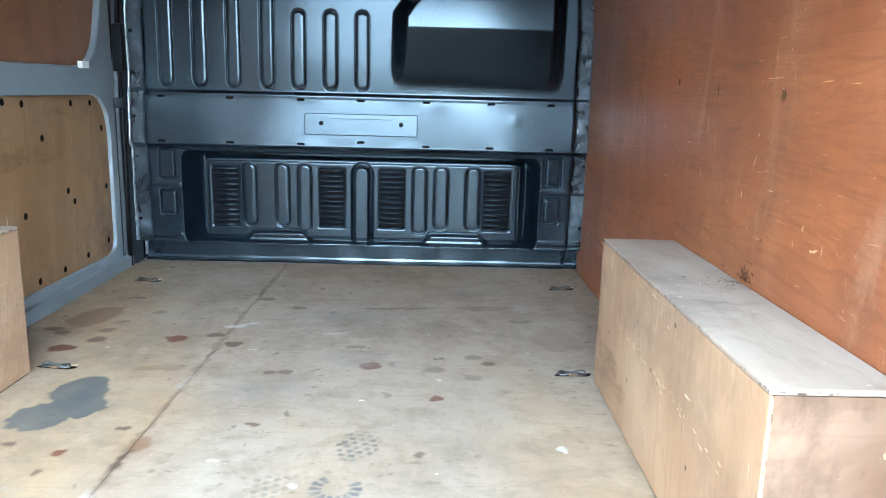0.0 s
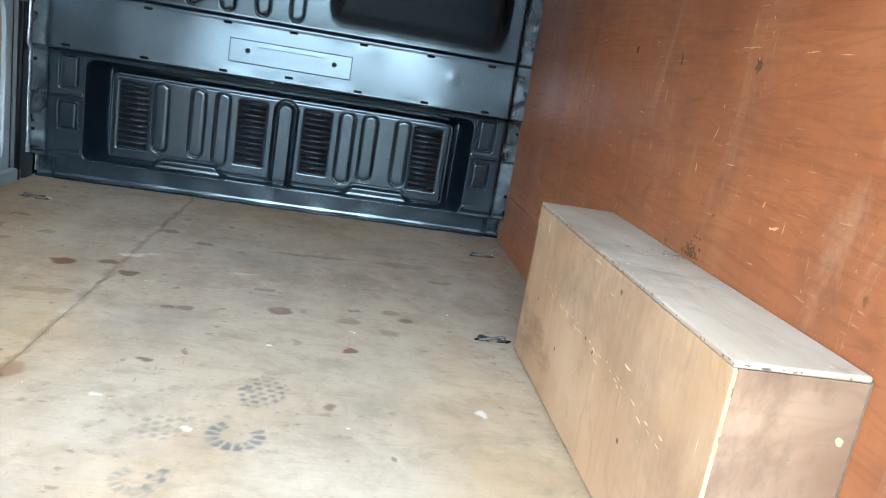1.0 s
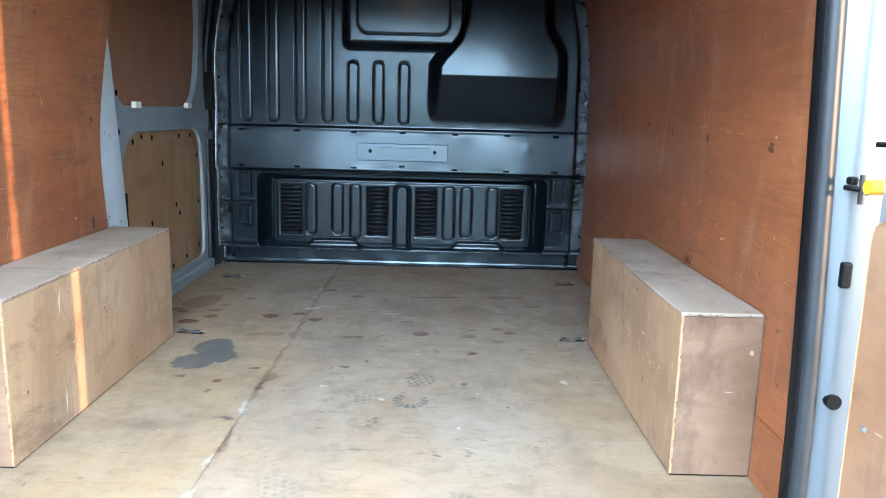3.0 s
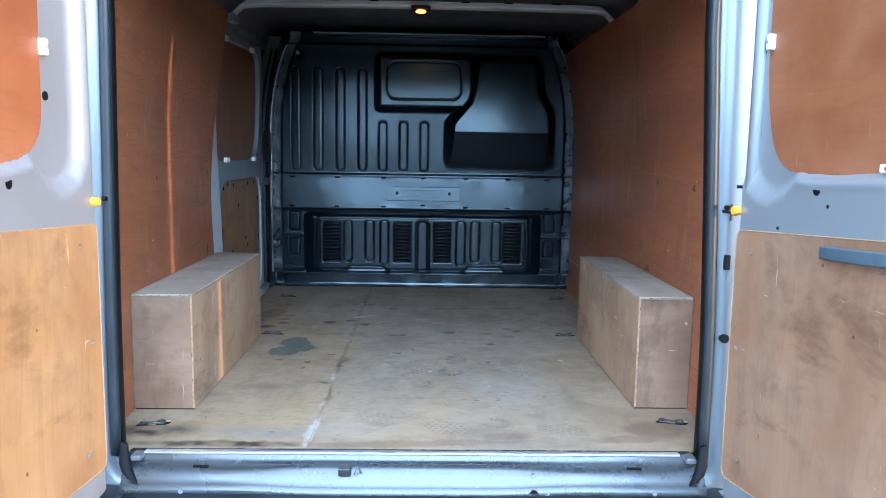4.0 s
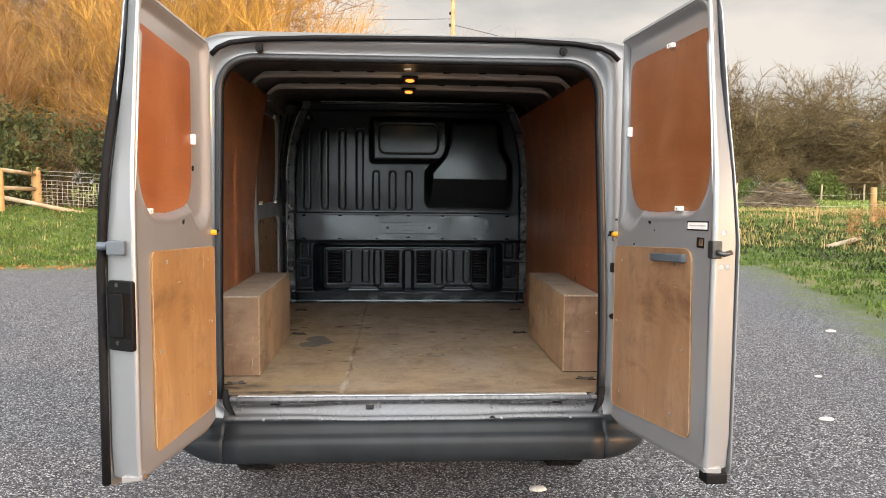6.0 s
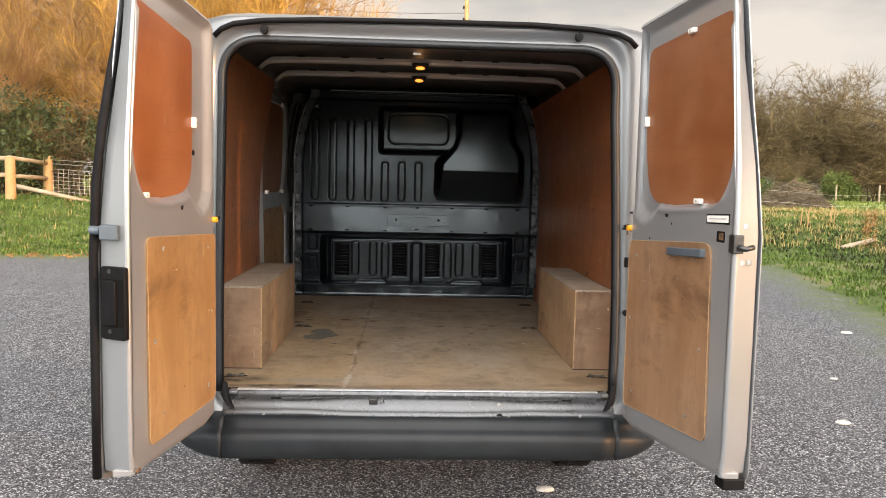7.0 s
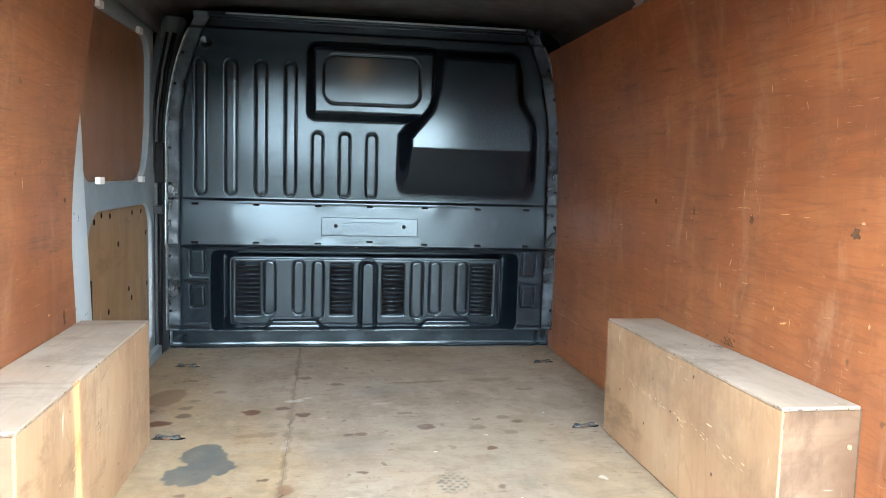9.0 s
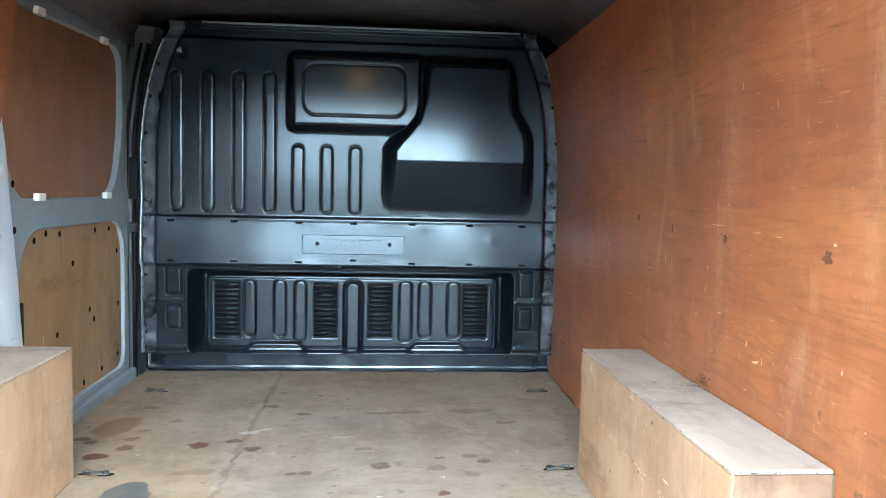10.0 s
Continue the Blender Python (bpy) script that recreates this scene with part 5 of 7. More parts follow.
# rear sill: aluminium tread, pressed step, catch
prof = [(0.030, 0.603), (0.004, 0.603), (0.001, 0.597), (-0.002, 0.588), (-0.008, 0.583), (-0.018, 0.580), (-0.030, 0.577), (-0.042, 0.572), (-0.050, 0.565), (-0.054, 0.556), (-0.057, 0.549), (-0.063, 0.545),
        (-0.070, 0.540), (-0.074, 0.531), (-0.073, 0.520), (-0.066, 0.512), (-0.02, 0.505), (0.030, 0.505)]


def sill_ring(x):
    mid = math.exp(-(abs(x + 0.02) / 0.36) ** 6)
    ridge = lambda y: math.exp(-((y + 0.030) / 0.014) ** 2)  # noqa: E731
    return [(x, y - (0.006 * mid if y < -0.045 else 0), z + (0.009 * mid * ridge(y) - (0.006 * mid if -0.075 < y < -0.045 else 0) if z > 0.53 else 0)) for y, z in prof]


rear_sill = part("rear_sill", loft([sill_ring(-0.757 + 1.514 * k / 60) for k in range(61)], caps=(True, True)), SILLMETAL, van, "worn silver rear step sill", smooth=True)
part("tread_strip", boxed(-0.715, 0.705, -0.004, 0.016, 0.6015, 0.6065), ALU, van, "scratched aluminium tread strip", bevel=0.001)
catch = part("door_catch", boxed(-0.200, -0.168, -0.062, -0.030, 0.566, 0.586), CHROMEBLACK, van, "dark door catch", bevel=0.003)
bm = tube([(-0.158, -0.058, 0.572), (-0.150, -0.062, 0.592), (-0.142, -0.050, 0.572)], 0.003, 6)
part("striker", bm, STEEL, catch)
for x in (-0.56, 0.575):
    part("drain_slot", boxed(x - 0.02, x + 0.02, -0.034, -0.026, 0.5755, 0.5815), GAP, van, bevel=0.002)
for x, y, z in ((0.305, -0.074, 0.525), (0.34, -0.073, 0.528), (-0.37, -0.073, 0.528), (-0.60, -0.073, 0.53), (0.62, -0.073, 0.53), (0.305, -0.052, 0.567)):
    bm = bmesh.new()
    big = 0.013 if abs(x - 0.305) < 0.01 and z < 0.55 else 0.006
    rod(bm, (x, y - 0.003, z), (x, y + 0.006, z), big, big, 12)
    part("plug", bm, BLACK if big > 0.01 else STEEL, van)

for s in (-1, 1):
    foot = [(0.756, -0.028, 0.640, 0.010), (0.755, -0.032, 0.605, 0.013), (0.750, -0.040, 0.585, 0.017), (0.740, -0.050, 0.568, 0.018), (0.727, -0.060, 0.556, 0.013), (0.716, -0.066, 0.549, 0.005)]
    rings = [[(s * (x + q * math.cos(a)), y + 0.6 * q * math.sin(a), z + 0.35 * q * math.cos(a)) for a in (2 * math.pi * k / 10 for k in range(10))] for x, y, z, q in foot]
    part("corner_seal", loft(rings, caps=(True, True)), RUBBER, van, "black rubber corner seal", smooth=True)
    part("corner_cap", boxed(*sorted((s * 0.714, s * 0.742)), -0.030, 0.010, 0.590, 0.606), FRAMEPAINT, van, "painted corner of the sill", bevel=0.005)

# bumper: moulded middle and two end caps
bp = [(-0.040, 0.528), (-0.078, 0.524), (-0.096, 0.516), (-0.104, 0.504), (-0.110, 0.490), (-0.120, 0.481), (-0.134, 0.474), (-0.142, 0.464), (-0.146, 0.446), (-0.145, 0.410), (-0.139, 0.386), (-0.128, 0.372), (-0.108, 0.366), (0.00, 0.366), (0.0, 0.50)]
bumper = thing("rear_bumper", "dark grey moulded plastic rear bumper on the van", "bumper", at=(0, 0, 0.37))


def bumper_ring(x):
    a = max(0.0, (abs(x) - 0.70) / 0.24)
    back, drop = 0.13 * a ** 2.2, 0.035 * a ** 2
    return [(x, y + back * (1 if y < -0.03 else 0.3), z - 0.37 - (drop if z > 0.45 else 0) + (0.02 * a * a if z < 0.42 else 0)) for y, z in bp]


part("middle", loft([bumper_ring(-0.744 + 1.488 * k / 24) for k in range(25)], caps=(True, True)), PLASTIC, bumper, smooth=True)
for s in (-1, 1):
    part("end_cap", loft([bumper_ring(s * (0.747 + 0.193 * k / 12)) for k in range(13)], caps=(True, True)), PLASTIC, bumper, smooth=True)


# rear wheels, tow-eye and exhaust seen under the bumper
def wheel(x):
    sec = [(-0.078, 0.20), (-0.087, 0.25), (-0.084, 0.300), (-0.072, 0.319), (0.072, 0.319), (0.084, 0.300), (0.087, 0.25), (0.078, 0.20)]
    n = 48
    rings = [[(a, r * math.sin(t), r * math.cos(t)) for a, r in sec] for t in (2 * math.pi * k / n for k in range(n))]
    w = part("rear_wheel", loft(rings + rings[:1], closed=True), RUBBER, van, "black treaded tyre on a rusty steel rim", smooth=True, at=(x, 0.86, 0.325))
    block = boxed(-0.018, 0.018, -0.011, 0.011, 0.314, 0.3255)
    bmesh.ops.recalc_face_normals(block, faces=block.faces)
    me = bpy.data.meshes.new("tread_block")
    block.to_mesh(me)
    block.free()
    for k in range(40):
        for j, a in enumerate((-0.056, -0.019, 0.019, 0.056)):
            ob = part("tread_block", me, RUBBER, w)
            ob.matrix_basis = Matrix.Rotation(2 * math.pi * (k + 0.5 * (j % 2)) / 40, 4, "X") @ Matrix.Translation((a, 0, 0)) @ Matrix.Rotation(0, 4, "Z")
    sec = [(-0.085, 0.205), (-0.080, 0.190), (-0.02, 0.180), (0.02, 0.12), (0.02, 0.05), (0.02, 0.0)]
    rings = [[(a, r * math.sin(t), r * math.cos(t)) for a, r in sec] for t in (2 * math.pi * k / 32 for k in range(32))]
    part("rim", loft(rings + rings[:1], closed=False), RUST, w, "rusty steel rim", smooth=True)


for x in (-0.782, 0.782):
    wheel(x)
axle = thing("rear_axle", "dirty dark steel axle beam under the van", "axle", at=(0, 0.86, 0.325))
bm = bmesh.new()
rod(bm, (-0.60, 0, 0), (0.60, 0, 0), 0.04, None, 12)
part("beam", bm, RUST, axle, smooth=True)
bm = bmesh.new()
rod(bm, (-0.47, 0.13, 0.345), (-0.47, 0.30, 0.36), 0.028, None, 12)
tagged(part("exhaust_pipe", bm, RUST, van, "rusty exhaust pipe end"))
part("tow_eye", tube([(0.38 + 0.035 * math.cos(t), 0.12, 0.352 + 0.03 * math.sin(t)) for t in (2 * math.pi * k / 16 for k in range(16))], 0.009, 8, True), RUST, van, "rusty towing eye")
part("under_tray", boxed(-0.90, 0.90, 0.05, 2.6, 0.43, 0.47), BLACK, van)


# ---- rear doors, both swung open ----
def rear_door(side):
    """Local x runs from the hinge to the free edge, z up; outwards is +y on one door and -y on the other."""
    left = side < 0
    hx, hy, ex, ey = (-0.785, -0.07, -0.818, -0.95) if left else (0.785, -0.07, 0.860, -0.93)
    turn = math.degrees(math.atan2(ey - hy, ex - hx))
    o = -1.0 if left else 1.0
    d = thing("rear_door", "silver-grey van rear door swung open, lined with " + ("golden and red-brown plywood" if left else "grubby and red-brown plywood, with a pull handle"),
              "van door", group="rear doors", m=pose(hx, hy, 0.5, 0, 0, turn))
    def at(u, v, w):
        return (u, o * w, v - 0.5)
    L = 0.772
    trim = 0.0 if left else 0.028
    def tumble(z):
        return 0.050 * min(1.0, max(0.0, (z - 1.28) / 0.55))
    top_f, top_h = (2.012, 1.985) if left else (2.04, 2.02)
    shape = rounded([(0.0, 0.530), (0.10, 0.520), (L, 0.592), (L, 1.30), (L - 0.005, 1.50), (L - 0.075, top_f), (0.0, top_h)], [0.03, 0.05, 0.06, 0.02, 0.15, 0.10, 0.05])
    if left:
        win = rounded([(0.175, 1.375), (0.46, 1.352), (0.66, 1.362), (0.742, 1.46), (0.733, 1.60), (0.672, 1.925), (0.165, 1.885), (0.172, 1.60)], [0.14, 0.05, 0.06, 0.10, 0.10, 0.05, 0.04, 0.1])
        low = rounded([(0.012, 0.598), (0.662, 0.632), (0.674, 1.248), (0.012, 1.214)], [0.03, 0.03, 0.03, 0.02], 4)
    else:
        win = rounded([(0.12, 1.372), (0.30, 1.362), (0.665, 1.378), (0.742, 1.47), (0.735, 1.62), (0.675, 1.945), (0.06, 1.925), (0.062, 1.56)], [0.14, 0.05, 0.07, 0.09, 0.10, 0.05, 0.05, 0.1])
        low = rounded([(0.024, 0.590), (0.681, 0.662), (0.660, 1.262), (0.024, 1.222)], [0.03, 0.03, 0.05, 0.03], 4)
    # inner panel: one pressed sheet, sunk round the window, with a scooped hollow on the hinge side
    def grown(loop, k):
        cx, cz = sum(p[0] for p in loop) / len(loop), sum(p[1] for p in loop) / len(loop)
        return [(cx + (u - cx) * k, cz + (v - cz) * k) for u, v in loop]
    scoop = ([(0.012, 2.2), (0.012, 1.44), (0.022, 1.36), (0.06, 1.305), (0.11, 1.284), (0.16, 1.282), (0.21, 1.30), (0.26, 1.345), (0.31, 1.375), (0.40, 1.42), (0.58, 1.60), (0.62, 1.86), (0.85, 1.90), (0.85, 2.2)] if left else
             [(-0.03, 2.2), (-0.03, 1.47), (-0.01, 1.38), (0.03, 1.32), (0.08, 1.292), (0.14, 1.282), (0.20, 1.30), (0.26, 1.345), (0.32, 1.375), (0.40, 1.42), (0.56, 1.60), (0.60, 1.86), (0.85, 1.90), (0.85, 2.2)])
    NU, NV = 150, 260
    us = np.concatenate([np.linspace(0.0 if left else 0.026, L - 0.10, NU - 40), np.linspace(L - 0.10, L - 0.004, 41)[1:]])
    def crossing(u, pick):
        hits = []
        for (au, av), (bu, bv) in zip(shape, shape[1:] + shape[:1]):
            if min(au, bu) <= u <= max(au, bu) and abs(bu - au) > 1e-9:
                hits.append(av + (bv - av) * (u - au) / (bu - au))
        return pick(hits)
    lows = np.array([crossing(max(0.0005, u), min) for u in us])
    highs = np.array([crossing(max(0.0005, u), max) for u in us])
    tt = np.linspace(0, 1, NV)[None, :]
    V = lows[:, None] + (highs - lows)[:, None] * tt
    U = np.repeat(us[:, None], NV, 1)
    far_win, far_scoop = sd_poly(U, V, win), sd_poly(U, V, scoop)
    top_gap = smooth01((highs[:, None] - V) / 0.045)
    sink = np.maximum(0.027 * smooth01((0.015 - far_win) / 0.018), 0.027 * smooth01(-far_scoop / 0.055) * top_gap)
    W = sink + 0.012 * smooth01((-0.004 - far_win) / 0.012) - 0.0025 * np.exp(-((far_win - 0.020) / 0.007) ** 2) * (1 - smooth01(-far_scoop / 0.02))
    rim_gap = np.minimum(np.minimum(V - lows[:, None], highs[:, None] - V), U)
    W = W + 0.006 * smooth01(1 - rim_gap / 0.010) + 0.0007 * np.sin(9 * U + 5 * V) * np.sin(6 * V)
    ids = np.arange(NU * NV).reshape(NU, NV)
    quads = np.stack([ids[:-1, :-1], ids[1:, :-1], ids[1:, 1:], ids[:-1, 1:]], -1).reshape(-1, 4)
    if not left:
        quads = quads[:, ::-1]
    sheet = mesh_from("inner_panel", np.stack([U, o * W, V - 0.5], -1).reshape(-1, 3).tolist(), quads.tolist(), True)
    part("inner_panel", sheet, DOORGREY, d, "grey painted pressed inner panel with a scooped hollow")
    part("upper_plywood", plate(grown(win, 1.0), [], lambda u, v, w: at(u, v, w + 0.0262), 0.006), PLY_DOOR_TOP, d, "red-brown plywood in the window opening", bevel=0.001)
    lower = part("lower_plywood", plate(low, [], lambda u, v, w: at(u, v, w - 0.006), 0.006), PLY_DOOR_LOW if left else PLY_DOOR_LOW_R, d,
                 "golden plywood panel" if left else "grubby brown plywood panel", bevel=0.0015)
    rim = [at(u, v, -0.0062) for u, v in low]
    part("pale_edge", tube(rim, 0.0014, 5, True), PLY_RIM, lower, "bare plywood edge")
    # free-edge face, turned towards the rear, and outer skin
    edge = []
    for z, u0 in ((0.585, L - 0.01), (0.68, L), (0.95, L), (1.30, L), (1.40, L - 0.002), (1.50, L - 0.006), (1.62, L - 0.022), (1.80, L - 0.046), (top_f - 0.02, L - 0.078)):
        wide = 0.098 - tumble(z)
        edge.append([at(u0 - 0.006, z, 0.001), at(u0 + 0.004, z, 0.002), at(u0 + 0.010, z, 0.010), at(u0 - 0.011, z, 0.56 * wide), at(u0 - 0.030, z, wide), at(u0 - 0.045, z, wide), at(u0 - 0.030, z, 0.03)])
    part("free_edge", loft(edge, caps=(True, True)), SILVER, d, "silver edge of the door", bevel=0.006)
    skin = rounded([(0.05, 0.50), (0.12, 0.49), (L - 0.024, 0.555), (L - 0.024, 1.30), (L - 0.032, 1.52), (L - 0.090, top_f + 0.015), (0.05, top_h + 0.012)], [0.03, 0.05, 0.05, 0.02, 0.15, 0.10, 0.05])
    part("outer_skin", plate(skin, [], lambda u, v, w: at(u, v, w + 0.052 + 0.050 * min(1, max(0, u) / 0.7) - tumble(v) * min(1, max(0, u) / 0.7)), 0.004), SILVER, d, bevel=0.001)
    part("top_edge", loft([[at(u, z, w) for z, w in ((zz - 0.01, 0.0), (zz + 0.006, 0.01), (zz + 0.01, 0.05), (zz - 0.01, 0.055))] for u, zz in ((0.02, top_h), (0.35, (top_h + top_f) / 2), (L - 0.09, top_f))], caps=(True, True)),
         SILVER, d, bevel=0.003)
    part("bottom_edge", loft([[at(u, z, w) for z, w in ((zz + 0.01, 0.0), (zz - 0.006, 0.01), (zz - 0.012, 0.06), (zz + 0.01, 0.06))] for u, zz in ((0.0, 0.530), (0.10, 0.521), (0.45, 0.557), (L, 0.592))], caps=(True, True)),
         DOORGREY, d, bevel=0.003)
    part("hinge_edge", loft([[at(u, z, w) for u, w in ((0.014 + trim, 0.001), (0.004 + trim, 0.003), (-0.001 + trim, 0.010), (0.006 + trim, 0.022), (0.022, 0.038), (0.040, 0.050), (0.055, 0.050))] for z in (0.54, 0.8, 1.0, 1.25, 1.5, 1.75, top_h - 0.02)], caps=(True, True)), FRAMEPAINT, d, smooth=True)
    clips = ((0.62, 1.367, 0), (0.168, 1.611, 1), (0.722, 1.663, 1)) if left else ((0.514, 1.383, 0), (0.077, 1.664, 1), (0.415, 1.928, 0))
    for u, v, upright in clips:
        a, b = ((0.008, 0.018) if u < 0.7 else (0.003, 0.015)) if upright else (0.019, 0.008)
        bm = bmesh.new()
        lo, hi = sorted((o * 0.011, o * 0.034))
        box(bm, u - a, u + a, lo, hi, v - 0.5 - b, v - 0.5 + b)
        clip = part("clip", bm, WHITE, d, "white plastic retaining clip", bevel=0.003)
        bm = bmesh.new()
        rod(bm, at(u, v, 0.0095), at(u, v, 0.013), 0.004, None, 8)
        part("screw", bm, STEEL, clip)
    rnd = random.Random(3 if left else 4)
    for u, v in ((0.10, 1.17), (0.55, 1.20), (0.06, 0.93), (0.62, 0.93), (0.10, 0.66), (0.55, 0.70)):
        bm = bmesh.new()
        rod(bm, at(u, v + 0.02 * rnd.random(), -0.0075), at(u, v, -0.004), 0.005, None, 8)
        part("screw", bm, STEEL, lower)
    bm = bmesh.new()
    rod(bm, at(0.015, 1.268, -0.016), at(0.015, 1.268, 0.004), 0.010, 0.0115, 12)
    part("bump_stop", bm, YELLOW, d, "amber rubber bump stop")
    holes = ((0.158, 1.508, 0.010), (0.356, 1.326, 0.012)) if left else ((0.329, 1.336, 0.013), (0.003, 1.326, 0.004), (0.37, 1.304, 0.004), (0.194, 1.243, 0.004))
    for u, v, r in holes:
        bm = bmesh.new()
        rod(bm, at(u, v, -0.0008) if v < 1.36 else at(u, v, 0.024), at(u, v, 0.040), r, None, 14)
        part("hole", bm, BLACK, d)
    if left:
        # black recessed grab and steel strap on the free edge
        def grab(u, v, w):
            return at(L - 0.006 - 0.40 * u - w * 0.9, 1.078 + v, 0.056 + 0.90 * u - w * 0.4)
        def slab(u0, u1, v0, v1, r, w0, thick):
            return plate(rounded([(u0, v0), (u1, v0), (u1, v1), (u0, v1)], r, 4), [], lambda u, v, w: grab(u, v, w + w0), thick)
        cup = part("grab_handle", slab(-0.056, 0.034, -0.106, 0.096, 0.010, -0.008, 0.016), BLACK, d, "black recessed grab handle", bevel=0.003)
        part("handle_cup", slab(-0.050, 0.026, -0.070, 0.062, 0.006, -0.0088, 0.004), GAP, cup, "dark finger recess")
        part("handle_bar", slab(-0.028, 0.020, -0.066, 0.058, 0.006, -0.017, 0.012), BLACK, cup, bevel=0.003)
        for v in (-0.083, 0.083):
            bm = bmesh.new()
            rod(bm, grab(0.0, v, -0.0105), grab(0.0, v, -0.006), 0.006, None, 10)
            part("screw", bm, CHROMEBLACK, cup)
        strap = part("strap_bracket", boxed(*sorted((L - 0.03, L + 0.018)), *sorted((o * 0.030, o * 0.080)), 1.247 - 0.5, 1.288 - 0.5), HANDLE, d, "grey steel latch bracket", bevel=0.004)
        bm = bmesh.new()
        rod(bm, at(L - 0.005, 1.272, 0.085), at(L - 0.005, 1.272, 0.112), 0.012, None, 12)
        part("roller", bm, HANDLE, strap)
        seal = [at(L - 0.022 - (0 if z < 1.45 else 0.13 * ((z - 1.45) / 0.55) ** 1.5), z, 0.112 - tumble(z)) for z in (0.57, 0.8, 1.0, 1.2, 1.4, 1.55, 1.7, 1.85, 1.99)]
        part("edge_seal", tube(seal, 0.013, 8), RUBBER, d, "black rubber edge seal", smooth=True)
        part("bottom_catch", boxed(L - 0.065, L - 0.04, *sorted((o * 0.004, o * 0.03)), 0.078, 0.100), RUST, d, "rusty bottom catch", bevel=0.004)
    else:
        grip = [(0.380, 1.213, 0.0), (0.384, 1.214, -0.014), (0.41, 1.216, -0.022), (0.50, 1.221, -0.026), (0.585, 1.226, -0.022), (0.622, 1.228, -0.014), (0.628, 1.229, 0.0)]
        rings = [[at(u, v + dz, w + dw) for dz, dw in ((-0.014, -0.002), (-0.011, -0.007), (0.011, -0.007), (0.014, -0.002), (0.011, 0.005), (-0.011, 0.005))] for u, v, w in grip]
        part("pull_handle", loft(rings, caps=(True, True)), HANDLE, d, "blue-grey plastic pull handle", bevel=0.004)
        lab = part("label", plate([(0.615, 1.318), (0.752, 1.322), (0.752, 1.352), (0.615, 1.347)], [], lambda u, v, w: at(u, v, w - 0.0012), 0.001), BLACK, d, "white label with a dark border")
        part("label_face", plate([(0.620, 1.3225), (0.747, 1.3265), (0.747, 1.3475), (0.620, 1.3425)], [], lambda u, v, w: at(u, v, w - 0.0018), 0.0008), WHITE, lab)
        part("print_bar", plate([(0.632, 1.3315), (0.735, 1.335), (0.735, 1.339), (0.632, 1.3355)], [], lambda u, v, w: at(u, v, w - 0.0023), 0.0008), plain("faded_print", (0.45, 0.45, 0.46), 0.6), lab)
        lock = part("lock_opening", plate(rounded([(0.682, 1.268), (0.728, 1.268), (0.728, 1.300), (0.682, 1.300)], 0.004, 2), [], lambda u, v, w: at(u, v, w - 0.0012), 0.003), BLACK, d, "dark lock opening")
        part("lock_tongue", boxed(0.700, 0.722, *sorted((o * -0.003, o * 0.0)), 0.775, 0.795), RUST, lock)
        latch = part("latch", boxed(L - 0.012, L + 0.020, *sorted((o * -0.006, o * 0.026)), 0.742, 0.795), CHROMEBLACK, d, "dark steel door latch", bevel=0.004)
        part("latch_arm", tube([at(L + 0.020, 1.262, 0.008), at(L + 0.032, 1.256, 0.024), at(L + 0.030, 1.262, 0.048)], 0.008, 8), CHROMEBLACK, latch, smooth=True)
        for u, v, w in ((L - 0.006, 1.318, 0.042), (L - 0.002, 1.215, 0.034), (L - 0.014, 1.215, 0.062)):
            bm = bmesh.new()
            rod(bm, at(u + 0.006, v, w - 0.006), at(u - 0.006, v, w + 0.004), 0.008, None, 10)
            part("bolt", bm, STEEL, d)
        part("bottom_cap", boxed(L - 0.05, L + 0.004, *sorted((o * 0.010, o * 0.08)), 0.050, 0.085), BLACK, d, "black bottom catch", bevel=0.006)
    return d


rear_door(-1)
rear_door(1)


# ---- outdoors ----
def lot_edge(x, y):
    """Distance past the edge of the tarmac: positive on grass."""
    wob = 0.35 * noise.noise((x * 0.35, y * 0.35, 0)) + 0.12 * noise.noise((x * 1.7, y * 1.7, 3))
    return max(y - (10.6 + 0.05 * (x + 6)), x - (5.45 + 0.26 * (y - 5.6)), -x - 16, -y - 26) + wob


def ground_z(x, y):
    g = lot_edge(x, y)
    t = min(1, max(0, g / 10))
    rise = 0.72 * t * t * (3 - 2 * t)
    rough = 0.0 if g < 0 else min(1, g) * (0.10 * noise.noise((x * 0.5, y * 0.5, 5)) + 0.05 * noise.noise((x * 1.6, y * 1.6, 9)))
    far = max(0, math.hypot(x, y) - 70) * 0.004
    return rise + rough + min(far, 3)


g = Nodes("ground_cover")
co = g.coords()
edge_noise = g.noise(co, 0.9, 6, 0.7)
sep = g.add("SeparateXYZ", Vector=co)
over_y = g.math("SUBTRACT", sep.outputs["Y"], g.math("ADD", g.math("MULTIPLY", sep.outputs["X"], 0.05), 10.9))
over_x = g.math("SUBTRACT", sep.outputs["X"], g.math("ADD", g.math("MULTIPLY", sep.outputs["Y"], 0.26), 3.994))
past = g.math("MAXIMUM", g.math("MAXIMUM", over_y, over_x), g.math("MAXIMUM", g.math("SUBTRACT", g.math("MULTIPLY", sep.outputs["X"], -1.0), 16.0), g.math("SUBTRACT", g.math("MULTIPLY", sep.outputs["Y"], -1.0), 26.0)))
past = g.math("ADD", past, g.math("MULTIPLY", g.math("SUBTRACT", edge_noise, 0.5), 1.6))
grassy = g.ramp(g.math("ADD", g.math("MULTIPLY", past, 0.5), 0.5), (0.42, 0.0), (0.62, 1.0))
stone = g.add("TexVoronoi", Vector=co, Scale=120.0)
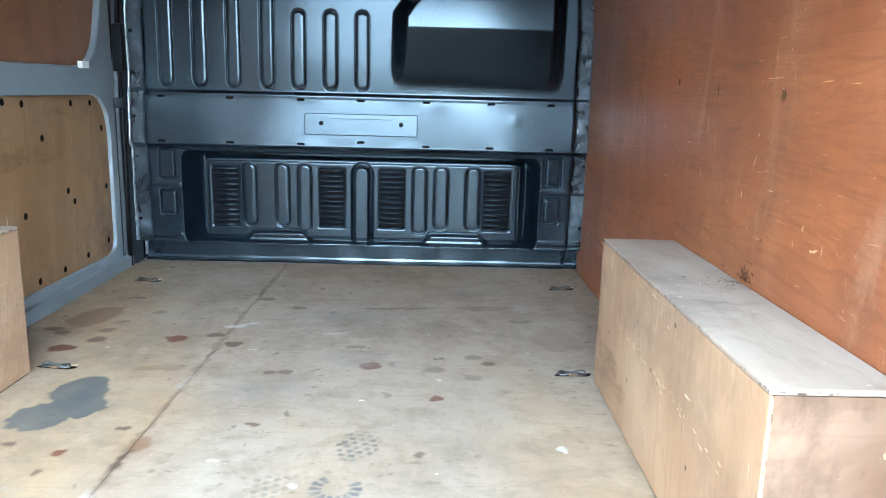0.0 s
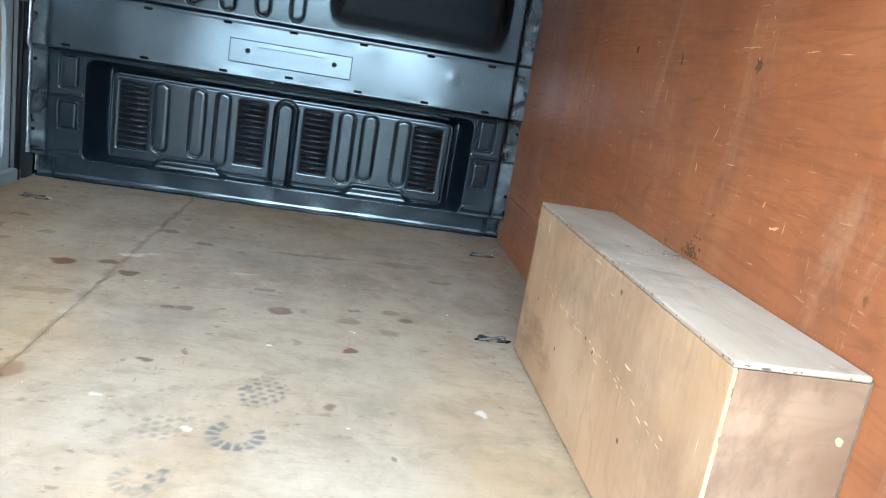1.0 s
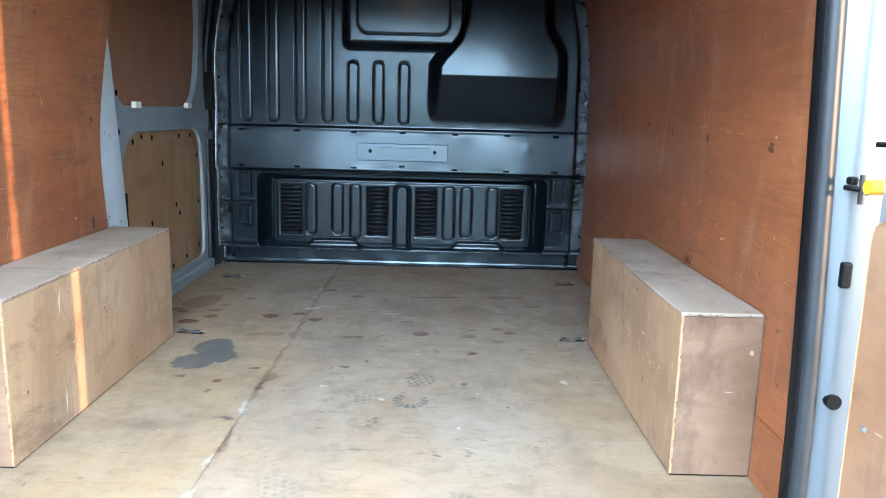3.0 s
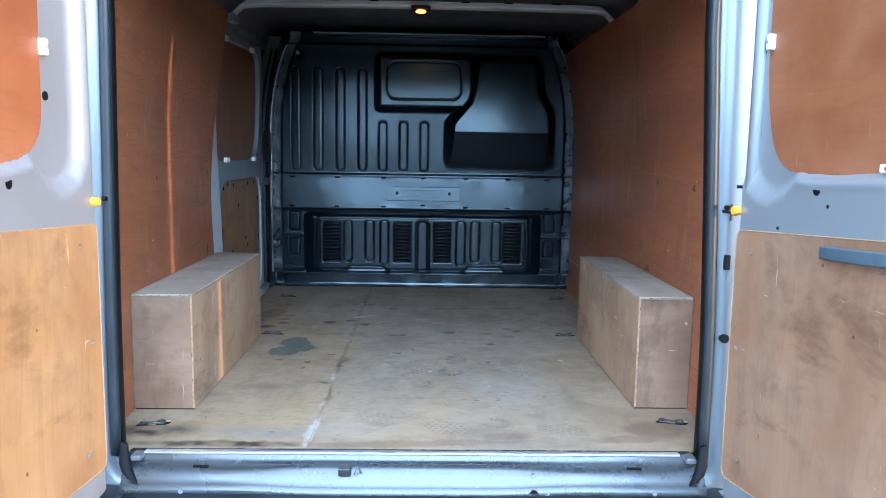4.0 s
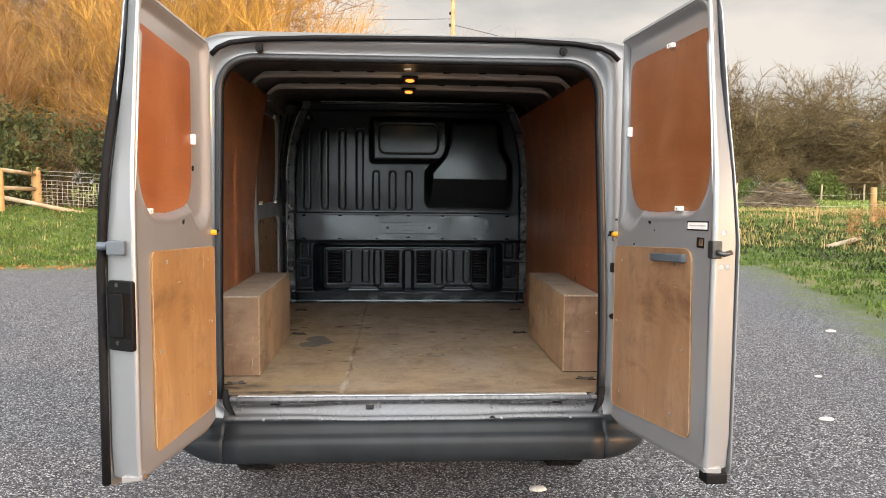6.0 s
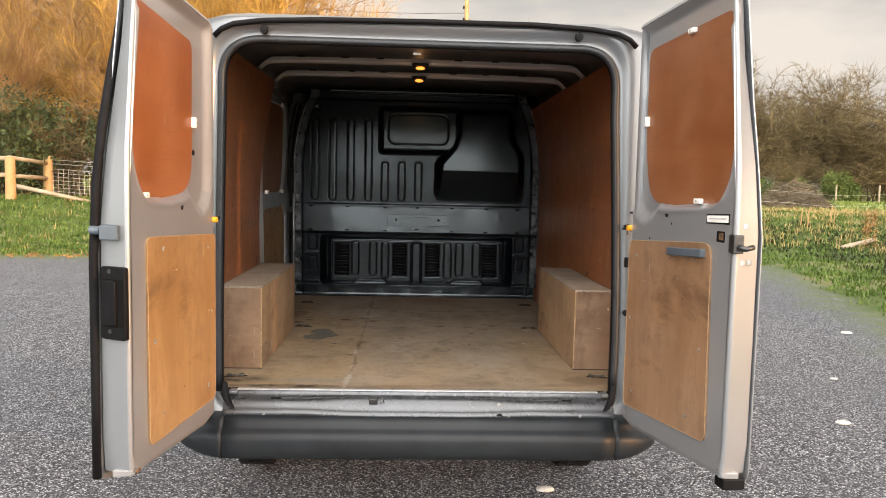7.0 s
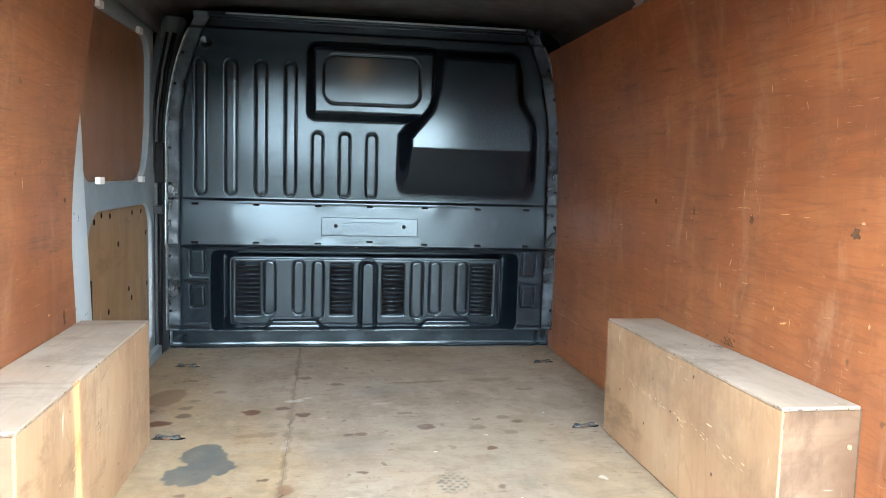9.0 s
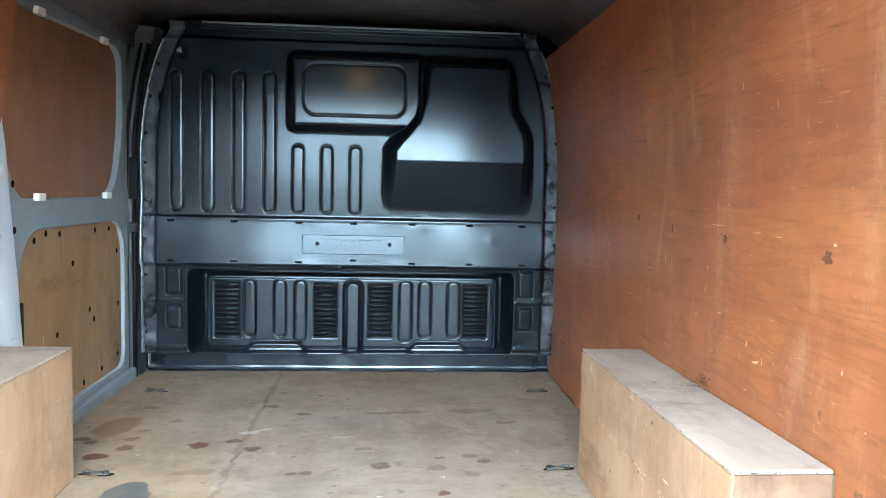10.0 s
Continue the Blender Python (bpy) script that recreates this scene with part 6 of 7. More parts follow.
chip = g.ramp(g.add("SeparateColor", Color=stone.outputs["Color"]).outputs[0], (0.0, (0.010, 0.010, 0.012)), (0.45, (0.10, 0.104, 0.115)), (0.78, (0.31, 0.31, 0.315)), (1.0, (0.80, 0.78, 0.75)))
seam = g.ramp(stone.outputs["Distance"], (0.35, 0.0), (0.75, 0.8))
tar = g.mix(seam, chip, (0.025, 0.025, 0.028))
tar = g.mix(g.ramp(g.noise(co, 0.7, 6, 0.6), (0.40, 0.0), (0.72, 0.35)), tar, (0.10, 0.10, 0.105))
tar = g.mix(g.ramp(g.noise(g.coords(scale=(1, 3, 1)), 1.1, 4), (0.66, 0.0), (0.74, 0.5)), tar, (0.05, 0.05, 0.05))
moss = g.ramp(g.math("ADD", g.math("MULTIPLY", past, 0.35), 0.5), (0.22, 0.0), (0.42, 0.8))
tar = g.mix(g.math("MULTIPLY", moss, g.ramp(g.noise(co, 3, 5, 0.7), (0.4, 0.2), (0.6, 1.0))), tar, (0.12, 0.15, 0.045))
tar = g.mix(1.0, tar, (0.88, 0.93, 1.0), "MULTIPLY")
sward = g.mix(g.noise(co, 2.0, 8, 0.7), (0.032, 0.06, 0.014), (0.10, 0.13, 0.038))
sward = g.mix(g.ramp(g.noise(co, 0.5, 5, 0.6), (0.48, 0.0), (0.66, 0.7)), sward, (0.20, 0.17, 0.085))
sward = g.mix(g.ramp(g.math("MULTIPLY", sep.outputs["Y"], 0.01), (0.20, 0.0), (0.26, 0.85)), sward, g.mix(g.noise(co, 0.4, 6, 0.6), (0.12, 0.185, 0.035), (0.22, 0.26, 0.065)))
g.bump(g.mix(grassy, g.math("SUBTRACT", 1.0, stone.outputs["Distance"]), g.noise(co, 9, 6, 0.7)), 0.75, 0.012)
GROUND = g.done(g.mix(grassy, tar, sward), 0.8, 0, 0.3)

axis_x = sorted(set([round(-18 + 0.5 * k, 3) for k in range(73)] + [s * v for v in (20, 24, 28, 34, 42, 55, 75, 110, 170, 300, 600, 1500) for s in (-1, 1)]))
axis_y = sorted(set([round(-28 + 1.0 * k, 3) for k in range(30)] + [round(2 + 0.5 * k, 3) for k in range(53)] + [30, 33, 37, 42, 48, 55, 65, 80, 110, 170, 300, 600, 1500, -32, -40, -60, -110, -300, -1500]))
verts = [(x, y, ground_z(x, y)) for y in axis_y for x in axis_x]
nx = len(axis_x)
faces = [(j * nx + i, j * nx + i + 1, (j + 1) * nx + i + 1, (j + 1) * nx + i) for j in range(len(axis_y) - 1) for i in range(nx - 1)]
ground = tagged(part("ground", mesh_from("ground", verts, faces, True), GROUND, None), "chippings-strewn grey tarmac edged with rough grass", "ground", "", "structure")


def scatter(name, label, category, spots, make, material, seed):
    """One mesh of many small tufts, too many to count."""
    rnd, vs, fs = random.Random(seed), [], []
    for x, y in spots(rnd):
        make(rnd, x, y, ground_z(x, y), vs, fs)
    return tagged(part(name, mesh_from(name, vs, fs), material, None), label, category, "", "stuff")


def foliage(name, a, b, rough=0.7):
    g = Nodes(name)
    geo = g.add("NewGeometry")
    c = g.mix(geo.outputs["Random Per Island"], a, b)
    c = g.mix(g.ramp(g.noise(g.coords(), 0.8, 4), (0.4, 0.0), (0.7, 0.6)), c, tuple(0.6 * v for v in a))
    return g.done(c, rough, 0, 0.3)


GRASS = foliage("rough_grass", (0.042, 0.088, 0.014), (0.125, 0.175, 0.036))
FIELD = foliage("field_grass", (0.10, 0.155, 0.035), (0.20, 0.235, 0.07))
DRYGRASS = foliage("dry_grass", (0.26, 0.19, 0.08), (0.42, 0.31, 0.14))
BRAMBLE = foliage("dark_bramble_leaf", (0.018, 0.03, 0.008), (0.055, 0.07, 0.02))
GORSE = foliage("bright_shrub_leaf", (0.05, 0.085, 0.018), (0.12, 0.15, 0.035))
# winter twig orange; on hedgerow trees it stands for the low sun's tint
ORANGE = foliage("orange_twig_and_sun_tint", (0.19, 0.080, 0.02), (0.66, 0.38, 0.08))
RUSSET = foliage("russet_twig", (0.17, 0.085, 0.038), (0.44, 0.25, 0.095))
BROWN = foliage("brown_twig", (0.075, 0.053, 0.026), (0.20, 0.145, 0.066))
BARK = foliage("grey_bark", (0.085, 0.066, 0.046), (0.19, 0.145, 0.09))
POSTWOOD = plywood("round_post_wood", (0.40, 0.24, 0.10), (0.30, 0.17, 0.07), (0.46, 0.31, 0.16), "z", 0.7, 0.2, 0.3)
GREYWOOD = plywood("weathered_wood", (0.33, 0.27, 0.19), (0.22, 0.17, 0.11), (0.42, 0.36, 0.27), "x", 0.75, 0.2, 0.3)
WIRE = plain("galvanised_wire", (0.40, 0.39, 0.36), 0.5, 0.6)


def blade_tuft(height, spread, count, wide=0.006):
    def make(rnd, x, y, z, vs, fs):
        for _ in range(count):
            a, h = rnd.random() * 6.283, height * (0.5 + 0.8 * rnd.random())
            bx, by = x + spread * (rnd.random() - 0.5), y + spread * (rnd.random() - 0.5)
            lx, ly, w = 0.5 * h * math.cos(a), 0.5 * h * math.sin(a), wide * (0.6 + rnd.random())
            px, py = -math.sin(a) * w, math.cos(a) * w
            n = len(vs)
            vs += [(bx - px, by - py, z - 0.02), (bx + px, by + py, z - 0.02), (bx + lx * 0.4 + px * 0.8, by + ly * 0.4 + py * 0.8, z + h * 0.6), (bx + lx * 0.4 - px * 0.8, by + ly * 0.4 - py * 0.8, z + h * 0.6), (bx + lx, by + ly, z + h)]
            fs += [(n, n + 1, n + 2, n + 3), (n + 3, n + 2, n + 4)]
    return make


def verge(x0, x1, y0, y1, count, low=0.05, high=99, power=1.0):
    def spots(rnd):
        got = 0
        while got < count:
            x, y = x0 + (x1 - x0) * rnd.random(), y0 + (y1 - y0) * rnd.random() ** power
            e = lot_edge(x, y)
            if low + 0.4 * rnd.random() < e < high:
                got += 1
                yield x, y
    return spots


scatter("verge_grass", "rough green grass bank beside the tarmac", "grass", verge(-14, -3.0, 9.6, 21, 11000, 0.0), blade_tuft(0.065, 0.22, 5, 0.012), GRASS, 21)
scatter("verge_grass", "rough green grass bank beside the tarmac", "grass", verge(4.5, 19, 5.2, 22, 12000, 0.0), blade_tuft(0.06, 0.22, 5, 0.012), GRASS, 22)
scatter("dry_grass", "straw-coloured dead grass among the green", "grass", verge(6, 24, 12, 26, 1800, 2.5), blade_tuft(0.15, 0.34, 6, 0.008), DRYGRASS, 23)
scatter("dry_grass", "straw-coloured dead grass among the green", "grass", verge(-14, -3, 10, 22, 250, 0.3), blade_tuft(0.12, 0.30, 5, 0.008), DRYGRASS, 24)
scatter("weeds", "low dark weeds on the grass bank", "weeds", verge(5.5, 18, 6.5, 18, 1800, 1.2), blade_tuft(0.08, 0.34, 6, 0.022), BRAMBLE, 25)
scatter("field_grass", "green field grass beyond the fence", "grass", verge(8, 60, 24, 60, 5000, 8), blade_tuft(0.12, 0.9, 5, 0.04), FIELD, 26)
scatter("fallen_leaves", "brown fallen leaves along the tarmac edge", "leaves", verge(-14, -3.5, 9.6, 12.5, 500, -0.4, 0.9), blade_tuft(0.03, 0.12, 3, 0.02), RUSSET, 27)


def branch(rnd, vs, fs, p, d, length, r, depth, spread, up, kids, twig_r, wob=0.28):
    """A tapering, bending branch of triangular section that forks down to sliver twigs."""
    if depth == 0:
        side = d.cross(Vector((rnd.gauss(0, 1), rnd.gauss(0, 1), rnd.gauss(0, 1)))).normalized() * twig_r
        bend = p + d * (0.55 * length) + Vector((rnd.gauss(0, 0.07), rnd.gauss(0, 0.07), rnd.gauss(0, 0.07))) * length
        n = len(vs)
        vs.extend([tuple(p - side), tuple(p + side), tuple(bend + side * 0.8), tuple(bend - side * 0.8), tuple(p + d * length)])
        fs.extend([(n, n + 1, n + 2, n + 3), (n + 3, n + 2, n + 4)])
        return
    steps = 4 if depth > 1 else 3
    prev, q = None, p.copy()
    for k in range(steps + 1):
        rr = max(twig_r, r * (1 - 0.75 * k / steps))
        side = d.cross(Vector((0.31, 0.17, 0.93))).normalized()
        other = d.cross(side).normalized()
        n = len(vs)
        vs.extend([tuple(q + side * rr), tuple(q - side * (0.5 * rr) + other * (0.87 * rr)), tuple(q - side * (0.5 * rr) - other * (0.87 * rr))])
        if prev is not None:
            fs.extend([(prev + a, prev + (a + 1) % 3, n + (a + 1) % 3, n + a) for a in range(3)])
        prev = n
        if k > 0:
            for _ in range(kids[depth - 1] if k < steps else 2):
                v = Vector((rnd.gauss(0, 1), rnd.gauss(0, 1), rnd.gauss(0, 0.8) + up)).normalized()
                nd = (d * (1 - spread) + v * spread).normalized()
                branch(rnd, vs, fs, q.copy(), nd, length * (0.42 + 0.3 * rnd.random()), rr * 0.5, depth - 1, spread, up, kids, twig_r, wob)
        d = (d + Vector((rnd.gauss(0, wob), rnd.gauss(0, wob), rnd.gauss(0, wob) + 0.10 * up)) * 0.5).normalized()
        q = q + d * (length / steps)


def tree_meshes(seed, height, kids, spread=0.6, up=0.35, twig_r=0.006, trunks=1, base_r=0.12, wob=0.28):
    """Trunk and crown meshes of one bare tree or shrub."""
    rnd = random.Random(seed)
    tv, tf, cv, cf = [], [], [], []
    for k in range(trunks):
        p = Vector((rnd.gauss(0, 0.35), rnd.gauss(0, 0.35), -0.1)) if trunks > 1 else Vector((0, 0, -0.1))
        d = Vector((rnd.gauss(0, 0.30), rnd.gauss(0, 0.30), 1)).normalized() if trunks > 1 else Vector((0.03, 0.02, 1)).normalized()
        steps, prev, seg = 7, None, height * 0.62 / 7
        for s in range(steps + 1):
            r = base_r * (1 - 0.72 * s / steps)
            n = len(tv)
            for a in range(7):
                t = 2 * math.pi * a / 7
                tv.append((p.x + r * math.cos(t), p.y + r * math.sin(t), p.z))
            if prev is not None:
                tf.extend([(prev + a, prev + (a + 1) % 7, n + (a + 1) % 7, n + a) for a in range(7)])
            prev = n
            if s > 1:
                for _ in range(kids[-1]):
                    v = Vector((rnd.gauss(0, 1), rnd.gauss(0, 1), rnd.gauss(0.2, 0.5))).normalized()
                    branch(rnd, cv, cf, p.copy(), (d * 0.35 + v * 0.75).normalized(), height * (0.20 + 0.20 * rnd.random()), r * 0.5, len(kids) - 1, spread, up, kids, twig_r, wob)
            d = (d + Vector((rnd.gauss(0, 0.14), rnd.gauss(0, 0.14), 0.1))).normalized()
            p = p + d * seg
    return mesh_from("trunk", tv, tf, True), mesh_from("crown", cv, cf)


def tree(name, label, category, meshes, bark, twig, x, y, scale=1.0, turn=0.0, group="", z=None):
    t = thing(name, label, category, group=group, m=pose(x, y, (ground_z(x, y) if z is None else z), 0, 0, turn) @ Matrix.Scale(scale, 4))
    part("trunk", meshes[0], bark, t)
    part("crown", meshes[1], twig, t)
    return t


rnd = random.Random(77)
willow = [tree_meshes(s, 8.5, (9, 2, 2), 0.46, 0.95, 0.0058, 4, 0.075, 0.16) for s in (1, 2, 3)]
bushes = [tree_meshes(s, 4.0, (8, 2, 1), 0.75, 0.25, 0.007, 4, 0.035) for s in (5, 6)]
tall = [tree_meshes(s, 13.0, (8, 3, 4), 0.62, 0.35, 0.010, 1, 0.16) for s in (8, 9)]
oak = [tree_meshes(s, 9.0, (6, 3, 4), 0.72, 0.15, 0.014, 1, 0.26, 0.45) for s in (14, 15)]
hazel = [tree_meshes(s, 9.0, (8, 2, 2), 0.62, 0.35, 0.013, 4, 0.08) for s in (17,)]

# sunlit thicket beyond the fence on one side
for k in range(12):
    x, y = -25 + 1.75 * k + rnd.uniform(-0.6, 0.6), 25.5 + rnd.uniform(-1.5, 3.5)
    tree("willow_thicket", "bare orange-twigged willow glowing in low sun", "tree", willow[k % 3], BARK, ORANGE if k % 4 else RUSSET, x, y, 0.9 + 0.35 * rnd.random(), 360 * rnd.random(), "willow thicket")
for k in range(8):
    x, y = -27 + 2.9 * k + rnd.uniform(-0.8, 0.8), 31 + rnd.uniform(-1.5, 3.0)
    tree("bare_tree", "tall bare tree with russet twigs", "tree", tall[k % 2], BARK, RUSSET, x, y, 0.85 + 0.3 * rnd.random(), 360 * rnd.random(), "trees behind the thicket")
for k in range(16):
    x, y = -19 + 1.0 * k + rnd.uniform(-0.5, 0.5), 22.6 + rnd.uniform(-0.5, 1.8)
    tree("bramble_bush", "dark tangled bush under the willows", "bush", bushes[k % 2], BARK, BROWN, x, y, 0.55 + 0.35 * rnd.random(), 360 * rnd.random(), "hedge bushes")


def leaf_clumps(seed, w, d, h, count, size):
    r, vs, fs = random.Random(seed), [], []
    lobes = [(r.uniform(-w, w) * 0.8, r.uniform(-d, d) * 0.8, h * (0.25 + 0.5 * r.random()), 0.4 + 0.5 * r.random()) for _ in range(9)]
    for _ in range(count):
        cx, cy, cz, s = r.choice(lobes)
        v = Vector((r.gauss(0, 1), r.gauss(0, 1), r.gauss(0, 1))).normalized() * (0.55 + 0.55 * r.random())
        x, y, z = cx + v.x * s * w * 0.6, cy + v.y * s * d * 0.6, max(0.02, cz + v.z * s * h * 0.5)
        a, b = Vector((r.gauss(0, 1), r.gauss(0, 1), r.gauss(0, 1))).normalized(), Vector((r.gauss(0, 1), r.gauss(0, 1), r.gauss(0, 1))).normalized()
        q, n = size * (0.6 + 0.8 * r.random()), len(vs)
        p = Vector((x, y, z))
        vs.extend([tuple(p - a * q), tuple(p + b * q * 0.5), tuple(p + a * q), tuple(p - b * q * 0.5)])
        fs.append((n, n + 1, n + 2, n + 3))
    return mesh_from("leaves", vs, fs)


dark_leaf = leaf_clumps(31, 1.5, 1.0, 2.4, 4200, 0.055)
for k in range(9):
    x, y = -17.5 + 1.7 * k + rnd.uniform(-0.5, 0.5), 22.4 + rnd.uniform(-0.5, 0.8)
    b = thing("ivy_bush", "dark evergreen bush below the willows", "bush", group="evergreen bushes", m=pose(x, y, ground_z(x, y), 0, 0, 90 * k) @ Matrix.Scale(1.1 + 0.5 * rnd.random(), 4))
    part("leaves", dark_leaf, BRAMBLE, b)

# hedge that closes the lot behind
for k in range(20):
    x, y = -22 + 2.1 * k + rnd.uniform(-0.6, 0.6), -31 + rnd.uniform(-1.5, 1.5)
    b = thing("boundary_hedge", "dark overgrown boundary hedge beyond the tarmac", "hedge", group="boundary hedge", m=pose(x, y, ground_z(x, y), 0, 0, 90 * k + 20) @ Matrix.Scale(1.30 + 0.5 * rnd.random(), 4))
    part("leaves", dark_leaf, BRAMBLE, b)

# far trees and hedge on the other side, behind the field
for k in range(16):
    x, y = 22 + 1.9 * k + rnd.uniform(-1, 1), 62 + rnd.uniform(-4, 5)
    # warm trees carry the sun's tint in their twig colour, the rest stay brown
    warm = k in (1, 2, 3, 7)
    tree("hedgerow_tree", "bare hedgerow tree, low sun's orange put into its twig colour" if warm else "bare brown hedgerow tree", "tree", hazel[0], BARK, (ORANGE if k % 2 else RUSSET) if warm else BROWN, x, y,
         (1.15 if warm else 0.62 if 0.60 < x / y < 0.74 else 0.95) + 0.2 * rnd.random(), 360 * rnd.random(), "hedgerow trees")
for k, (x, y, s) in enumerate(((37.3, 54, 1.1), (44.5, 55, 1.15), (33, 60, 1.15))):
    tree("oak_tree", "gnarled bare oak with crooked limbs", "tree", oak[k % 2], BARK, BROWN, x, y, s, 80 * k, "bare oaks")
for k in range(22):
    x, y = 15 + 2.1 * k + rnd.uniform(-0.6, 0.6), 57 + rnd.uniform(-2, 2)
    tree("hedge_bush", "tangled brown hedge bush at the field edge", "bush", bushes[k % 2], BARK, BROWN, x, y, 0.9 + 0.35 * rnd.random(), 360 * rnd.random(), "hedge bushes")
shrub = leaf_clumps(41, 1.8, 1.2, 2.0, 3000, 0.09)
for x, y, s in ((29.5, 54.5, 1.1), (33, 54, 1.2), (26.5, 55, 0.9), (38, 55, 0.9)):
    b = thing("green_shrub", "bright green shrub in the hedgerow", "bush", group="green shrubs", m=pose(x, y, ground_z(x, y), 0, 0, 40 * x) @ Matrix.Scale(s, 4))
    part("leaves", shrub, GORSE, b)
for x, y, s, k in ((4.6, 60, 1.15, 0), (1.0, 64, 1.0, 1), (8.5, 66, 1.0, 0)):
    tree("distant_tree", "tall bare tree beyond the van", "tree", tall[k], BARK, BROWN, x, y, s, 70 * x, "distant bare trees")
# telegraph pole and its wires
pole = thing("telegraph_pole", "brown wooden telegraph pole with wires", "utility pole", at=(2.75, 37, ground_z(2.75, 37)))
bm = bmesh.new()
rod(bm, (0, 0, -0.2), (0, 0, 11.5), 0.15, 0.11, 12)
part("pole", bm, POSTWOOD, pole, smooth=True)
for z in (9.2, 9.8):
    part("insulator", boxed(-0.20, -0.10, -0.05, 0.05, z, z + 0.15), BLACK, pole, bevel=0.02)
part("wire", tube([(-30 * t, 2 * t, 9.6 + 5.5 * t * t - 1.2 * t) for t in (k / 12 for k in range(13))], 0.012, 5), RUBBER, pole)
part("wire", tube([(46 * t, 8 * t, 9.3 - 8.5 * t + 2.2 * t * t) for t in (k / 12 for k in range(13))], 0.014, 5), RUBBER, pole)


# post-and-rail corner and wire fence beyond the tarmac
def fence_post(x, y, h, r, material=None, lean=0.0):
    p = thing("fence_post", "round wooden fence post, golden in the low sun", "fence post", group="fence posts", m=pose(x, y, ground_z(x, y), lean, lean * 0.5, 37 * x))
    bm = bmesh.new()
    rod(bm, (0, 0, -0.3), (0, 0, h), r * 1.05, r, 12)
    part("shaft", bm, material or POSTWOOD, p, bevel=0.01)
    return p


fence_post(-10.95, 18.4, 1.20, 0.13)
fence_post(-11.1, 20.9, 1.22, 0.13)
fence = thing("wire_fence", "galvanised stock fence with two strained top wires", "fence", at=(-11.1, 20.9, 0.75))
run = [(11.0 * k / 44, 0.35 * k / 44) for k in range(45)]
gz = lambda a, b: ground_z(-11.1 + a, 20.9 + b) - 0.75  # noqa: E731
for h in (1.12, 1.0, 0.84, 0.72, 0.60, 0.49, 0.38, 0.27, 0.16):
    part("wire", tube([(a, b, gz(a, b) + h) for a, b in run[::2]], 0.006, 4), WIRE, fence)
for k in range(0, 73):
    a, b = 11.0 * k / 72, 0.35 * k / 72
    part("upright", tube([(a, b, gz(a, b) + 0.10), (a, b, gz(a, b) + 0.84)], 0.005, 4), WIRE, fence)
for x, y, z0, x1, y1, z1 in ((-10.95, 18.4, 1.15, -13.6, 18.2, 1.25), (-10.95, 18.4, 0.70, -13.6, 18.2, 0.75), (-11.1, 20.9, 1.0, -10.98, 18.4, 1.18), (-11.1, 20.9, 0.55, -11.0, 18.4, 0.68), (-10.9, 18.45, 0.42, -9.0, 19.3, -0.02)):
    rail = thing("fence_rail", "split wooden fence rail", "fence rail", group="fence rails", at=(x, y, ground_z(x, y)))
    bm = bmesh.new()
    rod(bm, (0, 0, z0), (x1 - x, y1 - y, z1 + (ground_z(x1, y1) - ground_z(x, y))), 0.065, 0.055, 9)
    part("rail", bm, GREYWOOD, rail, smooth=True)
fence_post(-5.5, 21.1, 1.2, 0.06)
fence_post(-1.0, 21.3, 1.2, 0.06)

# field fence, brush pile, fallen rail and dead docks on the other side
for k in range(9):
    fence_post(12.5 + 3.0 * k, 52 - 0.3 * k, 1.3, 0.06, GREYWOOD)
for x, y, h, r in ((10.84, 17.3, 0.50, 0.016), (10.75, 17.5, 0.42, 0.014), (12.0, 18.2, 0.50, 0.018), (12.15, 18.3, 0.40, 0.014), (13.9, 18.5, 1.05, 0.085)):
    fence_post(x, y, h, r, POSTWOOD, 2.0)
field = thing("wire_fence", "thin strand wires across the field edge", "fence", at=(7.6, 15.6, 0.7))
for h in (0.42, 0.70):
    part("wire", tube([(6.0 * t, 0, h + 0.05 * math.sin(9 * t)) for t in (k / 12 for k in range(13))], 0.003, 4), WIRE, field)
rail = thing("fallen_rail", "fallen wooden rail lying in the grass", "fence rail", at=(9.95, 14.06, ground_z(9.95, 14.06)))
bm = bmesh.new()
rod(bm, (0.0, 0.0, 0.05), (1.35, 0.94, 0.20), 0.06, 0.05, 10)
part("rail", bm, GREYWOOD, rail, smooth=True)

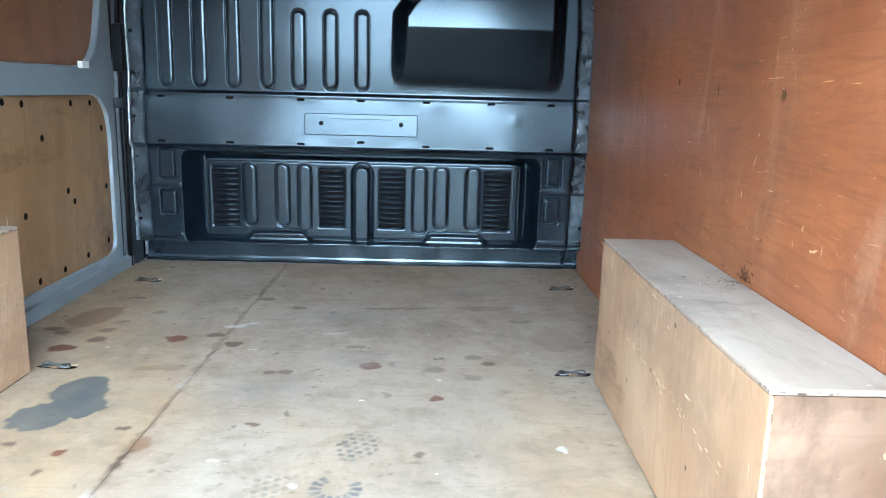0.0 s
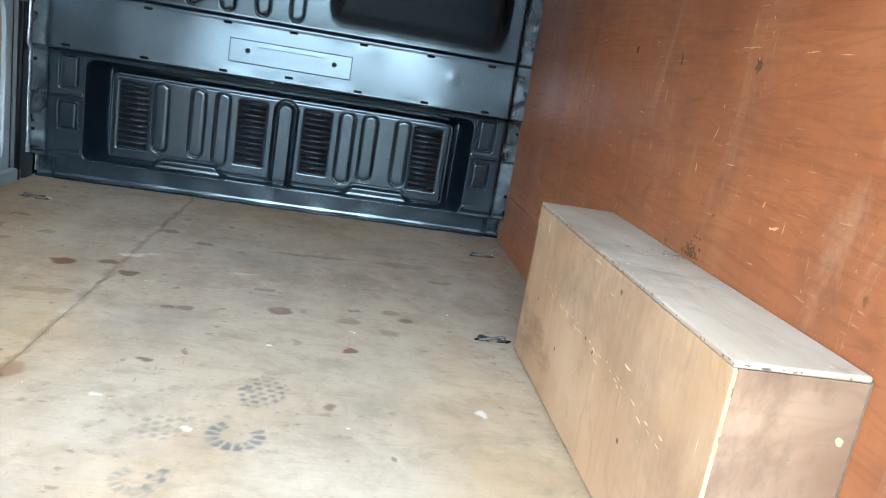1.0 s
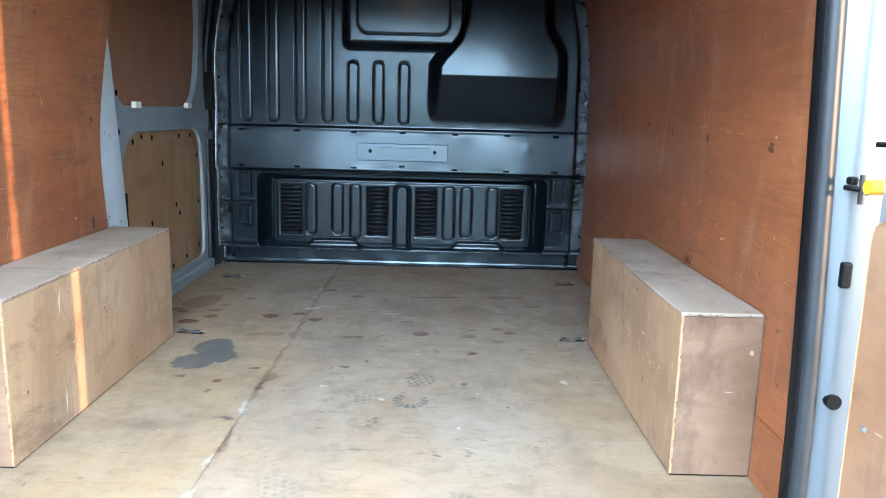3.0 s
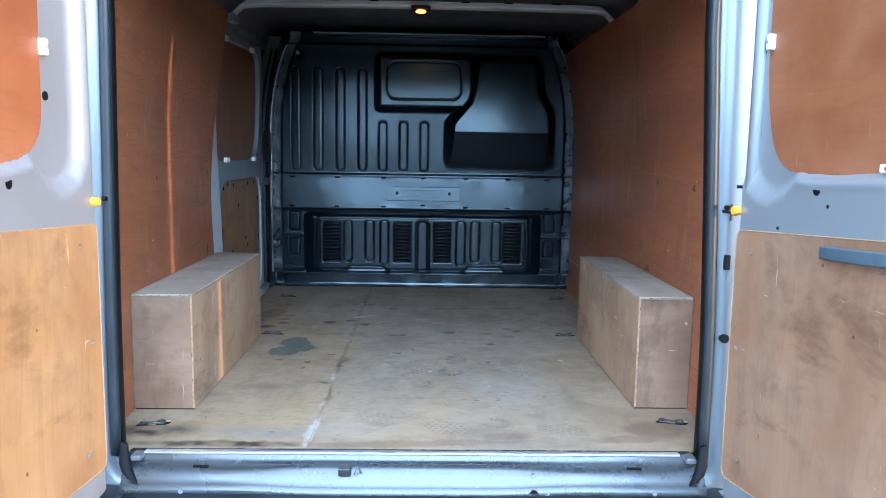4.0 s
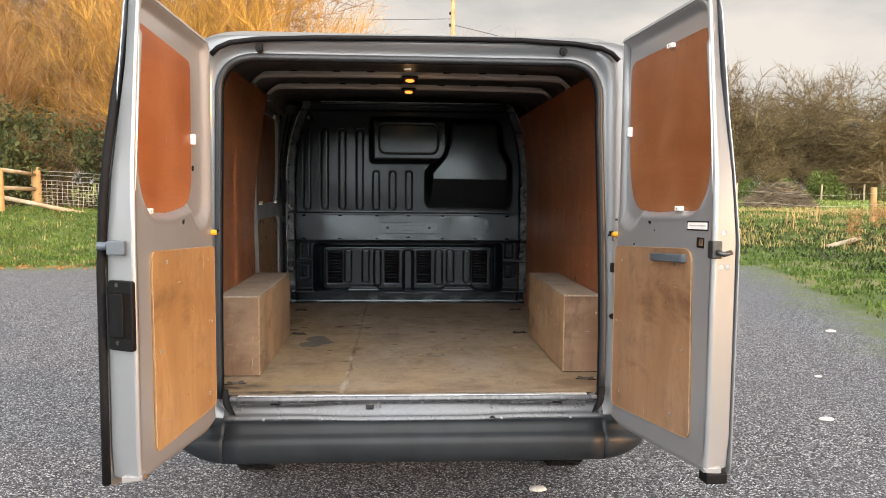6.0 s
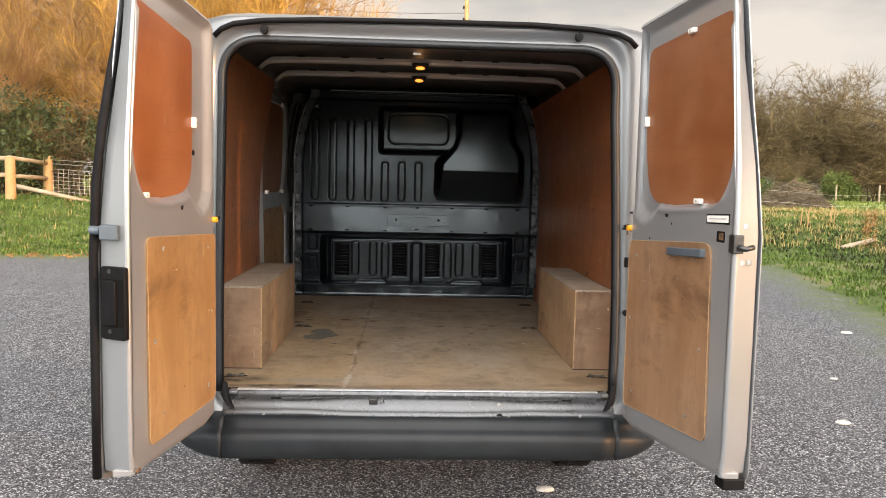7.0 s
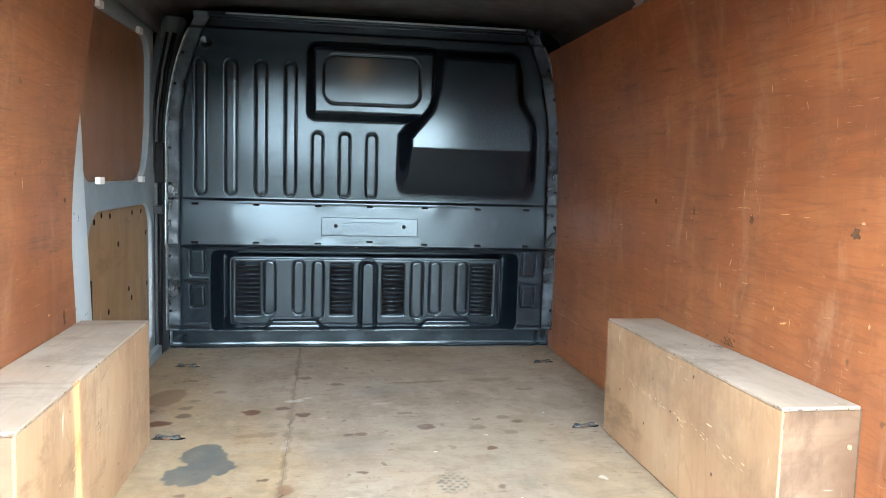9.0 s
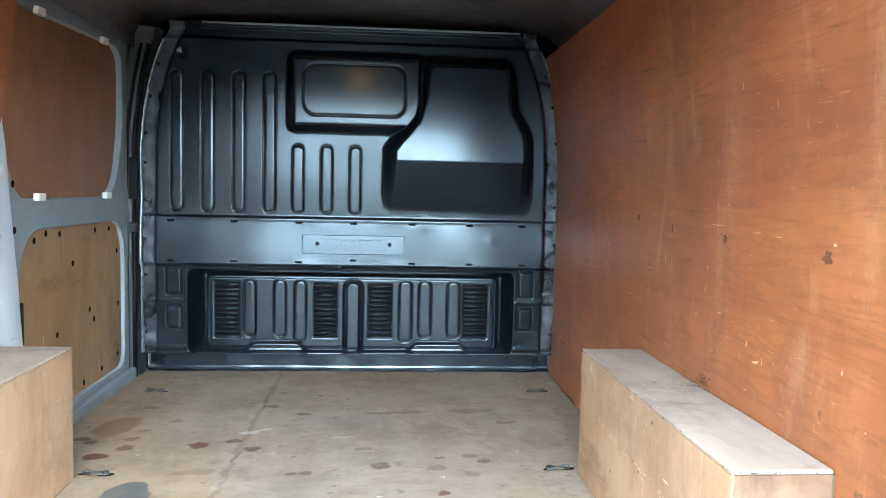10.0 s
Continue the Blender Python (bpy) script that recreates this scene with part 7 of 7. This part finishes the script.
r2, vs, fs = random.Random(91), [], []
for _ in range(1100):
    a, q = r2.random() * 6.283, math.sqrt(r2.random())
    px, py = 1.45 * q * math.cos(a), 1.0 * q * math.sin(a)
    pz = 1.05 * (1 - q ** 1.6) * r2.random() ** 0.4
    d = Vector((r2.gauss(0, 1), r2.gauss(0, 0.7), r2.gauss(0.0, 0.35))).normalized() * (0.22 + 0.3 * r2.random())
    s = Vector((-d.y, d.x, 0.2)).normalized() * 0.010
    n = len(vs)
    c = Vector((px, py, pz + 0.1))
    vs.extend([tuple(c - d - s), tuple(c - d + s), tuple(c + d + s * 0.4), tuple(c + d - s * 0.4), tuple(c + Vector((0, 0, 0.03)))])
    fs.extend([(n, n + 1, n + 4), (n + 1, n + 2, n + 4), (n + 2, n + 3, n + 4), (n + 3, n, n + 4)])
pile = thing("brush_pile", "heap of cut brown branches in the field", "brush pile", at=(15.4, 27.0, ground_z(15.4, 27.0)))
part("branches", mesh_from("branches", vs, fs), BARK, pile)
docks = leaf_clumps(51, 0.22, 0.22, 1.0, 500, 0.035)
for x, y, s in ((10.57, 14.1, 0.8), (13.3, 17.5, 0.75), (13.6, 17.6, 0.65), (13.0, 17.8, 0.5)):
    t = thing("dead_dock", "dead russet dock stems standing in the grass", "weed", group="dead docks", m=pose(x, y, ground_z(x, y), 0, 0, 99 * x) @ Matrix.Scale(s, 4))
    tagged(part("seed_head", docks, RUSSET, t), "dead russet seed head", "", "", "stuff")

# a few pale stones lying on the tarmac
stone_bm = bmesh.new()
bmesh.ops.create_icosphere(stone_bm, subdivisions=2, radius=1, matrix=Matrix.Diagonal((0.045, 0.03, 0.012, 1)))
stone_mesh = bpy.data.meshes.new("flat_stone")
stone_bm.to_mesh(stone_mesh)
stone_bm.free()
stone_mesh.materials.append(plain("pale_stone", (0.5, 0.49, 0.46), 0.8, 0, 0.2, 40))
for x, y, s in ((0.60, 0.48, 1.0), (4.4, 4.47, 1.3), (2.64, 1.52, 1.1), (3.2, 2.6, 0.7), (-3.1, 2.5, 0.6)):
    st = new("flat_stone", stone_mesh)
    st.location, st.scale = (x, y, 0.008), (s, s, s)
    tagged(st, "flat pale stone lying on the tarmac", "stone", "stones on the tarmac")
